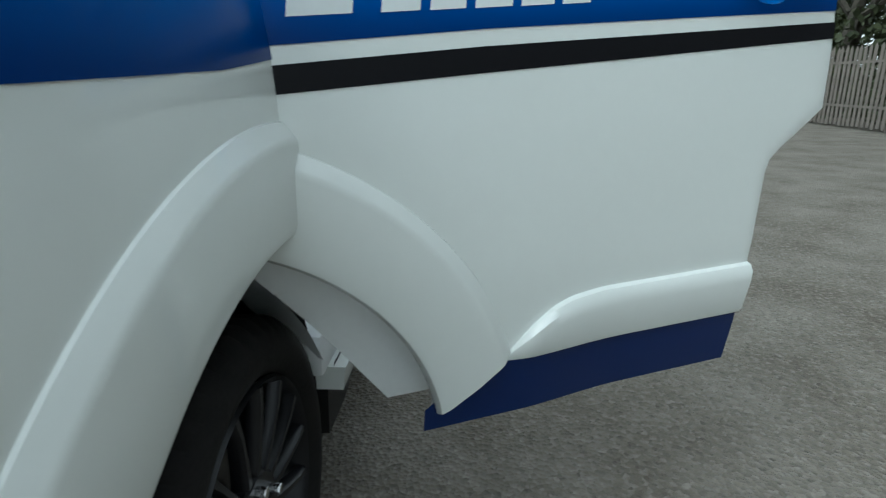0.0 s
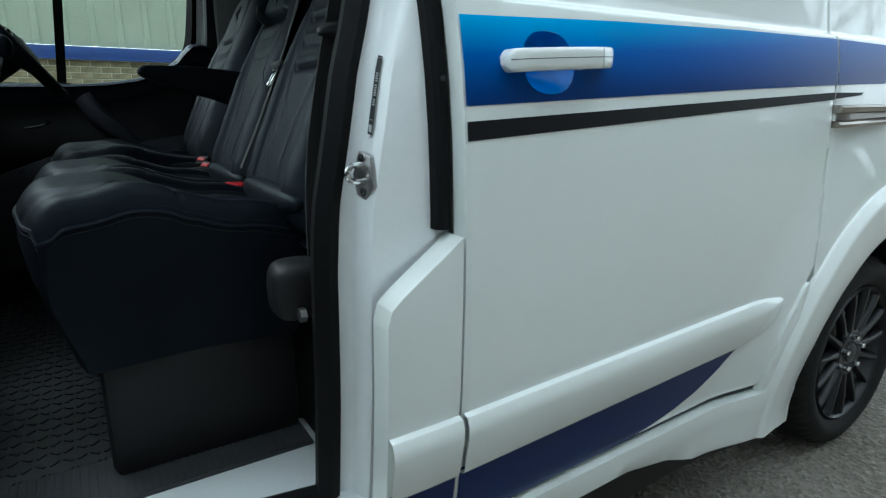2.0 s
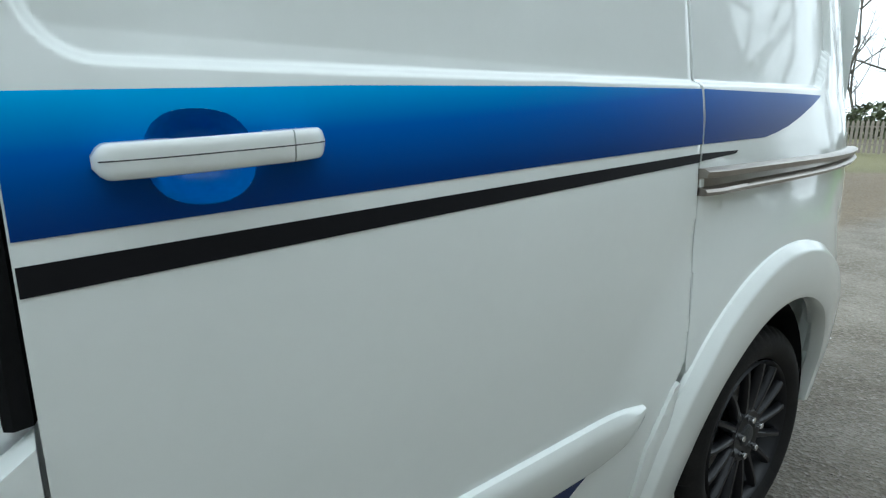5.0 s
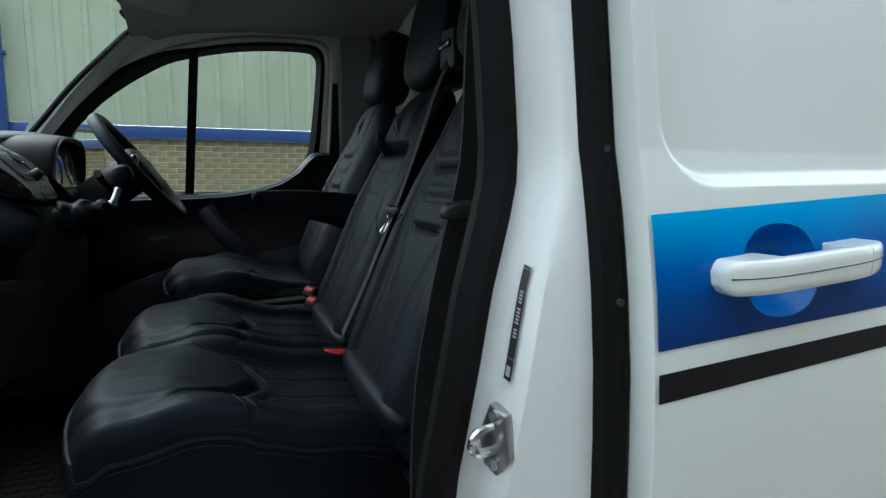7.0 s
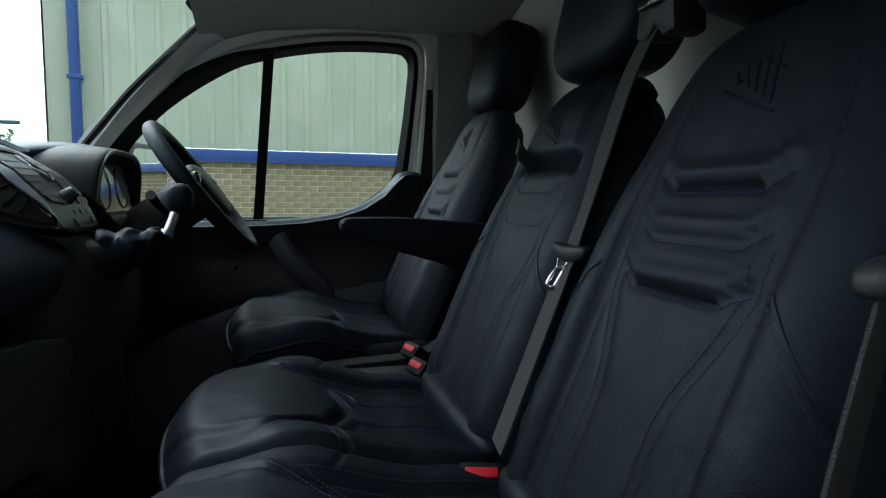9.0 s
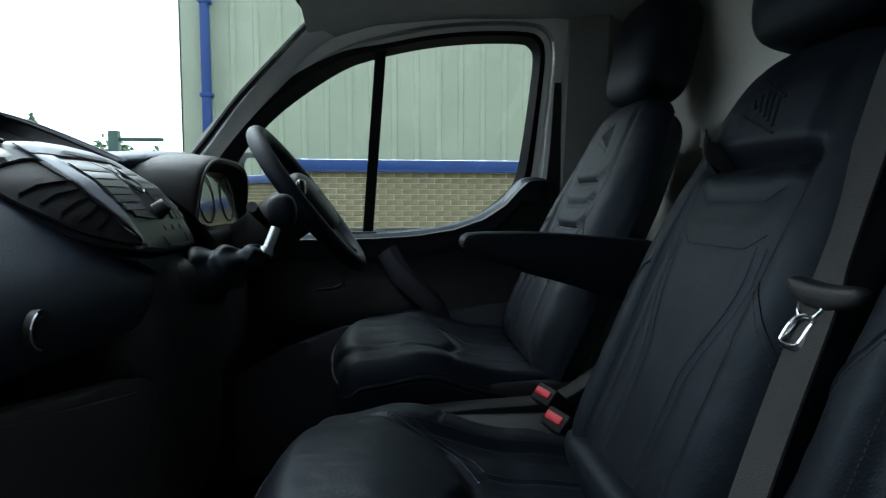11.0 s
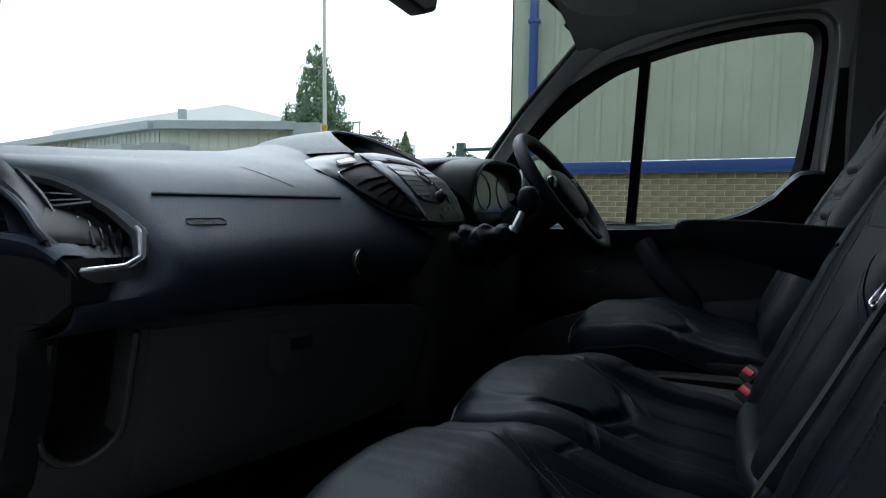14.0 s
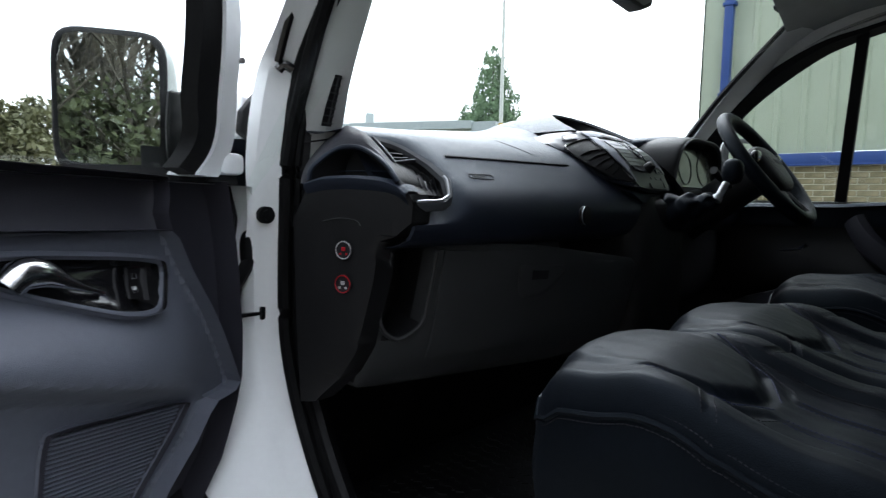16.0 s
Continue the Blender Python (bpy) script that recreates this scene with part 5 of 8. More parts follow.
# windscreen pillars, screen and roof lining
def near_pillar():
    inner = [(0.10, 0.43, 1.16), (0.190, 0.412, 1.345), (0.235, 0.398, 1.43), (0.300, 0.387, 1.535), (0.435, 0.345, 1.665), (0.60, 0.30, 1.765)]
    outer = [(0.12, 0.34, 1.16), (0.160, 0.340, 1.345), (0.188, 0.345, 1.43), (0.245, 0.345, 1.535), (0.39, 0.315, 1.665), (0.55, 0.285, 1.765)]
    mid = [((a[0] + b[0]) / 2 + 0.014, (a[1] + b[1]) / 2, (a[2] + b[2]) / 2) for a, b in zip(inner, outer)]
    part("pillar_trim", grid([smooth_line(l, 6) for l in (inner, mid, outer)]), PALEPLA, van, "pale grey windscreen pillar trim")
    part("pillar_seal", tube(smooth_line([(p[0] - 0.004, p[1] - 0.012, p[2]) for p in outer], 6), 0.014, 8), RUBBER, van)
    part("trim_joint", tube(smooth_line([(0.163, 0.338, 1.318), (0.192, 0.372, 1.325), (0.182, 0.412, 1.335)], 5), 0.0016, 5), PLASTIC, van)
    vent = lambda u, k: Vector((0.190 + 0.040 * k, 0.360 + 0.025 * u - 0.004 * k, 1.350 + 0.088 * k))
    part("demister_vent", grid([[vent(u, k) + Vector((0.003, 0, 0)) for u in (0.1 + 0.3 * k * k, 1)] for k in np.linspace(0, 1, 6)]), PLASTIC, van, "narrow demister vent")
    for k in np.linspace(0.06, 0.94, 7):
        part("vent_slat", tube([vent(0.1 + 0.3 * k * k, k) + Vector((0.005, 0, 0)), vent(1, k) + Vector((0.005, 0, 0))], 0.0014, 5), GREYPLA, van)
    part("vent_slat", tube([vent(0.62, k) + Vector((0.006, 0, 0)) for k in (0.02, 0.5, 0.98)], 0.0016, 5), GREYPLA, van)


near_pillar()
inner_d = [(0.10, 1.78, 1.13), (0.33, 1.735, 1.40), (0.47, 1.715, 1.58), (0.625, 1.70, 1.745), (0.70, 1.66, 1.80), (0.95, 1.62, 1.842), (1.25, 1.60, 1.855)]
outer_d = [(0.205, 1.84, 1.205), (0.392, 1.81, 1.460), (0.525, 1.79, 1.598), (0.655, 1.77, 1.708), (0.79, 1.755, 1.765), (1.02, 1.745, 1.805), (1.28, 1.74, 1.81)]
mid_d = [((a[0] + b[0]) / 2, (a[1] + b[1]) / 2 - 0.018, (a[2] + b[2]) / 2) for a, b in zip(inner_d, outer_d)]
part("pillar_trim", grid([smooth_line(l, 8) for l in (inner_d, mid_d, outer_d)]), PALEPLA, van, "pale grey windscreen pillar trim")
ws = []
for u in np.linspace(-1, 1, 15):
    k = 1 - u * u
    top = Vector((0.668 - 0.10 * k, CY + u * 0.71, 1.775 + 0.07 * k))
    bot = Vector((0.05 - 0.42 * k, CY + u * 0.80, 1.08 + 0.05 * k))
    ws.append([top.lerp(bot, t) + Vector((-0.03, 0, 0.02)) * math.sin(math.pi * t) for t in np.linspace(0, 1, 8)])
wsob = part("windscreen", grid(ws), WSGLASS, van, "clear windscreen")
wsob.visible_shadow = False
part("screen_edge", tube([r[0] for r in ws], 0.010, 6), RUBBER, van)
part("screen_seal", tube(smooth_line([(0.02, 1.80, 1.12), (0.30, 1.75, 1.40), (0.45, 1.73, 1.58), (0.60, 1.715, 1.735), (0.635, 1.69, 1.765), (0.62, 1.60, 1.785)], 6), 0.009, 6), RUBBER, van)
lin = []
for x in np.linspace(0.625, 1.52, 12):
    h = interp(x, [0.625, 0.77, 1.0, 1.52], [1.825, 1.865, 1.89, 1.90])
    lin.append([(x, CY + 0.80 * s, h - 0.135 * abs(s) ** 3) for s in np.linspace(-1, 1, 21)])
ceil = part("ceiling", grid(lin), LINING, None, "grey fabric roof lining of the cab", kind="structure", category="ceiling")
visor = thing("sun_visor", "folded-up grey sun visor", "sun visor", at=(0.72, 1.45, 1.80))
part("flap", pillow(0.73, 1.42, 1.805, 0.09, 0.22, 0.012, 4, 8), LINING, visor)
visor2 = thing("sun_visor", "folded-up grey sun visor", "sun visor", at=(0.72, 0.55, 1.80))
part("flap", pillow(0.73, 0.58, 1.805, 0.09, 0.22, 0.012, 4, 8), LINING, visor2)
light = thing("cab_light", "flush grey roof console with a courtesy light", "ceiling light", at=(0.80, CY, 1.85))
part("console", pillow(0.80, CY, 1.868, 0.07, 0.13, 0.016, 4, 8), GREYPLA, light)
part("lens", boxed(0.77, 0.83, CY - 0.05, CY + 0.05, 1.849, 1.853, 0.002), PALEPLA, light)
rvm = thing("rear_view_mirror", "black rear-view mirror hanging from the screen", "mirror", at=(0.45, 0.95, 1.70))
rs = prism([(0.825, 1.722), (0.835, 1.684), (0.865, 1.660), (1.005, 1.652), (1.052, 1.672), (1.066, 1.722)], "x", 0.468, 0.505, 0.006)
part("shell", rs, PLASTIC, rvm)
part("mirror_glass", prism([(0.838, 1.714), (0.846, 1.688), (0.870, 1.668), (1.002, 1.661), (1.042, 1.678), (1.054, 1.714)], "x", 0.505, 0.5065), MIRRORM, rvm)
part("stem", tube([(0.475, 0.945, 1.71), (0.44, 0.95, 1.76), (0.41, 0.96, 1.83)], 0.016, 8), PLASTIC, rvm)

# rear post of the opening, its seals and fittings
zb = np.linspace(0.42, 1.86, 40)


def bp_x(z):
    return interp(z, [0.42, 0.9, 1.0, 1.13, 1.20, 1.24, 1.30, 1.34, 1.47, 1.86], [1.080, 1.085, 1.092, 1.120, 1.136, 1.150, 1.170, 1.177, 1.177, 1.15])


bpost = [[(bp_x(z) - 0.01, side(1.2, z) + 0.135, z), (bp_x(z) + 0.004, side(1.2, z) + 0.108, z), (bp_x(z) + 0.022, side(1.2, z) + 0.102, z), (bp_x(z) + 0.027, side(1.2, z) + 0.096, z), (bp_x(z) + 0.036, side(1.2, z) + 0.072, z), (bp_x(z) + 0.042, side(1.2, z) + 0.066, z),
          (max(1.205, bp_x(z) + 0.048), side(1.2, z) + 0.0625, z), (1.228, side(1.2, z) + 0.060, z), (1.262, side(1.2, z) + 0.060, z), (1.285, side(1.2, z) + 0.09, z), (1.30, side(1.2, z) + 0.13, z)] for z in zb]
part("rear_post", grid(bpost), WHITE_IN, van, "white painted door post")
part("door_seal", grid([[(bp_x(z) - 0.012, side(1.2, z) + 0.145, z), (bp_x(z) - 0.030, side(1.2, z) + 0.130, z), (bp_x(z) - 0.034, side(1.2, z) + 0.105, z), (bp_x(z) - 0.014, side(1.2, z) + 0.092, z), (bp_x(z) + 0.002, side(1.2, z) + 0.098, z), (bp_x(z) - 0.004, side(1.2, z) + 0.112, z)] for z in zb]), RUBBER, van, "black rubber door seal")
part("seal_lip", tube([(bp_x(z) - 0.020, side(1.2, z) + 0.118, z) for z in zb], 0.007, 6), PLASTIC, van)
part("slide_seal", grid([[(1.228, side(1.2, z) + 0.062, z), (1.230, side(1.2, z) + 0.042, z), (1.238, side(1.2, z) + 0.036, z), (1.254, side(1.2, z) + 0.040, z), (1.260, side(1.2, z) + 0.062, z)] for z in np.linspace(0.965, 1.86, 16)]), RUBBER, van, "black sliding door seal")
for z in (1.19, 1.34):
    part("seal_clip", disc(1.245, z, side(1.2, z) + 0.034, side(1.2, z) + 0.04, 0.004, 10), GREYPLA, van)
part("post_trim", grid([[(bp_x(z) - 0.02, side(1.2, z) + 0.13, z), (bp_x(z) + 0.02, side(1.2, z) + 0.17, z), (1.30, side(1.2, z) + 0.20, z), (1.45, side(1.2, z) + 0.14, z)] for z in zb]), PALEPLA, van)
# the striker on the post's forward face
sy = side(1.2, 1.05) + 0.084
turned = Matrix.Translation((bp_x(1.05) + 0.030, sy, 0)) @ Matrix.Rotation(radians(-66), 4, "Z") @ Matrix.Translation((-1.147, 0, 0))
sp = prism([(1.126, 1.052), (1.140, 1.088), (1.160, 1.080), (1.168, 1.035), (1.152, 1.012), (1.133, 1.022)], "y", -0.006, 0.006, 0.0025)
bmesh.ops.transform(sp, matrix=turned, verts=sp.verts)
part("striker_plate", sp, STEEL, van, "steel door striker plate")
sl = tube(smooth_line([(1.150, 0, 1.066), (1.148, -0.030, 1.068), (1.146, -0.038, 1.057), (1.147, -0.030, 1.046), (1.149, 0, 1.042)], 6), 0.0045, 8)
bmesh.ops.transform(sl, matrix=turned, verts=sl.verts)
part("striker_loop", sl, CHROME, van)
for x, z in ((1.148, 1.078), (1.150, 1.028)):
    sc = disc(x, z, -0.010, -0.005, 0.006, 12)
    bmesh.ops.transform(sc, matrix=turned, verts=sc.verts)
    part("striker_screw", sc, CHROME, van)


def label_bar(z0, z1, d0, d1, lift):
    """A strip of the straight label stuck on the post, between two heights and two offsets across it."""
    rows = []
    for z in np.linspace(z1, z0, max(2, int((z1 - z0) / 0.004))):
        x = bp_x(z) + 0.0290
        y = side(1.2, z) + 0.084
        rows.append([(x + 0.36 * d - 0.93 * lift, y - 0.93 * d - 0.36 * lift, z - 0.3 * d) for d in (d0, d1)])
    return grid(rows)


part("post_label", label_bar(1.110, 1.222, -0.0046, 0.0046, 0.0022), LABELB, van, "narrow black label with small grey print")
for i in range(14):
    z = 1.197 - 0.0034 * i
    if i not in (4, 10):
        part("label_print", label_bar(z - 0.0011, z + 0.0011, -0.0016, 0.0026, 0.0028), PRINT, van)
for z in (1.219, 1.131):
    part("label_print", label_bar(z, z + 0.0006, -0.0041, 0.0041, 0.0028), PRINT, van)
part("label_badge", label_bar(1.114, 1.124, -0.0026, 0.0026, 0.0028), PRINT, van)
part("post_trim_strip", boxed(1.205, 1.221, 0.246, 0.258, 1.352, 1.80, 0.003), PALEPLA, van, "pale strip of post trim beside the belt")
part("header", grid([smooth_line([(0.55, 0.27, 1.78), (0.70, 0.26, 1.835), (1.0, 0.262, 1.85), (1.25, 0.265, 1.85)], 5), smooth_line([(0.55, 0.20, 1.80), (0.70, 0.19, 1.86), (1.0, 0.185, 1.878), (1.25, 0.19, 1.878)], 5), smooth_line([(0.55, 0.15, 1.86), (0.70, 0.16, 1.905), (1.0, 0.165, 1.915), (1.25, 0.165, 1.915)], 5)]), WHITE_IN, van)
part("door_seal", tube(smooth_line([(0.56, 0.27, 1.775), (0.72, 0.265, 1.825), (1.0, 0.268, 1.84), (1.10, 0.27, 1.84)], 5), 0.016, 8), RUBBER, van)
part("sill_step", boxed(0.35, 1.12, 0.05, 0.42, 0.40, 0.50, 0.012), WHITE_IN, van)
part("sill_seal", tube([(0.38, 0.27, 0.505), (0.7, 0.20, 0.505), (1.08, 0.14, 0.505)], 0.016, 8), RUBBER, van)
kick = part("kick_plate", boxed(0.30, 1.10, 0.30, 0.45, 0.50, 0.508, 0.002), GREYPLA, van)
for i in range(60):
    part("rib", boxed(0.31 + 0.013 * i, 0.317 + 0.013 * i, 0.305, 0.445, 0.508, 0.510, 0), GREYPLA, kick)
part("bulkhead_floor", boxed(-0.05, 1.56, 0.20, 1.80, 0.42, 0.49, 0.004), PLASTIC, van)
fl = boxed(0.0, 1.05, 0.42, 1.78, 0.49, 0.50, 0.002)
fmat = thing("floor_mat", "black rubber tread-plate cab floor mat", "mat", at=(0.5, 1.1, 0.49))
part("sheet", fl, MAT, fmat)
tread = bmesh.new()
for i in range(46):
    for j in range(34):
        x, y = 0.05 + 0.022 * i, 0.46 + 0.038 * j
        s = 1 if (i + j) % 2 else -1
        box(tread, -0.009, 0.009, -0.0028, 0.0028, 0, 0.0025, 0, m=Matrix.Translation((x, y, 0.5)) @ Matrix.Rotation(s * math.pi / 4, 4, "Z"))
tagged(part("treads", tread, MAT, fmat), kind="stuff")
# bulkhead behind the seats, with pressed swages
bk = []
for y in np.linspace(0.16, 1.86, 40):
    bk.append([(1.52 - 0.025 * sstep(0.06, 0.12, abs(((z - 0.5) % 0.42) - 0.21)) * (0.25 < y < 1.75) + 0.0, y, z) for z in np.linspace(0.45, 1.90, 34)])
part("bulkhead", grid(bk), BULK, van, "pale grey pressed steel bulkhead")
part("cab_front_wall", boxed(-0.12, -0.08, 0.20, 1.85, 0.40, 1.15, 0), PLASTIC, van)
# unseen box added behind the driver's door card to keep daylight from leaking in
part("cab_side_wall", boxed(-0.08, 1.30, 1.835, 1.85, 0.40, 1.16, 0), PLASTIC, van)

# driver's door seen from inside
dy = lambda x, z: 1.885 - 0.24 * (z - 1.25) + (0.0 if z > 1.2 else 0.0)
WIN = [(p.x, p.z) for p in smooth_line([(0.40, 0, 1.24), (0.40, 0, 1.40), (0.478, 0, 1.504), (0.573, 0, 1.585), (0.70, 0, 1.664), (0.789, 0, 1.696), (0.92, 0, 1.725), (1.05, 0, 1.740), (1.172, 0, 1.743), (1.203, 0, 1.733), (1.215, 0, 1.706), (1.213, 0, 1.64), (1.206, 0, 1.54), (1.197, 0, 1.45), (1.188, 0, 1.395), (1.170, 0, 1.356), (1.12, 0, 1.311), (1.06, 0, 1.274), (0.975, 0, 1.248), (0.855, 0, 1.237), (0.748, 0, 1.232), (0.60, 0, 1.228)], 4, True)]
FR = [(p.x, p.z) for p in smooth_line([(0.30, 0, 1.21), (0.33, 0, 1.42), (0.428, 0, 1.54), (0.53, 0, 1.62), (0.675, 0, 1.70), (0.77, 0, 1.738), (0.91, 0, 1.770), (1.05, 0, 1.786), (1.19, 0, 1.788), (1.248, 0, 1.77), (1.266, 0, 1.72), (1.267, 0, 1.64), (1.264, 0, 1.54), (1.262, 0, 1.45), (1.258, 0, 1.38), (1.235, 0, 1.30), (1.16, 0, 1.27), (1.06, 0, 1.245), (0.975, 0, 1.222), (0.855, 0, 1.212), (0.748, 0, 1.207), (0.60, 0, 1.203)], 4, True)]
FR2 = [(a[0] + (a[0] - 0.85) * 0.10, a[1] + (a[1] - 1.47) * 0.14) for a in FR]


def ring(a, b, ya, yb, material, name, label=""):
    rows = [[(p[0], dy(*p) + ya, p[1]) for p in a + a[:1]], [((p[0] + q[0]) / 2, (dy(*p) + dy(*q)) / 2 + min(ya, yb) - 0.006, (p[1] + q[1]) / 2) for p, q in zip(a + a[:1], b + b[:1])], [(q[0], dy(*q) + yb, q[1]) for q in b + b[:1]]]
    return part(name, grid(rows), material, van, label)


WIN2 = []
for a, b in zip(WIN, FR):
    k = 0.55 + 0.45 * sstep(0.85, 0.65, a[0])
    WIN2.append((a[0] + (b[0] - a[0]) * k, a[1] + (b[1] - a[1]) * k))
ring(WIN, WIN2, 0.012, -0.012, RUBBER, "window_seal", "black window seal")
ring(WIN2, FR, -0.012, 0.0, PALEPLA, "window_frame")
ring(FR, FR2, -0.02, -0.02, PALEPLA, "window_surround")
part("split_bar", prism([(0.747, 1.215), (0.776, 1.215), (0.821, 1.735), (0.792, 1.725)], "y", 1.775, 1.895, 0.002), RUBBER, van, "black quarter-light bar")
for v in bpy.data.objects:
    if v.name.startswith("split_bar"):
        for q in v.data.vertices:
            q.co.y = dy(q.co.x, q.co.z) + (-0.01 if q.co.y < 1.83 else 0.015)
dpane = part("driver_window_pane", sheet(WIN, lambda x, z: dy(x, z) + 0.010, 0.1), GLASS, van, "clear driver's door glass")
dpane.visible_shadow = False
# same trim as the pillars; its darker colour carries the shadow by the seat
part("belt_post_trim", grid([[(1.275, 1.80, z), (1.30, 1.775 - 0.1 * max(0, z - 1.3), z), (1.40, 1.76 - 0.1 * max(0, z - 1.3), z), (1.53, 1.80, z)] for z in np.linspace(0.5, 1.86, 10)]), SHADETRIM, van)


def card_y(x, z):
    return 1.80 - 0.05 * sstep(1.15, 1.0, z) * sstep(0.45, 0.75, x) + 0.04 * sstep(1.0, 0.9, z) - 0.03 * sstep(0.82, 0.72, z)


CARD_TOP = [(0.22, 1.212), (0.55, 1.218), (0.78, 1.221), (0.90, 1.229), (1.0, 1.245), (1.08, 1.273), (1.14, 1.312), (1.175, 1.352), (1.20, 1.374), (1.235, 1.378), (1.262, 1.374)]
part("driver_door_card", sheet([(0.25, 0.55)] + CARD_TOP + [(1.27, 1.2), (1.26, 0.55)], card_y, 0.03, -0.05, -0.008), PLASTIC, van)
shelf = []
for p in smooth_line([(x, 0, z) for x, z in CARD_TOP], 4):
    yo = dy(p.x, p.z) - 0.004
    shelf.append([(p.x, yo, p.z + 0.011), (p.x, (yo + 1.80) / 2, p.z + 0.013), (p.x, 1.806, p.z + 0.010), (p.x, 1.792, p.z - 0.006), (p.x, 1.788, p.z - 0.045), (p.x, 1.795, p.z - 0.060)])
# bluer and glossier than the card below, to carry the window light's sheen
part("door_shelf", grid(shelf), DASH, van, "soft dark ledge under the driver's window")
part("sill_slot", boxed(0.70, 0.79, 1.815, 1.84, 1.232, 1.236, 0.003), PLASTIC, van)
part("door_pull", tube(smooth_line([(0.82, 1.770, 1.185), (0.86, 1.745, 1.12), (0.93, 1.740, 1.05), (0.97, 1.75, 0.985)], 6), 0.024, 8, flat=1.4), VINYL, van)
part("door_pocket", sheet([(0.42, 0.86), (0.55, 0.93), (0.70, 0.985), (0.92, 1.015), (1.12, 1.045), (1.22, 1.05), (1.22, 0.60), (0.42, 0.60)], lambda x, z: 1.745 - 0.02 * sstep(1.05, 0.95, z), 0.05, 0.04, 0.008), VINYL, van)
part("door_lever", tube(smooth_line([(0.635, 1.768, 1.082), (0.67, 1.758, 1.087), (0.695, 1.752, 1.094), (0.708, 1.752, 1.108)], 5), 0.007, 8, taper=lambda k: 0.5 + 0.8 * k), CHROME, van, "polished door release lever")
# offside wing mirror seen past the wheel
om = thing("wing_mirror", "white wing mirror with a black rim outside the driver's window", "mirror", at=(0.30, 2.12, 1.33))
om_m = Matrix.Translation((0.393, 2.150, 1.348)) @ Matrix.Rotation(radians(-22), 4, "Z")
part("shell", pillow(-0.045, 0.0, 0.0, 0.05, 0.105, 0.125, 4, 10, m=om_m), WHITE, om)
part("rim", pillow(0.0, 0.0, 0.0, 0.014, 0.107, 0.128, 5, 10, m=om_m), GREYPLA, om)
omg = prism(rounded(0.090, 0.110), "x", 0.0135, 0.0160)
bmesh.ops.transform(omg, matrix=om_m, verts=omg.verts)
part("glass", omg, MIRRORM, om)
part("arm", tube([(0.37, 2.10, 1.25), (0.36, 1.93, 1.23)], 0.03, 8), PLASTIC, om)

# ---- dashboard ----
dash = thing("dashboard", "grained dark dashboard with a raised centre stack", "dashboard", at=(0.3, CY, 1.2))


def end_y(x, z=0.0):
    """The slanting end of the dashboard beside the door; it leans inwards above the open bin."""
    return 0.317 + 0.38 * (x - 0.313) + 0.95 * max(0.0, z - 1.262)


def dash_row(y):
    """The dashboard's section at y: from the screen's foot over the top and down its face."""
    bump = math.exp(-((y - 1.06) / 0.17) ** 2)
    near = sstep(0.52, 0.30, y)
    top = 1.366 - 0.016 * near + 0.014 * sstep(0.5, 0.8, y)
    f = interp(y, [0.34, 0.42, 0.54, 0.68, 0.82, 0.95], [-0.120, -0.100, -0.068, -0.040, -0.016, 0.0])
    b = 0.012 * bump
    return [(-0.16, y, 1.20), (-0.12, y, 1.30), (0.0, y, top - 0.015 + 0.03 * bump), (0.12, y, top + 0.045 * bump), (0.25 + f * 0.9, y, top - 0.004 + 0.03 * bump), (0.325 + f * 1.1, y, top - 0.016),
            (0.385 + f * 1.2 + b, y, 1.342), (0.430 + f * 1.15 + b, y, 1.315 - 0.004 * near), (0.470 + f * 0.95 + b, y, 1.270), (0.500 + f * 0.75 + b, y, 1.228), (0.508 + f * 0.65 + b, y, 1.190), (0.490 + f * 0.6 + b, y, 1.150), (0.44 + f * 0.6, y, 1.134), (0.36 + f * 0.6, y, 1.130)]


def dash_at(y, z, d=0.0):
    """A place on the dashboard's face at a given y and height, d proud of it."""
    row = smooth_line(dash_row(y), 6)
    row = row[len(row) // 3:]
    zs, xs = [p.z for p in row], [p.x for p in row]
    k = next((i for i in range(len(row) - 1) if zs[i] >= z >= zs[i + 1]), len(row) - 2)
    t = (zs[k] - z) / max(1e-6, zs[k] - zs[k + 1])
    n = Vector((zs[k] - zs[k + 1], 0, xs[k + 1] - xs[k])).normalized()
    return Vector((xs[k] + (xs[k + 1] - xs[k]) * t, y, z)) + n * d


ys = np.concatenate((np.linspace(0.26, 0.70, 24), np.linspace(0.73, 1.34, 26), np.linspace(1.4, 1.80, 8)))
VBC, VBN = Vector((0.395, 0.412, 1.262)), Vector((0.66, -0.30, 0.69)).normalized()


def under_vent(p):
    """Draws the pad in behind the end vent, which has its own frame and well."""
    k = sstep(0.482, 0.455, p.y) * sstep(1.16, 1.20, p.z) * sstep(1.335, 1.315, p.z)
    d = (p - VBC).dot(VBN) + 0.034
    return p - VBN * max(0.0, d) * k


pad = [[under_vent(Vector((p.x, max(p.y, end_y(p.x, p.z) + 0.014), p.z))) for p in smooth_line(dash_row(y), 4)] for y in ys]
part("top_pad", grid(pad), DASH, dash, "grained charcoal dashboard top")
# the long airbag seam, the lid's end crease and the small raised name plate
part("airbag_seam", tube([dash_at(y, 1.2975, 0.0006) for y in np.linspace(0.515, 0.830, 16)], 0.0022, 5), PLASTIC, dash)
part("airbag_crease", tube([dash_at(0.70 + 0.05 * k, 1.345 - 0.03 * k, -0.0004) for k in np.linspace(0, 1, 6)], 0.0011, 5), PLASTIC, dash)
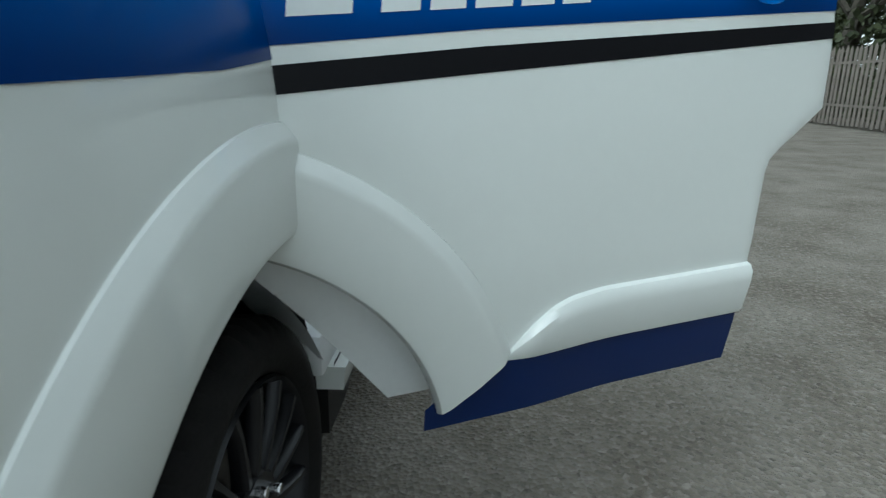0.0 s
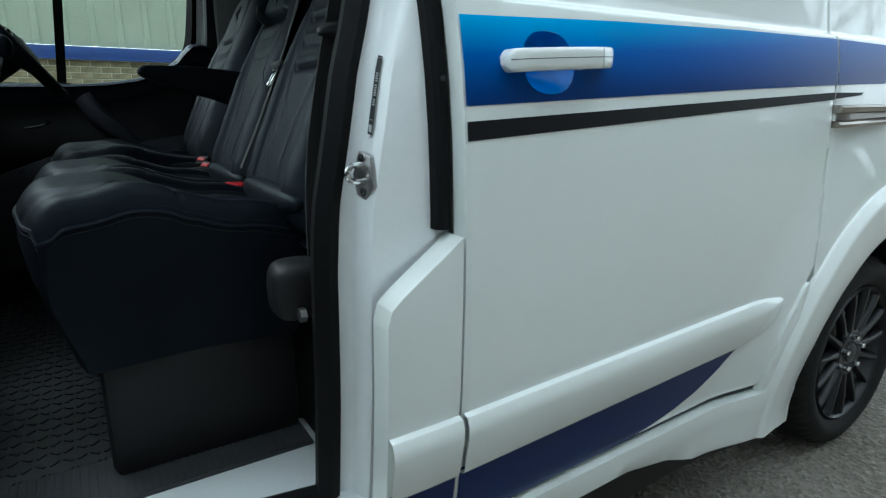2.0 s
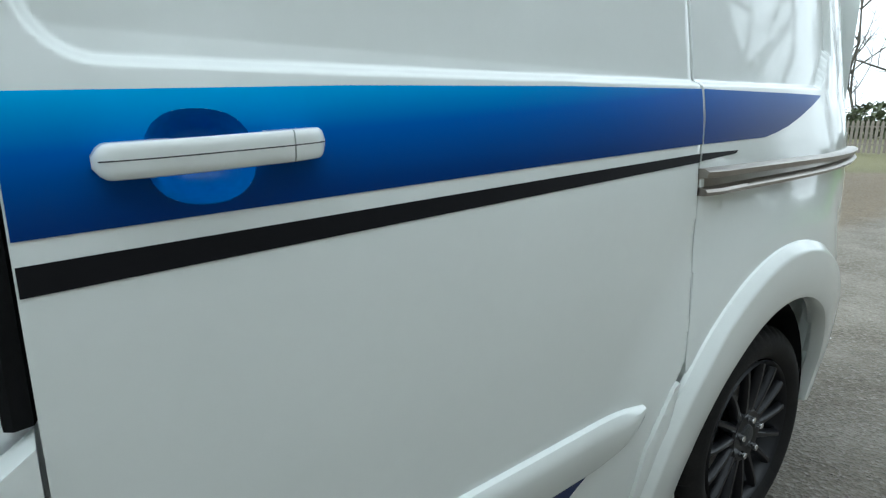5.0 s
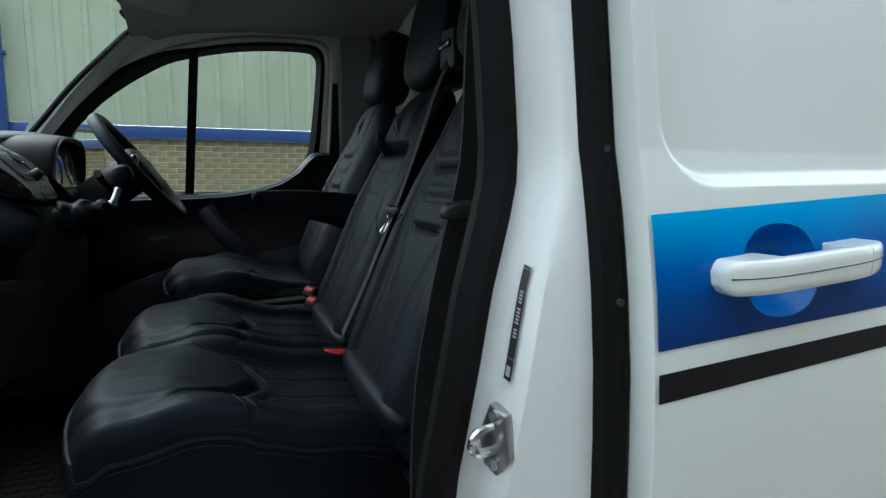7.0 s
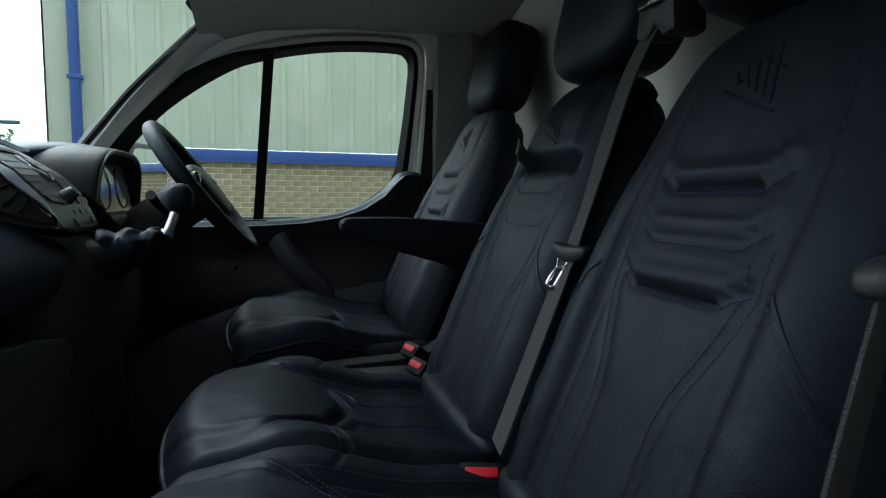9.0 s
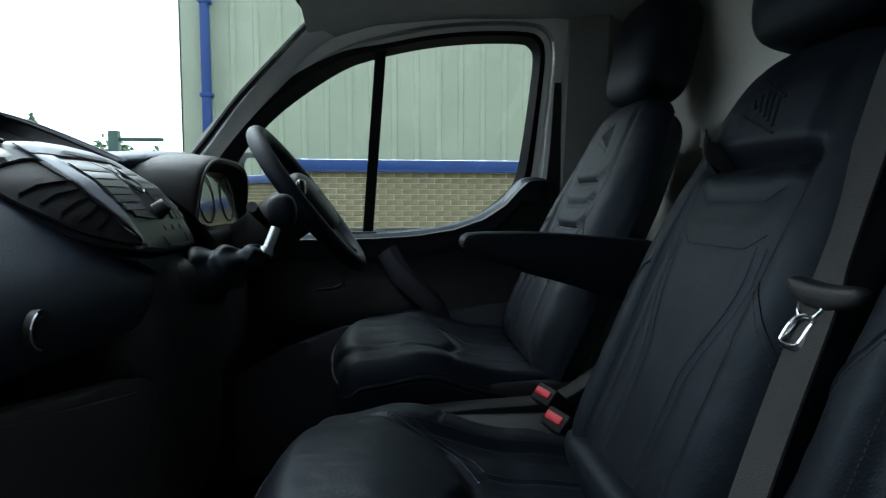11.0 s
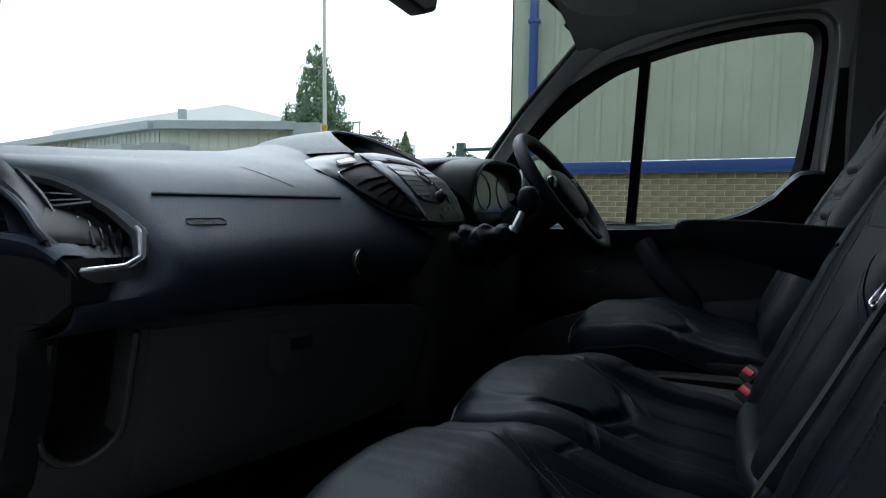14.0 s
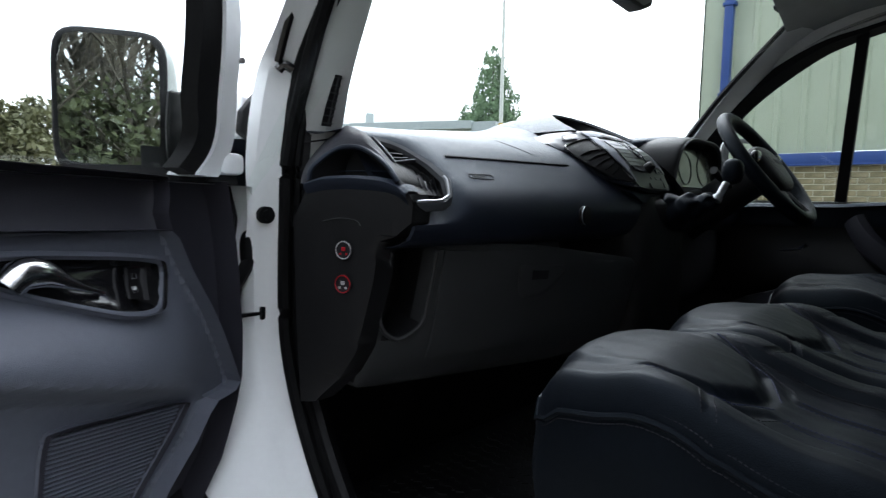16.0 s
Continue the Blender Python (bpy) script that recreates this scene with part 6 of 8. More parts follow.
AP = [dash_at(y, z, 0.0006) for y, z in ((0.533, 1.2655), (0.583, 1.2655), (0.586, 1.2615), (0.583, 1.2575), (0.533, 1.2575), (0.530, 1.2615))]
part("name_plate_rim", tube(AP, 0.0006, 5, True), PLASTIC, dash)
txt = bpy.data.curves.new("lettering", "FONT")
txt.body, txt.size, txt.extrude = "AIRBAG", 0.0095, 0.0004
tob = new("lettering_curve", txt)
bpy.context.view_layer.update()
tme = bpy.data.meshes.new_from_object(tob.evaluated_get(bpy.context.evaluated_depsgraph_get()))
bpy.data.objects.remove(tob)
tl = new("airbag_lettering", tme)
tme.materials.append(GREYPLA)
tl.parent = dash
tl.matrix_basis = Matrix.Translation(dash_at(0.535, 1.2585, 0.0012) - Vector(dash["base"])) @ Matrix.Rotation(radians(76), 4, "Z") @ Matrix.Rotation(radians(50), 4, "X")
# end of the dash: silver-framed vent and the cup shelf
VB = [(0.315, 0.379, 1.324), (0.331, 0.401, 1.319), (0.351, 0.422, 1.309), (0.394, 0.452, 1.280), (0.429, 0.465, 1.252), (0.453, 0.445, 1.221), (0.456, 0.425, 1.210), (0.437, 0.377, 1.207), (0.422, 0.382, 1.223), (0.403, 0.386, 1.244), (0.365, 0.389, 1.280), (0.342, 0.386, 1.301)]
VI = [(0.334, 0.389, 1.311), (0.346, 0.405, 1.306), (0.361, 0.418, 1.297), (0.393, 0.437, 1.275), (0.424, 0.446, 1.249), (0.445, 0.434, 1.223), (0.444, 0.415, 1.216), (0.431, 0.381, 1.214), (0.421, 0.385, 1.226), (0.406, 0.389, 1.242), (0.382, 0.391, 1.265), (0.359, 0.393, 1.288)]


def corners(pts, n=6, r=0.16):
    """A closed outline of straight runs with its corners a little rounded."""
    P = [Vector(p) for p in pts]
    out = []
    for a, b, c in zip(P[-1:] + P[:-1], P, P[1:] + P[:1]):
        p, q = b.lerp(a, r), b.lerp(c, r)
        for k in range(n):
            t = k / (n - 1)
            out.append(p.lerp(b, t).lerp(b.lerp(q, t), t))
    return out


vo, vi = corners(VB), corners(VI)
vc = Vector((0.395, 0.412, 1.262))
part("vent_frame", grid([[p + (p - vc) * 0.03 - VBN * 0.012 for p in vo], [p + VBN * 0.001 for p in vo], [p.lerp(q, 0.18) + VBN * 0.0045 for p, q in zip(vo, vi)], [p.lerp(q, 0.75) + VBN * 0.0035 for p, q in zip(vo, vi)], [q - VBN * 0.003 for q in vi]], closed=True), KEYGREY, dash, "dark satin vent frame")
part("vent_frame_edge", tube([p.lerp(q, 0.55) + VBN * 0.0040 for p, q in list(zip(vo, vi))[24:46]], 0.0030, 8), SATIN, dash, "bright lower edge of the vent frame")
part("vent_well", grid([[q - VBN * 0.003 for q in vi], [vc + (q - vc) * 0.86 - VBN * 0.028 for q in vi], [vc + (q - vc) * 0.05 - VBN * 0.030 for q in vi]], closed=True), PLASTIC, dash)
between = lambda a, b, k: Vector(a).lerp(Vector(b), k)
part("vent_bar", ribbon([between((0.366, 0.393, 1.281), (0.379, 0.428, 1.286), k) - VBN * 0.003 for k in (0, 0.5, 1.0)], [VBN * 0.004] * 3, 0.0016), KEYGREY, dash)
for k in (0.3, 0.65):
    part("vent_bar", ribbon([between((0.340, 0.392, 1.306), (0.366, 0.393, 1.281), k) - VBN * 0.006, between((0.356, 0.412, 1.302), (0.379, 0.428, 1.286), k) - VBN * 0.006], [VBN * 0.003] * 2, 0.0010), GLOSSB, dash)
for i in range(6):
    k = (i + 0.5) / 6.0
    a = between((0.372, 0.396, 1.277), (0.416, 0.442, 1.256), k)
    b = between((0.424, 0.386, 1.222), (0.441, 0.426, 1.219), k)
    part("vent_blade", ribbon([a - VBN * 0.008, (a + b) / 2 - VBN * 0.006, b - VBN * 0.008], [VBN * 0.005 + Vector((0.001, 0.002, 0))] * 3, 0.0011), GLOSSB, dash)
    if i in (1, 2, 3):
        m3 = a.lerp(b, 0.30 + 0.10 * i) + VBN * 0.001
        part("vent_tab", tube([m3 - (b - a) * (0.16 if i == 2 else 0.08), m3 + (b - a) * (0.16 if i == 2 else 0.08)], 0.0022 if i == 2 else 0.0012, 6), GREYPLA, dash)


LIP = [(0.252, 1.240), (0.284, 1.248), (0.320, 1.250), (0.347, 1.250), (0.391, 1.246), (0.416, 1.238), (0.433, 1.226)]
DOME = [(0.256, 1.246), (0.257, 1.266), (0.261, 1.284), (0.272, 1.300), (0.290, 1.306), (0.321, 1.302), (0.357, 1.288), (0.388, 1.272), (0.408, 1.256), (0.415, 1.245)]
on_end = lambda pts, d=0.0: smooth_line([(x, end_y(x, z) + d, z) for x, z in pts], 4)
part("dash_end", sheet(LIP + [(0.438, 1.208), (0.436, 1.180), (0.407, 1.156), (0.381, 1.147), (0.372, 1.08), (0.343, 0.96), (0.318, 0.915), (0.265, 0.86), (0.236, 0.855), (0.228, 1.0), (0.222, 1.178)], lambda x, z: end_y(x), 0.03, 0.04, 0.004), PLASTIC, dash)
# the smooth shoulder between the bin and the vent, up to the pad's front corner
dome3 = on_end([(0.250, 1.236)] + DOME + [(0.433, 1.226)])
outer3 = smooth_line([(0.222, 0.300, 1.240), (0.212, 0.318, 1.275), (0.200, 0.360, 1.315), (0.190, 0.411, 1.350), (0.235, 0.392, 1.350), (0.285, 0.382, 1.337), (0.318, 0.378, 1.323), (0.345, 0.384, 1.299), (0.368, 0.387, 1.277), (0.405, 0.384, 1.242), (0.424, 0.380, 1.221), (0.440, 0.374, 1.205)], 4)
n3 = min(len(dome3), len(outer3))
pick = lambda L: [L[round(i * (len(L) - 1) / (n3 - 1))] for i in range(n3)]
d3, o3 = pick(dome3), pick(outer3)
part("end_shoulder", grid([[p + Vector((-0.004, 0.012, -0.004)) for p in d3], d3, [p.lerp(q, 0.35) + Vector((0.003, -0.004, 0.003)) for p, q in zip(d3, o3)], [p.lerp(q, 0.72) + Vector((0.003, -0.003, 0.003)) for p, q in zip(d3, o3)], o3, [q + Vector((-0.012, 0.012, -0.012)) for q in o3]]), VINYL, dash, "smooth dark shoulder between the bin and the vent")
lipr = [[p + Vector((0, d, e)) for p in on_end(LIP)] for d, e in ((0.03, 0.003), (0.002, 0.005), (-0.006, 0.0), (-0.006, -0.006), (-0.002, -0.013), (0.01, -0.03))]
part("bin_lip", grid(lipr), DASH, dash)
part("bin_rim", tube(on_end(DOME), 0.0045, 8), DASH, dash)
part("bin_wall", grid([on_end(DOME), [p + Vector((0.0, 0.085, -0.010)) for p in on_end(DOME)]]), PLASTIC, dash)
part("bin_back", sheet(DOME, lambda x, z: end_y(x) + 0.075, 0.03), PLASTIC, dash)
part("bin_floor", grid([on_end(LIP), [p + Vector((0.0, 0.09, -0.002)) for p in on_end(LIP)]]), PLASTIC, dash)
part("bin_seam", tube(on_end([(0.262, 1.264), (0.31, 1.265), (0.362, 1.264)], 0.052), 0.0014, 5), DASH, dash)
part("end_crease", tube(on_end([(0.285, 1.178), (0.315, 1.184), (0.345, 1.181), (0.352, 1.172)], -0.001), 0.0010, 5), GREYPLA, dash)
# lower grey panel, side pocket and glovebox lid
def low_x(y, z):
    """The face of the lower panel, which runs back towards the middle of the cab and tucks under at its foot."""
    return 0.372 + 0.30 * (y - 0.36) + 0.20 * (z - 1.145) - 3.5 * max(0.0, 0.97 - z) ** 2


def low_panel(outline, d=0.0, step=0.02, rim=0.0, soft=0.0):
    bm = sheet(outline, lambda y, z: -(low_x(y, z) + d), step, rim, soft)
    bmesh.ops.transform(bm, matrix=Matrix(((0, -1, 0, 0), (1, 0, 0, 0), (0, 0, 1, 0), (0, 0, 0, 1))), verts=bm.verts)
    return bm


SLOT = [(0.378, 1.128), (0.376, 1.06), (0.375, 1.012), (0.388, 0.985), (0.410, 0.970), (0.432, 0.974), (0.452, 0.990), (0.460, 1.01), (0.462, 1.06), (0.464, 1.128)]
sl = [(p.x, p.z) for p in smooth_line([(a, 0, b) for a, b in SLOT], 3)]
part("lower_panel", low_panel([(0.344, 1.147), (0.362, 1.150), (0.376, 1.148)] + sl + [(0.47, 1.146), (0.70, 1.132), (0.94, 1.10), (0.97, 1.08), (0.96, 0.90), (0.80, 0.872), (0.55, 0.868), (0.42, 0.868), (0.378, 0.872), (0.362, 0.888), (0.356, 0.95), (0.350, 1.05)], 0.0, 0.02, 0.03, 0.004), GREYPLA, dash, "grey plastic lower dash panel with a door-side pocket")
part("pocket_rim", tube([Vector((low_x(a, b) + 0.002, a, b)) for a, b in sl], 0.0045, 8), GREYPLA, dash)
part("pocket_wall", grid([[Vector((low_x(a, b), a, b)) for a, b in sl], [Vector((low_x(a, b) - 0.09, a + 0.01, b + 0.02)) for a, b in sl]]), PLASTIC, dash)
part("pocket_back", boxed(0.27, 0.28, 0.33, 0.52, 0.92, 1.16, 0), PLASTIC, dash)
part("panel_side", grid([[Vector((low_x(y, z), y, z)), Vector((low_x(y, z) - 0.13, y + 0.02, z))] for y, z in ((0.344, 1.147), (0.350, 1.05), (0.356, 0.95), (0.362, 0.888))]), GREYPLA, dash)
part("under_panel", grid([[(low_x(y, 0.872), y, 0.872), (low_x(y, 0.872) - 0.08, y, 0.85), (0.10, y, 0.82)] for y in np.linspace(0.372, 1.0, 8)]), PLASTIC, dash)
part("glovebox_lid", low_panel([(0.480, 0.925), (0.478, 1.128), (0.70, 1.122), (0.925, 1.088), (0.94, 0.925)], 0.006, 0.03, 0.008, 0.002), GREYPLA, dash)
part("glovebox_catch", low_panel([(0.640, 1.096), (0.745, 1.092), (0.75, 1.080), (0.715, 1.036), (0.66, 1.030), (0.645, 1.045)], 0.013, 0.02, 0.008, 0.003), GREYPLA, dash)
part("catch_slot", low_panel([(0.668, 1.085), (0.705, 1.084), (0.705, 1.066), (0.668, 1.066)], 0.0145, 0.02, 0.003), PLASTIC, dash)
so = dash_at(0.80, 1.192)
part("socket", join(disc(0.80, 1.192, so.x - 0.02, so.x + 0.004, 0.020, 24, "x"), disc(0.80, 1.192, so.x + 0.002, so.x + 0.006, 0.014, 20, "x")), PLASTIC, dash)
part("socket_ring", tube([(so.x + 0.005, 0.80 + 0.0195 * math.cos(a), 1.192 + 0.0195 * math.sin(a)) for a in np.linspace(2.0, 4.4, 14)], 0.0011, 5), SATIN, dash)
# round notices stuck on the dash end
for cx, cz, mark, rim in ((0.326, 1.131, RED, PRINT), (0.325, 1.074, PRINT, RED)):
    put = Matrix.Translation((cx, end_y(cx) - 0.004, cz)) @ Matrix.Rotation(radians(-69), 4, "Z") @ Matrix.Scale(0.74, 4)
    pieces = [("notice", disc(0.0, 0.0, 0.0, 0.002, 0.022, 28, "x"), LABELB, "small round notice with a red device"),
              ("notice_rim", tube([(0.003, 0.0195 * math.cos(a), 0.0195 * math.sin(a)) for a in np.linspace(0, 2 * math.pi, 25)[:-1]], 0.0013, 5, True), rim, ""),
              ("notice_mark", join(boxed(0.002, 0.0034, -0.005, 0.005, -0.002, 0.007, 0.001), boxed(0.002, 0.0034, -0.011, -0.005, -0.011, -0.006, 0.001), boxed(0.002, 0.0034, 0.005, 0.011, -0.011, -0.006, 0.001)), mark, "")]
    for name, bm, material, label in pieces:
        bmesh.ops.transform(bm, matrix=put, verts=bm.verts)
        part(name, bm, material, dash, label)

# centre stack: a bulging console face laid out in y and z
def stack_x(y, z):
    return interp(z, [1.24, 1.256, 1.30, 1.337, 1.36, 1.39, 1.43], [0.525, 0.522, 0.500, 0.468, 0.432, 0.385, 0.30]) - 0.7 * max(0.0, 0.97 - y) - 0.35 * max(0.0, y - 1.155)


def facing(outline, d, step=0.012, rim=0.0, soft=0.0):
    """A panel with an outline in y and z that stands d proud of the stack's face, along its slope."""
    bm = sheet(outline, lambda y, z: -(stack_x(y, z) + d * 0.75), step, rim, soft)
    bmesh.ops.transform(bm, matrix=Matrix(((0, -1, 0, 0), (1, 0, 0, 0), (0, 0, 1, d * 0.65), (0, 0, 0, 1))), verts=bm.verts)
    return bm


def stack_at(y, z, d=0.0):
    return Vector((stack_x(y, z) + 0.75 * d, y, z + 0.65 * d))


BODY = [(0.856, 1.350), (0.893, 1.370), (0.942, 1.386), (1.0, 1.392), (1.06, 1.393), (1.12, 1.389), (1.172, 1.376), (1.182, 1.354), (1.188, 1.326), (1.192, 1.297), (1.196, 1.266), (1.186, 1.252), (1.12, 1.246), (1.05, 1.246), (0.986, 1.253), (0.937, 1.263), (0.912, 1.277), (0.881, 1.305), (0.864, 1.330)]
part("stack_body", facing(BODY, 0.0, 0.010, 0.06, 0.004), STACKGREY, dash, "dark blue-grey centre stack")
VENT = [(0.872, 1.336), (0.890, 1.347), (0.944, 1.363), (0.950, 1.349), (0.952, 1.317), (0.961, 1.288), (0.976, 1.262), (0.938, 1.270), (0.914, 1.283), (0.884, 1.309)]
# flat black patch, proud of the face, in place of the vent's shaded depth
part("vent_well", facing(VENT, 0.0025, 0.010), PLASTIC, dash)
part("vent_frame", tube([stack_at(p.x, p.z, 0.003) for p in smooth_line([(a, 0, b) for a, b in VENT], 4, True)], 0.0028, 6, True), GLOSSB, dash)
for k in (0.2, 0.36, 0.52, 0.68, 0.84):
    ya, za = 0.872 + (0.938 - 0.872) * k, 1.334 - 0.064 * k
    part("vent_blade", ribbon([stack_at(ya + 0.006, za, 0.0028), stack_at(ya + 0.030 - 0.012 * k, za + 0.010, 0.0034), stack_at(0.944 + 0.010 * k, 1.350 - 0.060 * k, 0.0030)], [Vector((0.0016, -0.0006, 0.0014))] * 3, 0.0006), GLOSSB, dash)
part("vent_tab", boxed(0.435, 0.446, 0.914, 0.922, 1.312, 1.322, 0.002), SATIN, dash)
KEYP = [(0.978, 1.366), (1.045, 1.369), (1.123, 1.367), (1.146, 1.352), (1.160, 1.325), (1.166, 1.292), (1.178, 1.262), (1.165, 1.252), (1.119, 1.249), (1.051, 1.249), (0.988, 1.256), (0.982, 1.277), (0.974, 1.311), (0.974, 1.340)]
part("stack_face", facing(KEYP, 0.003, 0.012, 0.004), KEYFACE, dash, "gloss black key panel")
part("stack_trim", facing([(0.956, 1.370), (0.955, 1.347), (0.956, 1.324), (0.963, 1.299), (0.978, 1.272), (0.984, 1.262), (0.987, 1.272), (0.976, 1.304), (0.972, 1.326), (0.973, 1.347), (0.980, 1.370)], 0.004, 0.010, 0.003, 0.001), SATINDIM, dash, "satin silver stack surround")
part("stack_trim", facing([(0.956, 1.372), (0.955, 1.383), (1.0, 1.389), (1.06, 1.390), (1.12, 1.386), (1.168, 1.373), (1.178, 1.352), (1.184, 1.326), (1.188, 1.297), (1.170, 1.297), (1.164, 1.326), (1.150, 1.352), (1.125, 1.371), (1.045, 1.373)], 0.004, 0.010, 0.003, 0.001), SATINDIM, dash, "satin silver stack surround")
part("stack_chrome", facing([(1.170, 1.296), (1.188, 1.296), (1.192, 1.268), (1.184, 1.257), (1.177, 1.263)], 0.0048, 0.010, 0.003, 0.001), CHROME, dash)
part("disc_slot", facing([(1.005, 1.376), (1.03, 1.380), (1.12, 1.376), (1.135, 1.371), (1.05, 1.374)], 0.0055, 0.015), PLASTIC, dash)
for i in range(6):
    z = 1.360 - 0.0100 * i
    for a, b in ((0.981 - 0.002 * i + 0.0006 * i * i, 1.058 - 0.0035 * i), (1.100 - 0.001 * i, 1.142 + 0.003 * i)):
        part("radio_key", facing([(a, z), (b, z + 0.001), (b - 0.001, z - 0.0075), (a - 0.001, z - 0.0082)], 0.0062, 0.03, 0.003, 0.0008), KEYGREY, dash)
part("navigation_ring", tube([stack_at(1.078 + 0.016 * math.cos(a), 1.338 + 0.012 * math.sin(a), 0.0052) for a in np.linspace(0, 2 * math.pi, 25)[:-1]], 0.0016, 6, True), KEYGREY, dash)
part("navigation_key", facing([(1.070, 1.333), (1.070, 1.343), (1.086, 1.343), (1.086, 1.333)], 0.007, 0.02, 0.003, 0.001), KEYGREY, dash)
part("navigation_arrow", facing([(1.050, 1.366), (1.060, 1.366), (1.078, 1.353), (1.096, 1.366), (1.104, 1.366), (1.080, 1.350)], 0.006, 0.02, 0.002), KEYGREY, dash)
kn = stack_at(1.077, 1.301, 0.012)
part("volume_knob", tube([kn - Vector((0.75, 0, 0.65)) * 0.012, kn - Vector((0.75, 0, 0.65)) * 0.002, kn + Vector((0.75, 0, 0.65)) * 0.006, kn + Vector((0.75, 0, 0.65)) * 0.008], 0.0115, 20, taper=lambda k: 1.15 - 0.45 * k), PLASTIC, dash)
part("heater_key", facing([(0.994, 1.302), (1.048, 1.296), (1.050, 1.289), (0.998, 1.294)], 0.0062, 0.03, 0.003, 0.001), KEYGREY, dash)
for y in (1.112, 1.128, 1.144):
    part("heater_key", facing([(y, 1.298), (y + 0.012, 1.298), (y + 0.013, 1.288), (y + 0.001, 1.288)], 0.0062, 0.03, 0.003, 0.001), KEYGREY, dash)
for y in (1.068, 1.096, 1.124):
    part("heater_key", facing([(y, 1.279), (y + 0.018, 1.278), (y + 0.018, 1.272), (y, 1.273)], 0.0055, 0.03, 0.002, 0.001), KEYGREY, dash)
part("lower_flap", tube([stack_at(a, b, 0.004) for a, b in ((1.048, 1.266), (1.055, 1.2535), (1.10, 1.252), (1.128, 1.2535), (1.13, 1.267))], 0.0011, 5), KEYGREY, dash)
hz = stack_at(0.913, 1.3635, 0.004)
part("hazard_switch", facing([(0.893, 1.357), (0.896, 1.364), (0.930, 1.373), (0.934, 1.369), (0.930, 1.364)], 0.006, 0.02, 0.004, 0.0015), GLOSSB, dash)
part("stack_chin", facing([(0.95, 1.252), (1.0, 1.245), (1.19, 1.245), (1.19, 1.235), (1.10, 1.215), (1.02, 1.225)], -0.006, 0.02, 0.03), DASH, dash)
# hooded pod on top of the dash
RIM = smooth_line([(0.376, 0.950, 1.384), (0.334, 0.972, 1.402), (0.273, 1.015, 1.430), (0.244, 1.050, 1.443), (0.230, 1.10, 1.450), (0.234, 1.150, 1.449), (0.261, 1.182, 1.440), (0.313, 1.190, 1.419), (0.368, 1.182, 1.396), (0.408, 1.174, 1.378)], 4)
mid_r = Vector((0.31, 1.075, 1.40))
hoodr = [RIM, [p + Vector((-0.012, (p.y - 1.075) * 0.06, 0.005)) for p in RIM], [Vector((0.10 + (p.x - 0.3) * 0.5, 1.075 + (p.y - 1.075) * 1.25, 1.378 + (p.z - 1.378) * 0.85)) for p in RIM], [Vector((-0.03, 1.075 + (p.y - 1.075) * 1.5, 1.362 + (p.z - 1.378) * 0.25)) for p in RIM]]
part("display_hood", grid([smooth_line([r[i] for r in hoodr], 4) for i in range(len(RIM))]), DASH, dash)
part("display_lip", tube(RIM, 0.0035, 6), GREYPLA, dash)
part("display_well", grid([RIM, [mid_r + (p - mid_r) * 0.92 + Vector((-0.03, 0, -0.012)) for p in RIM], [mid_r + (p - mid_r) * 0.55 + Vector((-0.05, 0, -0.03)) for p in RIM], [mid_r + (p - mid_r) * 0.03 + Vector((-0.02, 0, -0.03)) for p in RIM]]), PLASTIC, dash)
part("display_floor", grid([[RIM[0] + Vector((0.004, 0, -0.004)), RIM[-1] + Vector((0.004, 0, -0.004))], [Vector((0.20, 0.98, 1.365)), Vector((0.20, 1.19, 1.365))]]), PLASTIC, dash)
# instrument binnacle: an upper deck, a hooded cowl under it and the screen inside
deck = []
for y in np.linspace(1.21, 1.80, 16):
    k = sstep(1.21, 1.36, y)
    xe = interp(y, [1.21, 1.30, 1.40, 1.55, 1.66, 1.80], [0.30, 0.385, 0.450, 0.470, 0.440, 0.30])
    zt = interp(y, [1.21, 1.30, 1.40, 1.60, 1.80], [1.378, 1.398, 1.412, 1.408, 1.37])
    deck.append([(-0.02, y, zt - 0.05), (0.12, y, zt - 0.010), (xe - 0.12, y, zt + 0.004), (xe - 0.03, y, zt + 0.003), (xe - 0.006, y, zt - 0.002), (xe, y, zt - 0.010), (xe - 0.004, y, zt - 0.022), (xe - 0.03, y, zt - 0.030), (xe - 0.10, y, zt - 0.034)])
part("binnacle_deck", grid([smooth_line(r, 3) for r in deck]), DASH, dash, "charcoal deck over the instruments")
bn = []
for u in np.linspace(0, 1, 29):
    a = math.pi * u
    ca, sa = -math.cos(a), math.sin(a)
    e = (abs(ca) ** 3.6 + abs(sa) ** 3.6) ** (-1 / 3.6)
    bn.append((1.452 + 0.160 * ca * e, 1.272 + 0.122 * sa * e))
hood = []
for y, z in bn:
    o = Vector((0, (y - 1.465) * 0.10, (z - 1.27) * 0.10))
    hood.append([Vector((0.495 - 0.30 * (1.40 - z) * 0.4, y, z)), Vector((0.500 - 0.12 * (1.40 - z), y, z)) + o * 0.5, Vector((0.488 - 0.12 * (1.40 - z), y, z)) + o, Vector((0.42, y, z)) + o * 1.3, Vector((0.30, y, z - 0.01)) + o * 1.5])
part("binnacle_hood", grid([smooth_line(r, 3) for r in hood]), PLASTIC, dash, "grained black instrument cowl")
part("binnacle_lip", tube([h[1] for h in hood], 0.0035, 6), GREYPLA, dash)
part("binnacle_well", grid([[h[0] for h in hood], [Vector((0.425, 1.452 + (y - 1.452) * 0.93, 1.272 + (z - 1.272) * 0.93)) for y, z in bn]]), PLASTIC, dash)
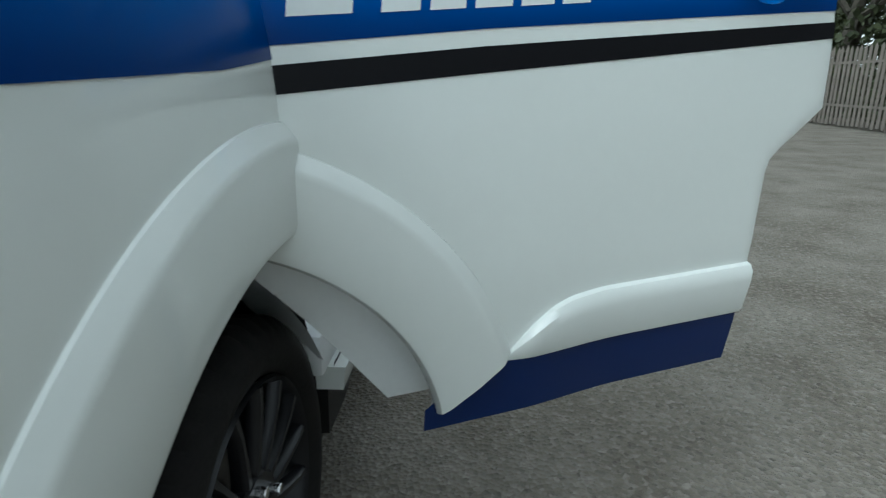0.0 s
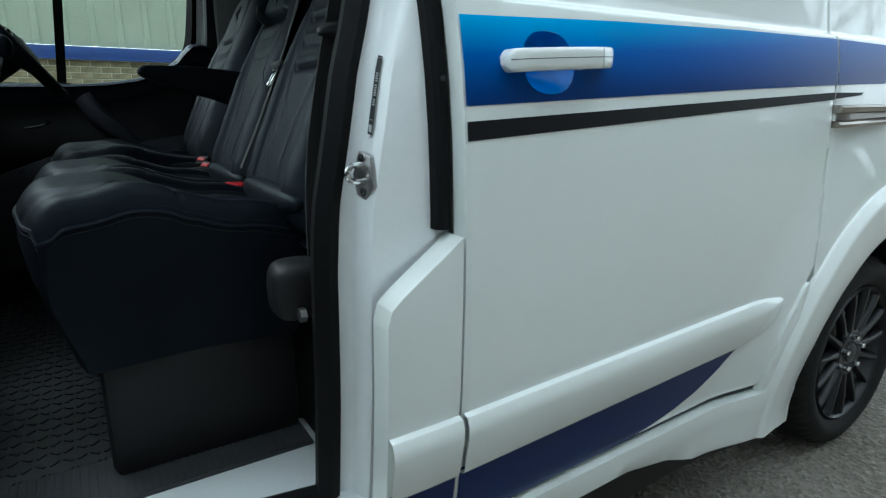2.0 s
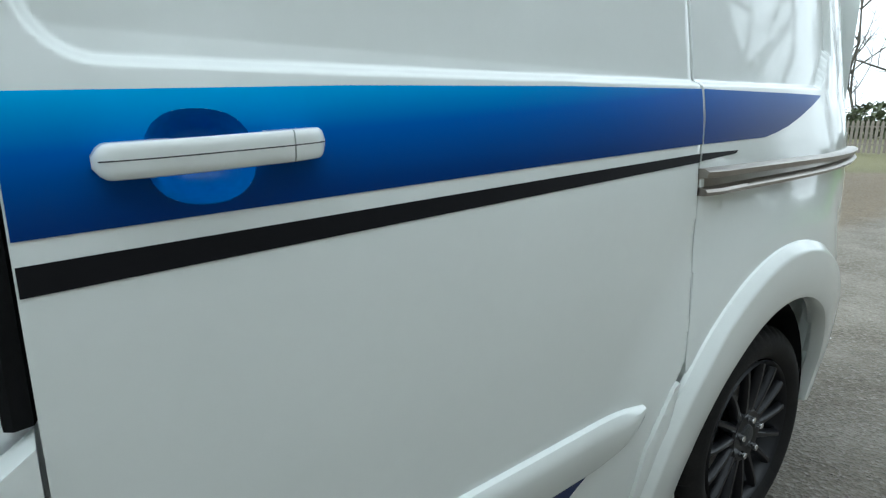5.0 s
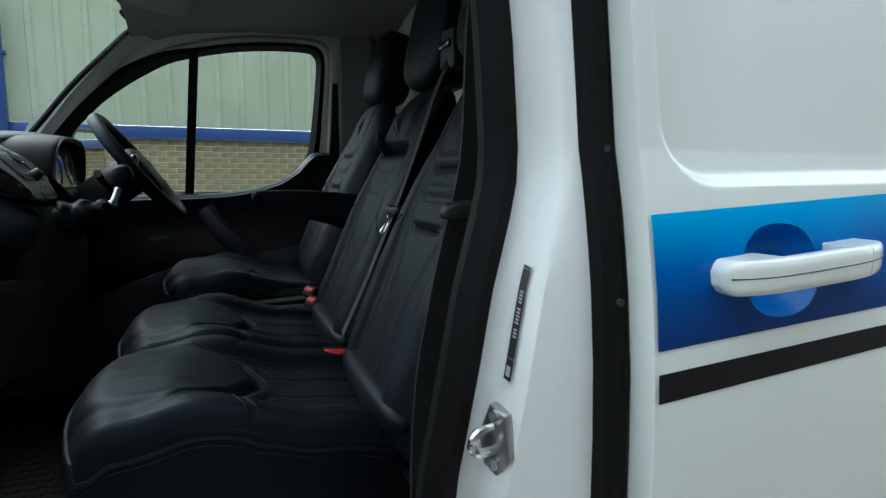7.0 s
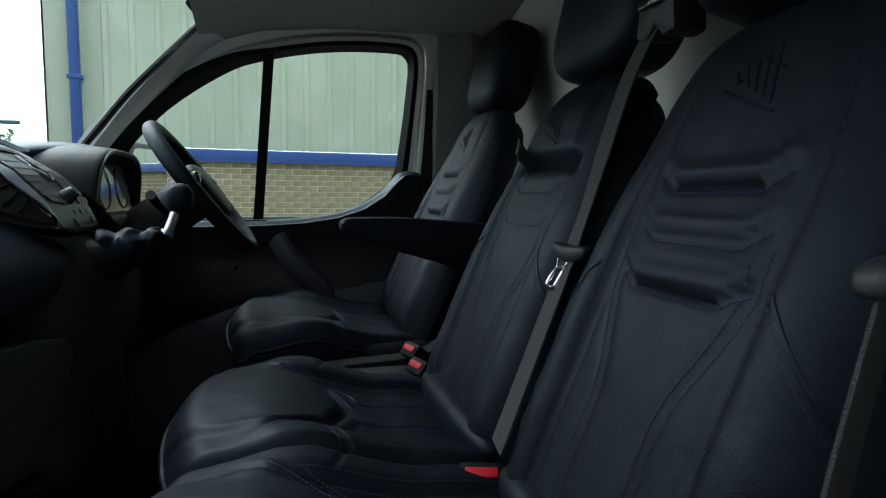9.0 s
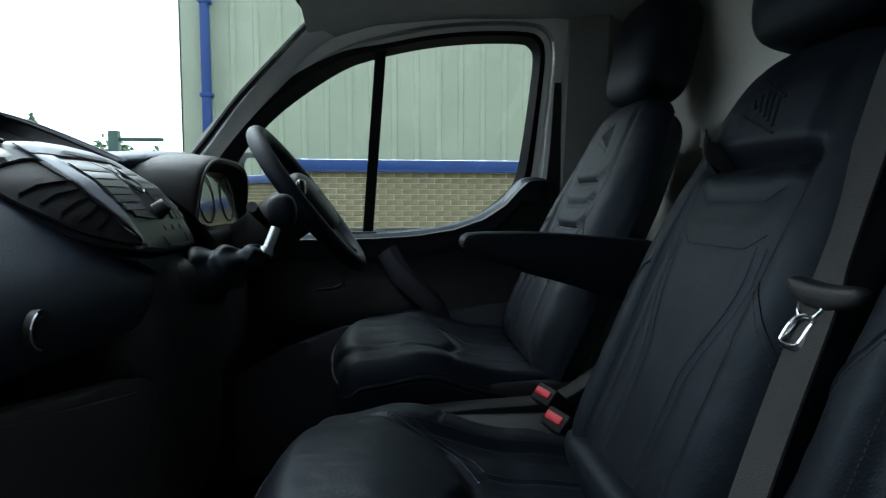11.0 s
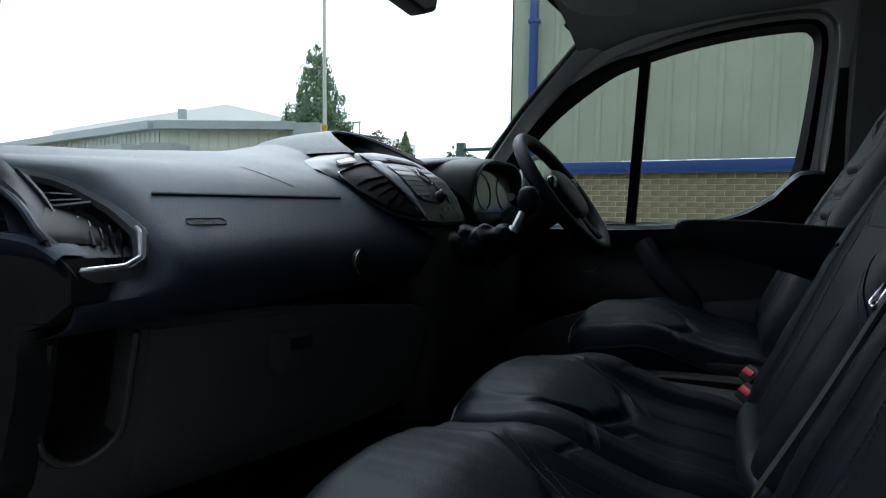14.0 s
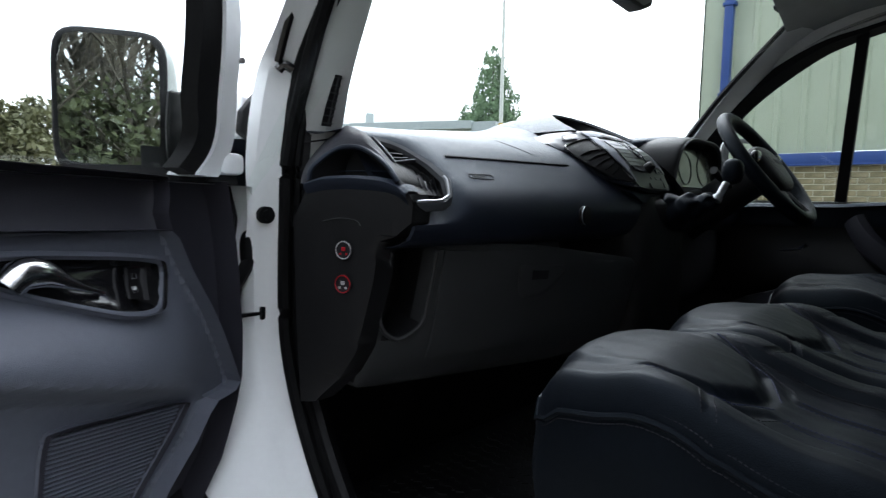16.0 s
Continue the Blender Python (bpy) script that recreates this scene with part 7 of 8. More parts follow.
part("instrument_screen", grid([[(x, y, z) for y in (1.312, 1.40, 1.50, 1.592)] for x, z in ((0.462, 1.378), (0.470, 1.33), (0.478, 1.262))]), SCREEN, dash, "instrument screen with a greenish reflection in its colour")
for y in (1.385, 1.525):
    part("dial_ring", tube([(0.472 - 0.006 * math.sin(q), y + 0.046 * math.cos(q), 1.322 + 0.046 * math.sin(q)) for q in np.linspace(0, 2 * math.pi, 25)[:-1]], 0.0012, 5, True), GREYPLA, dash)
part("binnacle_chin", pillow(0.455, 1.465, 1.225, 0.06, 0.165, 0.045, 4, 10), PLASTIC, dash)
part("stack_flank", grid([smooth_line([(0.545, 1.20, 1.25), (0.50, 1.21, 1.30), (0.43, 1.215, 1.345), (0.36, 1.22, 1.372)], 4), smooth_line([(0.50, 1.30, 1.21), (0.46, 1.315, 1.27), (0.40, 1.32, 1.34), (0.34, 1.30, 1.385)], 4)]), PLASTIC, dash)
part("knee_panel", pillow(0.36, 1.47, 1.08, 0.12, 0.30, 0.16, 4, 10), PLASTIC, dash)
part("console_tower", pillow(0.42, 1.12, 1.04, 0.13, 0.14, 0.22, 4, 10), PLASTIC, dash)

# ---- steering wheel ----
sw = thing("steering_wheel", "black leather steering wheel with a padded hub", "steering wheel", at=(0.66, 1.45, 1.335))
C, AX = Vector((0.660, 1.455, 1.322)), Vector((0.80, 0, 0.60)).normalized()
UP = Vector((-0.60, 0, 0.80)).normalized()
RT = AX.cross(UP).normalized()
part("rim", tube([C + (UP * math.cos(a) + RT * math.sin(a)) * 0.168 for a in np.linspace(0, 2 * math.pi, 49)[:-1]], 0.0178, 14, True), LEATHER, sw)
m = Matrix((( *AX, ), ( *RT, ), ( *UP, ))).transposed().to_4x4()
m.translation = C
part("hub_pad", pillow(0.0, 0.0, -0.01, 0.030, 0.078, 0.072, 3, 10, m=m), PLASTIC, sw)
part("hub_badge", pillow(0.030, 0.0, 0.0, 0.003, 0.026, 0.012, 2, 6, m=m), GREYPLA, sw)
for a in (80, 280, 160, 200):
    d = UP * math.cos(radians(a)) + RT * math.sin(radians(a))
    part("spoke", tube([C + d * 0.06 - AX * 0.008, C + d * 0.12 - AX * 0.006, C + d * 0.164], 0.019, 8, flat=0.6), GREYPLA if a in (160, 200) else PLASTIC, sw)
for a in (80, 280):
    d = UP * math.cos(radians(a)) + RT * math.sin(radians(a))
    part("thumb_keys", pillow(*(C + d * 0.098 + AX * 0.012), 0.010, 0.022, 0.018, 3, 6), GLOSSB, sw)
part("column", tube([C - AX * 0.02, C - AX * 0.12, C - AX * 0.30], 0.055, 12), PLASTIC, sw)
part("stalk", tube(smooth_line([C - AX * 0.09 - RT * 0.05, C - AX * 0.08 - RT * 0.12 + UP * 0.02, C - AX * 0.07 - RT * 0.17 + UP * 0.035], 5), 0.008, 8, taper=lambda k: 0.8 + 0.5 * k), PLASTIC, sw)
part("stalk", tube(smooth_line([C - AX * 0.09 + RT * 0.05, C - AX * 0.08 + RT * 0.12 + UP * 0.02, C - AX * 0.07 + RT * 0.17 + UP * 0.035], 5), 0.008, 8, taper=lambda k: 0.8 + 0.5 * k), PLASTIC, sw)

# ---- gear lever ----
gear = thing("gear_lever", "dash-mounted gear lever with a leather boot", "gear lever", at=(0.55, 1.19, 1.20))
part("knob", pillow(0.650, 1.215, 1.300, 0.024, 0.022, 0.031, 2.4, 8), LEATHER, gear)
part("collar", tube([(0.641, 1.200, 1.272), (0.635, 1.187, 1.250), (0.631, 1.180, 1.238)], 0.0088, 12), SATIN, gear, "polished gear lever collar")
part("collar_ring", tube([(0.631, 1.179, 1.239), (0.628, 1.174, 1.230)], 0.0125, 12), SATIN, gear)
bt = []
for k in np.linspace(0, 1, 34):
    c = Vector((0.627, 1.173, 1.232)).lerp(Vector((0.50, 1.13, 1.185)), k)
    r = 0.015 + 0.055 * k ** 0.8 + 0.006 * math.sin(k * 22)
    bt.append([c + Vector((-0.35, 0, 0.94)) * (r * 0.8 * math.cos(a)) + Vector((0, 1, 0)) * (r * math.sin(a)) + Vector((0.004 * math.sin(5 * a + k * 8), 0, 0)) for a in np.linspace(0, 2 * math.pi, 37)[:-1]])
part("boot", grid(bt, closed=True), LEATHER, gear, "creased black leather boot", sharp=3.0)
part("surround", pillow(0.50, 1.13, 1.19, 0.05, 0.085, 0.045, 3, 8), PLASTIC, gear)

# ---- seats ----
def tilt_back(x0, z0, deg):
    return Matrix.Translation((x0, 0, z0)) @ Matrix.Rotation(radians(deg), 4, "Y") @ Matrix.Translation((-x0, 0, -z0))


def pad_edge(a):
    """How far back the thigh panel reaches, across the cushion."""
    return 0.53 - 0.20 * max(0.0, a - 0.08) - 0.55 * max(0.0, a - 0.42)


def seat_top(y0, y1, xf, xb, zt):
    """The cushion's upholstered top: a padded thigh panel, raised wings and a channelled middle strip.
    Takes u from front to back and v across, gives a place."""
    cy, hy, L = (y0 + y1) / 2, (y1 - y0) / 2, xb - xf

    def at(u, v):
        a = abs(v)
        x = xf + L * u
        roll = 0.036 * (max(0.0, 0.10 - u) / 0.10) ** 2.2 + 0.006 * max(0.0, 0.30 - u) / 0.30
        z = zt - 0.009 - roll - 0.050 * sstep(0.25, 0.72, u) - 0.015 * sstep(0.7, 1.0, u)
        z += 0.020 * sstep(0.50, 0.76, a) * sstep(0.10, 0.42, u) * (1 - 0.35 * sstep(0.75, 1.0, u))
        z -= 0.034 * max(0.0, (a - 0.88) / 0.12) ** 2
        # a stuffed thigh panel, whose rear edge runs from the wings to a point behind its middle
        g1, g2 = pad_edge(a), pad_edge(a) + 0.075
        side_in = 0.70 - 0.12 * sstep(0.15, 0.0, u)
        inside = sstep(g1 + 0.012, g1 - 0.030, u) * sstep(side_in, side_in - 0.10, a)
        z += 0.009 * inside + 0.006 * math.cos(min(1.0, a / 0.6) * math.pi / 2) * sstep(0.55, 0.25, u)
        on = sstep(0.82, 0.68, a)
        z -= 0.0035 * math.exp(-((u - g1 - 0.012) / 0.018) ** 2) * on
        z += 0.0022 * math.exp(-((u - g1 - 0.045) / 0.022) ** 2) * on * sstep(0.10, 0.22, a)
        z -= 0.0032 * math.exp(-((u - g2) / 0.016) ** 2) * on * sstep(0.20, 0.28, a)
        z -= 0.0040 * math.exp(-((a - 0.23) / 0.022) ** 2) * sstep(0.54, 0.62, u)
        z -= 0.0065 * math.exp(-((a - 0.60 - 0.05 * u) / 0.024) ** 2) * sstep(0.36, 0.48, u)
        # a short seam across each wing
        z -= 0.0030 * math.exp(-((u - 0.46 - 0.10 * (a - 0.8)) / 0.013) ** 2) * sstep(0.66, 0.72, a)
        wr = noise.noise(Vector((x * 16, (cy + hy * v) * 26, 3.1))) + 0.6 * noise.noise(Vector((x * 44, (cy + hy * v) * 60, 1.7)))
        z += 0.0010 * wr + 0.0014 * wr * math.exp(-((u - g1 - 0.06) / 0.05) ** 2) * on
        bow = 0.034 * (1 - a ** 2.2) * (1 - u)
        return Vector((x - bow, cy + hy * v, z))

    return at


def seat_cushion(parent, y0, y1, xf, xb, zt, zb):
    at = seat_top(y0, y1, xf, xb, zt)
    us = np.concatenate((np.linspace(0, 0.14, 8), np.linspace(0.155, 0.75, 62), np.linspace(0.80, 1, 6)))
    vs = np.concatenate((np.linspace(-1, -0.84, 6), np.linspace(-0.81, 0.81, 64), np.linspace(0.84, 1, 6)))
    bm = grid([[at(u, v) for v in vs] for u in us])
    edge = [at(0, v) for v in vs] + [at(u, 1) for u in us[1:]] + [at(1, v) for v in vs[::-1][1:]] + [at(u, -1) for u in us[::-1][1:-1]]
    c = Vector(((xf + xb) / 2, (y0 + y1) / 2, 0))
    rows = [edge]
    for k, (d, inset) in enumerate(((0.012, -0.003), (0.05, -0.006), (0.10, 0.0), (1.0, 0.045))):
        row = []
        for p in edge:
            r = Vector((p.x - c.x, p.y - c.y, 0))
            f = 1 - inset / max(0.05, r.length)
            q = c + r * f
            q.z = p.z - d if d < 0.5 else zb
            row.append(q)
        rows.append(row)
    grid(rows, bm, closed=True)
    bmesh.ops.remove_doubles(bm, verts=bm.verts, dist=1e-5)
    bmesh.ops.recalc_face_normals(bm, faces=bm.faces)
    ob = part("cushion", bm, LEATHER, parent, "black leather seat cushion", sharp=1.2)
    front = [at(0, v) + Vector((-0.003, 0, -0.010)) for v in np.linspace(-0.97, 0.97, 24)]
    near = [at(u, -1) + Vector((0, -0.003, -0.010)) for u in np.linspace(0.98, 0.03, 24)]
    far_ = [at(u, 1) + Vector((0, 0.003, -0.010)) for u in np.linspace(0.03, 0.98, 24)]
    part("piping", tube(near + front + far_, 0.0042, 6), LEATHER, parent)
    dashes(parent, [p + Vector((-0.001, -0.001, -0.009)) for p in near + front], DARKSTITCH, 0.0008)
    dashes(parent, [p + Vector((0.004, 0.004, 0.010)) for p in near + front], DARKSTITCH, 0.0010)
    up = Vector((0, 0, 0.0003))
    for sgn in (-1, 1):
        line1 = [at(pad_edge(a) + 0.040, sgn * a) + up for a in np.linspace(0.10, 0.70, 24)]
        line2 = [at(pad_edge(a) + 0.100, sgn * a) + up for a in np.linspace(0.28, 0.68, 18)]
        dashes(parent, line1, STITCH, 0.0008)
        dashes(parent, line2, DARKSTITCH, 0.0007)
        for d in (-0.018, 0.018):
            dashes(parent, [at(0.46 + 0.10 * (a - 0.8) + d, sgn * a) + up for a in np.linspace(0.72, 0.95, 10)], DARKSTITCH, 0.0007)
        for a, m4 in ((0.175, STITCH), (0.27, STITCH), (0.56, DARKSTITCH), (0.66, DARKSTITCH)):
            dashes(parent, [at(u, sgn * (a + (0.05 * u if a > 0.5 else 0))) + up for u in np.linspace(0.60 if a < 0.5 else 0.36, 0.97, 20)], m4, 0.0008)
    return ob


def dashes(parent, pts, material, r, gap=0.0028, name="stitching"):
    """A line of stitches along points."""
    L = [0.0]
    for a, b in zip(pts, pts[1:]):
        L.append(L[-1] + (b - a).length)
    bm = bmesh.new()
    t = 0.0
    cols = [[p[i] for p in pts] for i in range(3)]
    while t + gap < L[-1]:
        tube([Vector([np.interp(q, L, c) for c in cols]) for q in (t, t + gap * 1.25)], r, 4, bm=bm)
        t += gap * 2
    return part(name, bm, material, parent)


def seat_back(parent, y0, y1, xq, zq, z0, z1, lean, bars=3, fold=False, rolled=True):
    """A stuffed backrest: bolsters, a channelled centre with pressed bars, a rounded top. xq, zq: a place on its front."""
    cy, hy, hz = (y0 + y1) / 2, (y1 - y0) / 2, z1 - z0
    tn = math.tan(radians(lean))
    nrm = Vector((-math.cos(radians(lean)), 0, math.sin(radians(lean))))

    def half(w):
        return hy * (1 - 0.20 * sstep(0.58, 1.0, w) - 0.03 * sstep(0.25, 0.0, w))

    def bar_w(k, a):
        return 0.665 - 0.085 * k + 0.22 * max(0.0, a - 0.30)

    def at(w, v):
        a = abs(v)
        z = z0 + hz * w - 0.045 * a ** 3 * sstep(0.8, 1.0, w)
        d = 0.050 * (max(0.0, 1 - a ** 3.6)) ** 0.55 * (max(0.0, 1 - abs(2 * w - 1) ** 12)) ** 0.5
        d += 0.017 * sstep(0.46, 0.66, a) * sstep(1.0, 0.74, a) * sstep(0.85, 0.45, w) * sstep(-0.05, 0.15, w)
        d -= 0.006 * math.exp(-((a - 0.50 - 0.05 * w) / 0.035) ** 2) * sstep(0.05, 0.12, w) * sstep(0.97, 0.90, w)
        d -= 0.004 * math.exp(-((a - 0.24 - 0.20 * sstep(0.30, 0.52, w)) / 0.030) ** 2) * sstep(0.08, 0.14, w) * sstep(0.58, 0.50, w)
        for k in range(bars):
            if a < 0.46:
                e = w - bar_w(k, a)
                d += (-0.0065 * math.exp(-(e / 0.009) ** 2) + 0.0045 * math.exp(-((e - 0.020) / 0.014) ** 2)) * sstep(0.47, 0.42, a) * (1.0 if not fold else 0.35)
        if fold:
            d -= 0.016 * math.exp(-((w - 0.735) / 0.016) ** 2) * sstep(0.62, 0.50, a)
            d += 0.010 * sstep(0.74, 0.765, w) * sstep(0.62, 0.50, a) * sstep(0.95, 0.85, w)
        yy = cy + half(w) * v
        wr = noise.noise(Vector((yy * 24, 7.7, z * 18))) + 0.6 * noise.noise(Vector((yy * 60, 2.2, z * 46)))
        d += 0.0010 * wr + 0.0016 * wr * sstep(0.55, 0.75, a) * sstep(0.6, 0.3, w)
        return Vector((xq + (z - zq) * tn, yy, z)) + nrm * (d - 0.050)

    ws = np.linspace(0, 1, 76)
    vs = np.concatenate((np.linspace(-1, -0.84, 6), np.linspace(-0.81, 0.81, 43), np.linspace(0.84, 1, 6)))
    frontg = [[at(w, v) for v in vs] for w in ws]
    bm = grid(frontg)
    backg = []
    for w, row in zip(ws, frontg):
        backg.append([Vector((xq + (p.z - zq) * tn, p.y, p.z)) + nrm * (-0.050 - 0.060 * (max(0.0, 1 - abs(v) ** 6)) ** 0.5 * (max(0.0, 1 - abs(2 * w - 1) ** 10)) ** 0.5) for p, v in zip(row, vs)])
    grid(backg, bm)
    bmesh.ops.remove_doubles(bm, verts=bm.verts, dist=4e-4)
    bmesh.ops.recalc_face_normals(bm, faces=bm.faces)
    ob = part("backrest", bm, LEATHER, parent, "black leather backrest", sharp=1.2)
    up = nrm * 0.0002
    for sgn in (-1, 1):
        dashes(parent, [at(w, sgn * (0.275 + 0.20 * sstep(0.30, 0.52, w))) + up for w in np.linspace(0.10, 0.58, 30)], STITCH, 0.0006)
        dashes(parent, [at(w, sgn * (0.205 + 0.20 * sstep(0.30, 0.52, w))) + up for w in np.linspace(0.10, 0.58, 30)], DARKSTITCH, 0.0006)
        dashes(parent, [at(w, sgn * (0.545 + 0.05 * w)) + up for w in np.linspace(0.10, 0.95, 40)], DARKSTITCH, 0.0006)
        dashes(parent, [at(0.50 - 0.12 * q, sgn * (0.60 + 0.30 * q)) + up for q in np.linspace(0, 1, 14)], DARKSTITCH, 0.0006)
        part("piping", tube([at(0.515 - 0.12 * q, sgn * (0.60 + 0.30 * q)) - nrm * 0.0012 for q in np.linspace(0, 1, 14)], 0.0028, 5), LEATHER, parent)
    for k in range(bars):
        dashes(parent, [at(bar_w(k, abs(v)) - 0.012, v) + up for v in np.linspace(-0.43, 0.43, 24)], STITCH, 0.0006)
    # embossed device below the headrest: plain raised strokes
    for k in range(5):
        q = -0.13 + 0.065 * k
        part("embossing", tube([at(0.79 + 0.012 * k, q - 0.03) , at(0.835, q), at(0.885 - 0.008 * k, q + 0.035)], 0.0017, 6), LEATHER, parent)
    part("embossing", tube([at(0.775 + 0.05 * q, -0.20 + 0.42 * q) for q in np.linspace(0, 1, 6)], 0.0015, 6), LEATHER, parent)
    part("embossing", tube([at(0.845 + 0.05 * q, -0.18 + 0.36 * q) for q in np.linspace(0, 1, 6)], 0.0015, 6), LEATHER, parent)
    # the stuffed roll where back and cushion meet
    if rolled:
        part("lumbar_roll", pillow(xq + (z0 + 0.040 - zq) * tn + 0.022, cy, z0 + 0.036, 0.036, hy * 0.90, 0.030, 2.6, 12), LEATHER, parent)
    return at


def head(parent, yc, xc, zc, hw, hz, lean):
    def deform(x, y, z):
        return x + 0.12 * (1 - y * y) * (x < 0) * 0.5, y * (1 - 0.10 * max(0.0, z) ** 2), z
    part("headrest", pillow(xc, yc, zc, 0.062, hw, hz, 4.2, 16, deform, tilt_back(xc, zc, lean)), LEATHER, parent, "black leather headrest")
    for d in (-0.06, 0.06):
        part("headrest_post", tube([(xc - 0.01, yc + d, zc - hz * 0.8), (xc - 0.03, yc + d, zc - hz - 0.05)], 0.006, 8), PLASTIC, parent)


bench = thing("passenger_bench", "black leather double passenger bench with blue stitching", "seat", at=(0.9, 0.65, 0.5))
dseat = thing("driver_seat", "black leather driver's seat with a fold-down armrest", "seat", at=(0.95, 1.47, 0.5))
# double bench: one base, two cushions, two backs
part("base", boxed(0.76, 1.10, 0.37, 1.02, 0.50, 0.80, 0.02), PLASTIC, bench)
seat_cushion(bench, 0.325, 0.668, 0.715, 1.13, 1.030, 0.72)
seat_cushion(bench, 0.672, 1.040, 0.722, 1.13, 1.030, 0.74)
seat_back(bench, 0.262, 0.648, 1.178, 1.22, 0.945, 1.515, 23)
mid_at = seat_back(bench, 0.655, 1.030, 1.178, 1.22, 0.945, 1.515, 23, bars=2, fold=True)
head(bench, 0.455, 1.345, 1.625, 0.140, 0.130, 12)
head(bench, 0.835, 1.360, 1.625, 0.128, 0.130, 12)
part("base", boxed(0.80, 1.15, 1.26, 1.70, 0.50, 0.86, 0.02), PLASTIC, dseat)
seat_cushion(dseat, 1.245, 1.700, 0.745, 1.20, 1.040, 0.86)
seat_back(dseat, 1.245, 1.690, 1.205, 1.235, 0.985, 1.555, 24, rolled=False)
head(dseat, 1.47, 1.405, 1.645, 0.120, 0.115, 12)
ARM = [(p.x, p.z) for p in smooth_line([(0.952, 0, 1.250), (0.960, 0, 1.262), (0.985, 0, 1.266), (1.09, 0, 1.266), (1.20, 0, 1.258), (1.30, 0, 1.248), (1.33, 0, 1.20), (1.30, 0, 1.15), (1.22, 0, 1.150), (1.154, 0, 1.172), (1.051, 0, 1.201), (0.985, 0, 1.226), (0.958, 0, 1.238)], 3, True)]
part("armrest", prism(ARM, "y", 1.165, 1.228, 0.007), LEATHER, dseat, "fold-down armrest")
part("armrest_seam", tube([(0.966, y, 1.236 + 0.02 * math.sin((y - 1.165) / 0.063 * math.pi)) for y in np.linspace(1.170, 1.223, 8)], 0.0016, 5), DARKSTITCH, dseat)
part("side_valance", pillow(1.02, 1.262, 0.93, 0.24, 0.020, 0.055, 4, 8), PLASTIC, dseat)
bpy.context.view_layer.update()
# centre tunnel with the handbrake side and buckles
tun = thing("seat_console", "black plastic console between the seats", "console", at=(1.0, 1.12, 0.5))
part("box", pillow(1.00, 1.125, 0.90, 0.26, 0.065, 0.06, 4, 8), PLASTIC, tun)
part("upstand", prism([(p.x, p.z) for p in smooth_line([(0.78, 0, 0.945), (0.95, 0, 0.965), (1.08, 0, 0.972), (1.14, 0, 0.985), (1.20, 0, 1.025), (1.235, 0, 1.035), (1.26, 0, 1.02), (1.27, 0, 0.93), (0.80, 0, 0.90)], 3, True)], "y", 1.165, 1.215, 0.006), RUBBER, tun, "shaped plastic side of the driver's seat")


def buckle(x, y, z, lean, yaw=0.0):
    b = thing("belt_buckle", "black seat belt buckle with a red release button", "seat belt buckle", "belt buckles", at=(x, y, z))
    m2 = Matrix.Translation((x, y, z)) @ Matrix.Rotation(radians(yaw), 4, "Z") @ Matrix.Rotation(radians(lean), 4, "Y")
    part("housing", box(bmesh.new(), -0.017, 0.015, -0.027, 0.027, -0.085, 0.0, 0.005, m=m2), RUBBER, b)
    part("button", box(bmesh.new(), -0.006, 0.007, -0.020, 0.020, -0.004, 0.003, 0.002, m=m2), RED, b)


buckle(1.066, 0.632, 0.982, -42, 74)
buckle(1.086, 1.140, 1.000, -50, 18)
buckle(1.080, 1.052, 0.991, -50, 18)
# belts
pb = thing("seat_belt", "black webbing seat belt over the outer passenger seat", "seat belt", at=(1.18, 0.24, 1.3))
pl_ = smooth_line([(1.181, 0.233, 1.62), (1.173, 0.236, 1.465), (1.168, 0.238, 1.33), (1.148, 0.240, 1.24), (1.130, 0.243, 1.15), (1.114, 0.243, 1.05), (1.106, 0.235, 0.90), (1.111, 0.22, 0.72)], 5)
part("webbing", ribbon(pl_, [Vector((0.020, 0.008, 0))] * len(pl_), 0.0012), WEB, pb)
pu = smooth_line([(1.181, 0.233, 1.62), (1.195, 0.225, 1.74), (1.205, 0.215, 1.80)], 5)
part("upper_webbing", ribbon(pu, [Vector((0.020, 0.008, 0))] * len(pu), 0.0012), WEB, pb)
part("tongue_housing", pillow(1.156, 0.234, 1.272, 0.030, 0.014, 0.011, 3, 8, lambda x, y, z: (x, y, z - 0.5 * (x < 0) * x * x)), PLASTIC, pb)
part("anchor_cover", pillow(1.21, 0.205, 1.80, 0.03, 0.02, 0.04, 3, 8), PLASTIC, pb)
cb = thing("seat_belt", "black webbing seat belt across the middle seat", "seat belt", at=(1.2, 0.65, 1.3))
def before(z, y, d):
    return Vector((1.178 + (z - 1.22) * math.tan(radians(23)) - d, y, z))


line = smooth_line([before(1.545, 0.672, 0.005), before(1.47, 0.694, 0.000), before(1.36, 0.687, -0.006), before(1.27, 0.674, -0.006), before(1.235, 0.664, -0.004), before(1.12, 0.645, 0.002), before(1.02, 0.615, 0.015)], 6)
part("webbing", ribbon(line, [Vector((0.004, 0.024, 0))] * len(line), 0.0012), WEB, cb)
gd = prism([(0.620, 1.515), (0.628, 1.585), (0.690, 1.592), (0.700, 1.520), (0.675, 1.512), (0.66, 1.53), (0.645, 1.512)], "x", 0.0, 0.05, 0.006)
bmesh.ops.transform(gd, matrix=Matrix.Translation((1.295, 0, 0)), verts=gd.verts)
part("guide", gd, PLASTIC, cb, "black belt guide between the headrests")
part("guide_slot", boxed(1.288, 1.297, 0.634, 0.686, 1.552, 1.566, 0.003), GLOSSB, cb)
th = Vector((1.190, 0.660, 1.240))
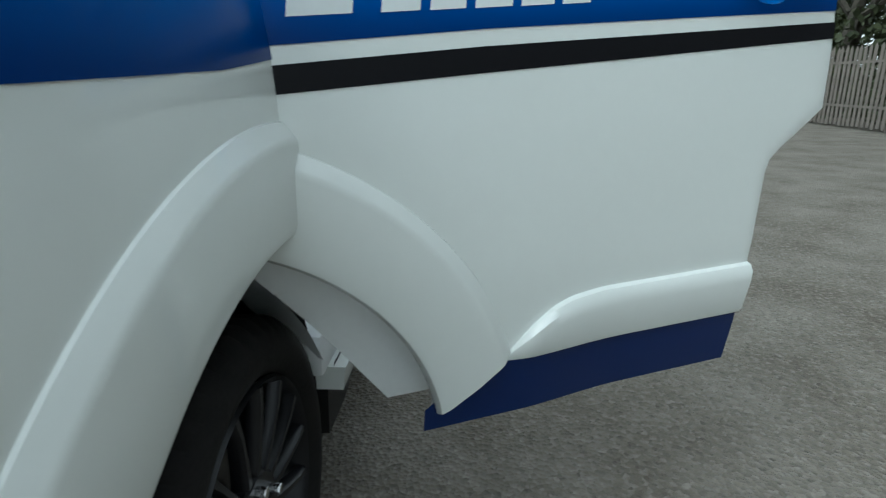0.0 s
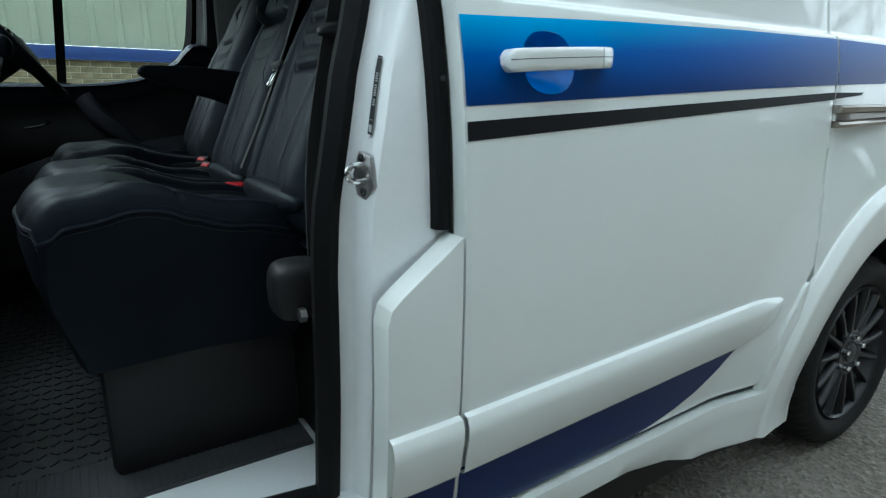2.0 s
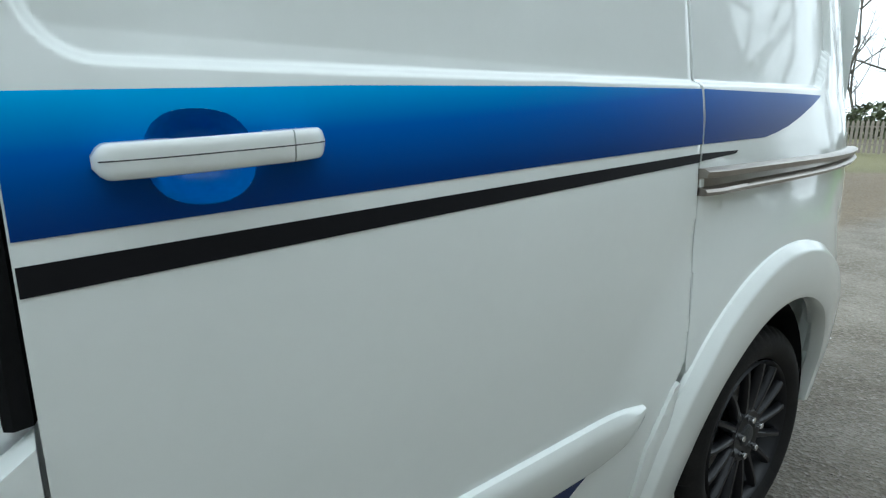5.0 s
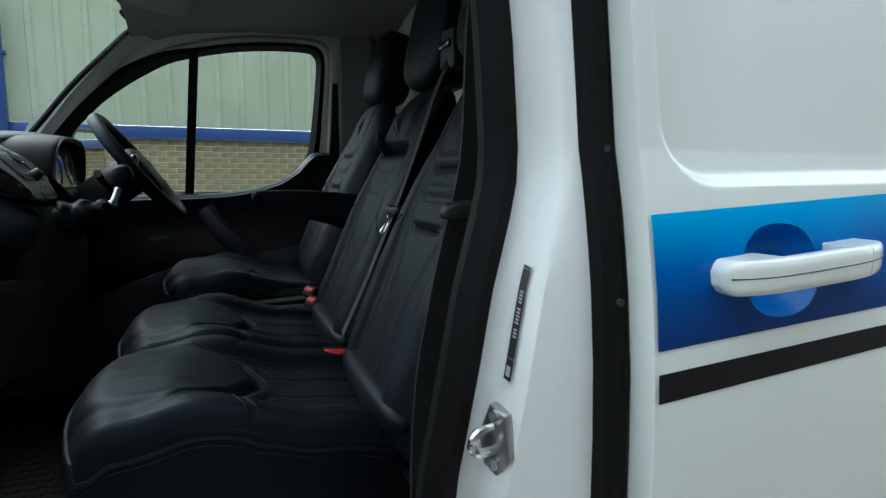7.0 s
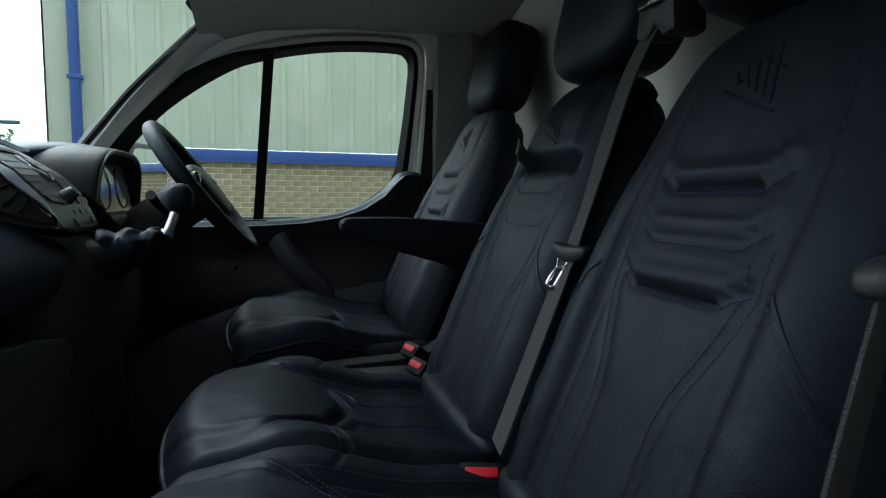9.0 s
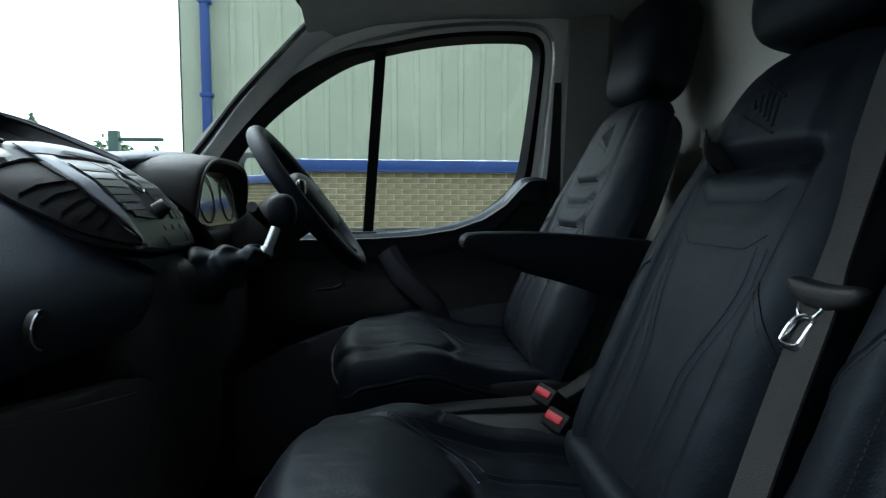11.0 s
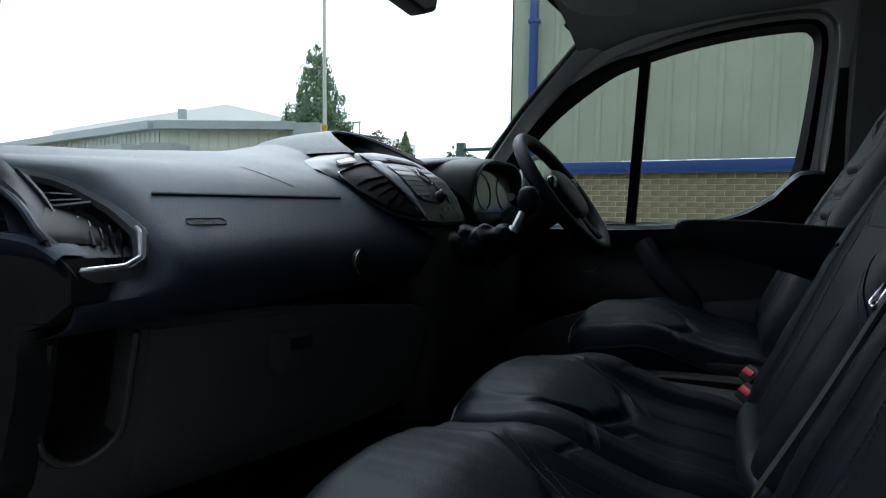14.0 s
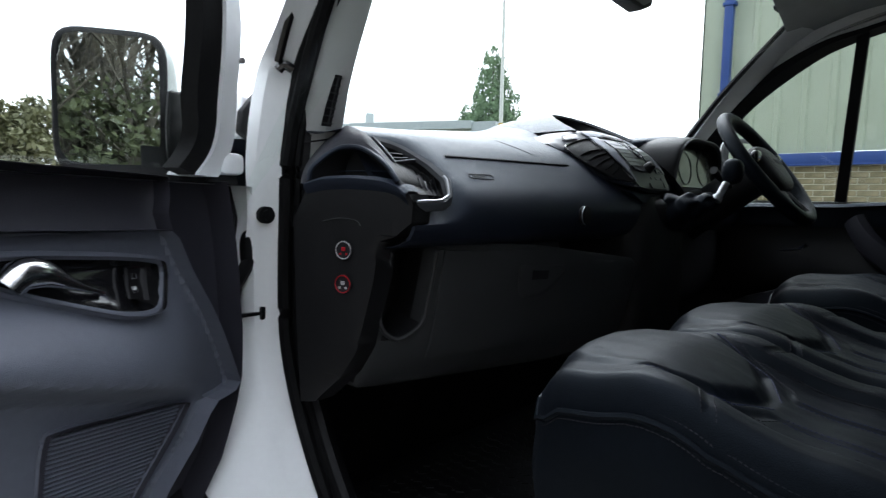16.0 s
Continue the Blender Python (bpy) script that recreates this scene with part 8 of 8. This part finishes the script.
part("tongue_housing", pillow(th.x, th.y, th.z, 0.011, 0.041, 0.011, 3, 8, lambda x, y, z: (x, y, z + 0.6 * abs(y) ** 2)), PLASTIC, cb)
neck = [Vector(p) for p in ((1.184, 0.682, 1.234), (1.180, 0.676, 1.222), (1.180, 0.660, 1.223), (1.183, 0.652, 1.233))]
part("tongue_neck", tube(smooth_line(neck, 4), 0.0014, 6), CHROME, cb)
loop = [Vector(p) for p in ((1.179, 0.676, 1.219), (1.180, 0.659, 1.221), (1.172, 0.660, 1.203), (1.169, 0.664, 1.197), (1.169, 0.678, 1.196), (1.170, 0.682, 1.200))]
part("tongue", tube(smooth_line(loop, 4, True), 0.0020, 8, True, flat=1.6), CHROME, cb, "bright steel belt tongue")
db = thing("seat_belt", "black webbing seat belt on the driver's post", "seat belt", at=(1.3, 1.78, 1.4))
dl = smooth_line([(1.30, 1.765, 1.64), (1.29, 1.77, 1.45), (1.27, 1.775, 1.25), (1.25, 1.77, 1.0)], 5)
part("webbing", ribbon(dl, [Vector((0.030, 0.006, 0))] * len(dl), 0.0012), WEB, db)
part("anchor_cover", pillow(1.32, 1.79, 1.665, 0.03, 0.02, 0.035, 3, 8), PLASTIC, db)
rl = thing("belt_reel_cover", "black belt reel at the foot of the post", "belt reel", at=(1.09, 0.17, 0.72))
part("cover", pillow(1.055, 0.20, 0.86, 0.045, 0.04, 0.05, 3.5, 8), PLASTIC, rl)
part("bolt", disc(0.15, 0.83, 1.04, 1.05, 0.012, 6, "x"), STEEL, rl)

# litter on the ground
for x, y, s, mt in ((1.779, 0.186, 0.055, PAPER), (4.94, 0.58, 0.06, PAPER), (3.14, -0.02, 0.05, STRAW)):
    lt = thing("litter", "crumpled scrap of white paper on the gravel" if mt is PAPER else "dry brown leaf on the gravel", "litter", at=(x, y, 0))
    g = grid([[(x + s * (u - 0.5) * 1.3, y + s * (v - 0.5) * 0.7, 0.006 + 0.014 * noise.noise(Vector((u * 4, v * 4, x)))) for v in np.linspace(0, 1, 6)] for u in np.linspace(0, 1, 8)])
    part("scrap", g, mt, lt)


# the pull strap of the folding middle back
st = [mid_at(0.735, 0.50) + Vector((0.0, 0, 0)), mid_at(0.775, 0.46) + Vector((-0.014, 0, 0.002)), mid_at(0.785, 0.40) + Vector((-0.022, 0, 0)), mid_at(0.76, 0.34) + Vector((-0.016, 0, 0)), mid_at(0.735, 0.30) + Vector((0.002, 0, 0))]
part("pull_strap", ribbon(smooth_line(st, 5), [Vector((0.004, 0.004, 0.012))] * 21, 0.0015), WEB, bench)


# ---- bricks of the plinth, last ----
def brick_mesh(w):
    me = bpy.data.meshes.new("brick")
    shade(me, boxed(0, w, 0, 0.02, 0, 0.065, 0.004, 1), 0.6)
    me.materials.append(BRICK)
    return me


bm_full, bm_half = brick_mesh(0.215), brick_mesh(0.1025)
rb = random.Random(5)
extra = bmesh.new()
count = 0
for row in range(23):
    z = 0.02 + row * 0.075
    x = WX + (0.0 if row % 2 else -0.1125)
    while x < 12:
        near = -1.2 < x < 4.3 and z > 0.85
        if near and count < 300 and x > WX:
            ob = new("brick", bm_full)
            ob.parent = warehouse
            ob.location = Vector((x, WY - 0.026 + rb.uniform(-0.002, 0.002), z)) - Vector(warehouse["base"])
            count += 1
        elif z > 0.5:
            x0 = max(x, WX)
            box(extra, x0, x + 0.215, WY - 0.026, WY, z, z + 0.065, 0)
        x += 0.225
tagged(part("brickwork", extra, BRICK, warehouse), kind="stuff")
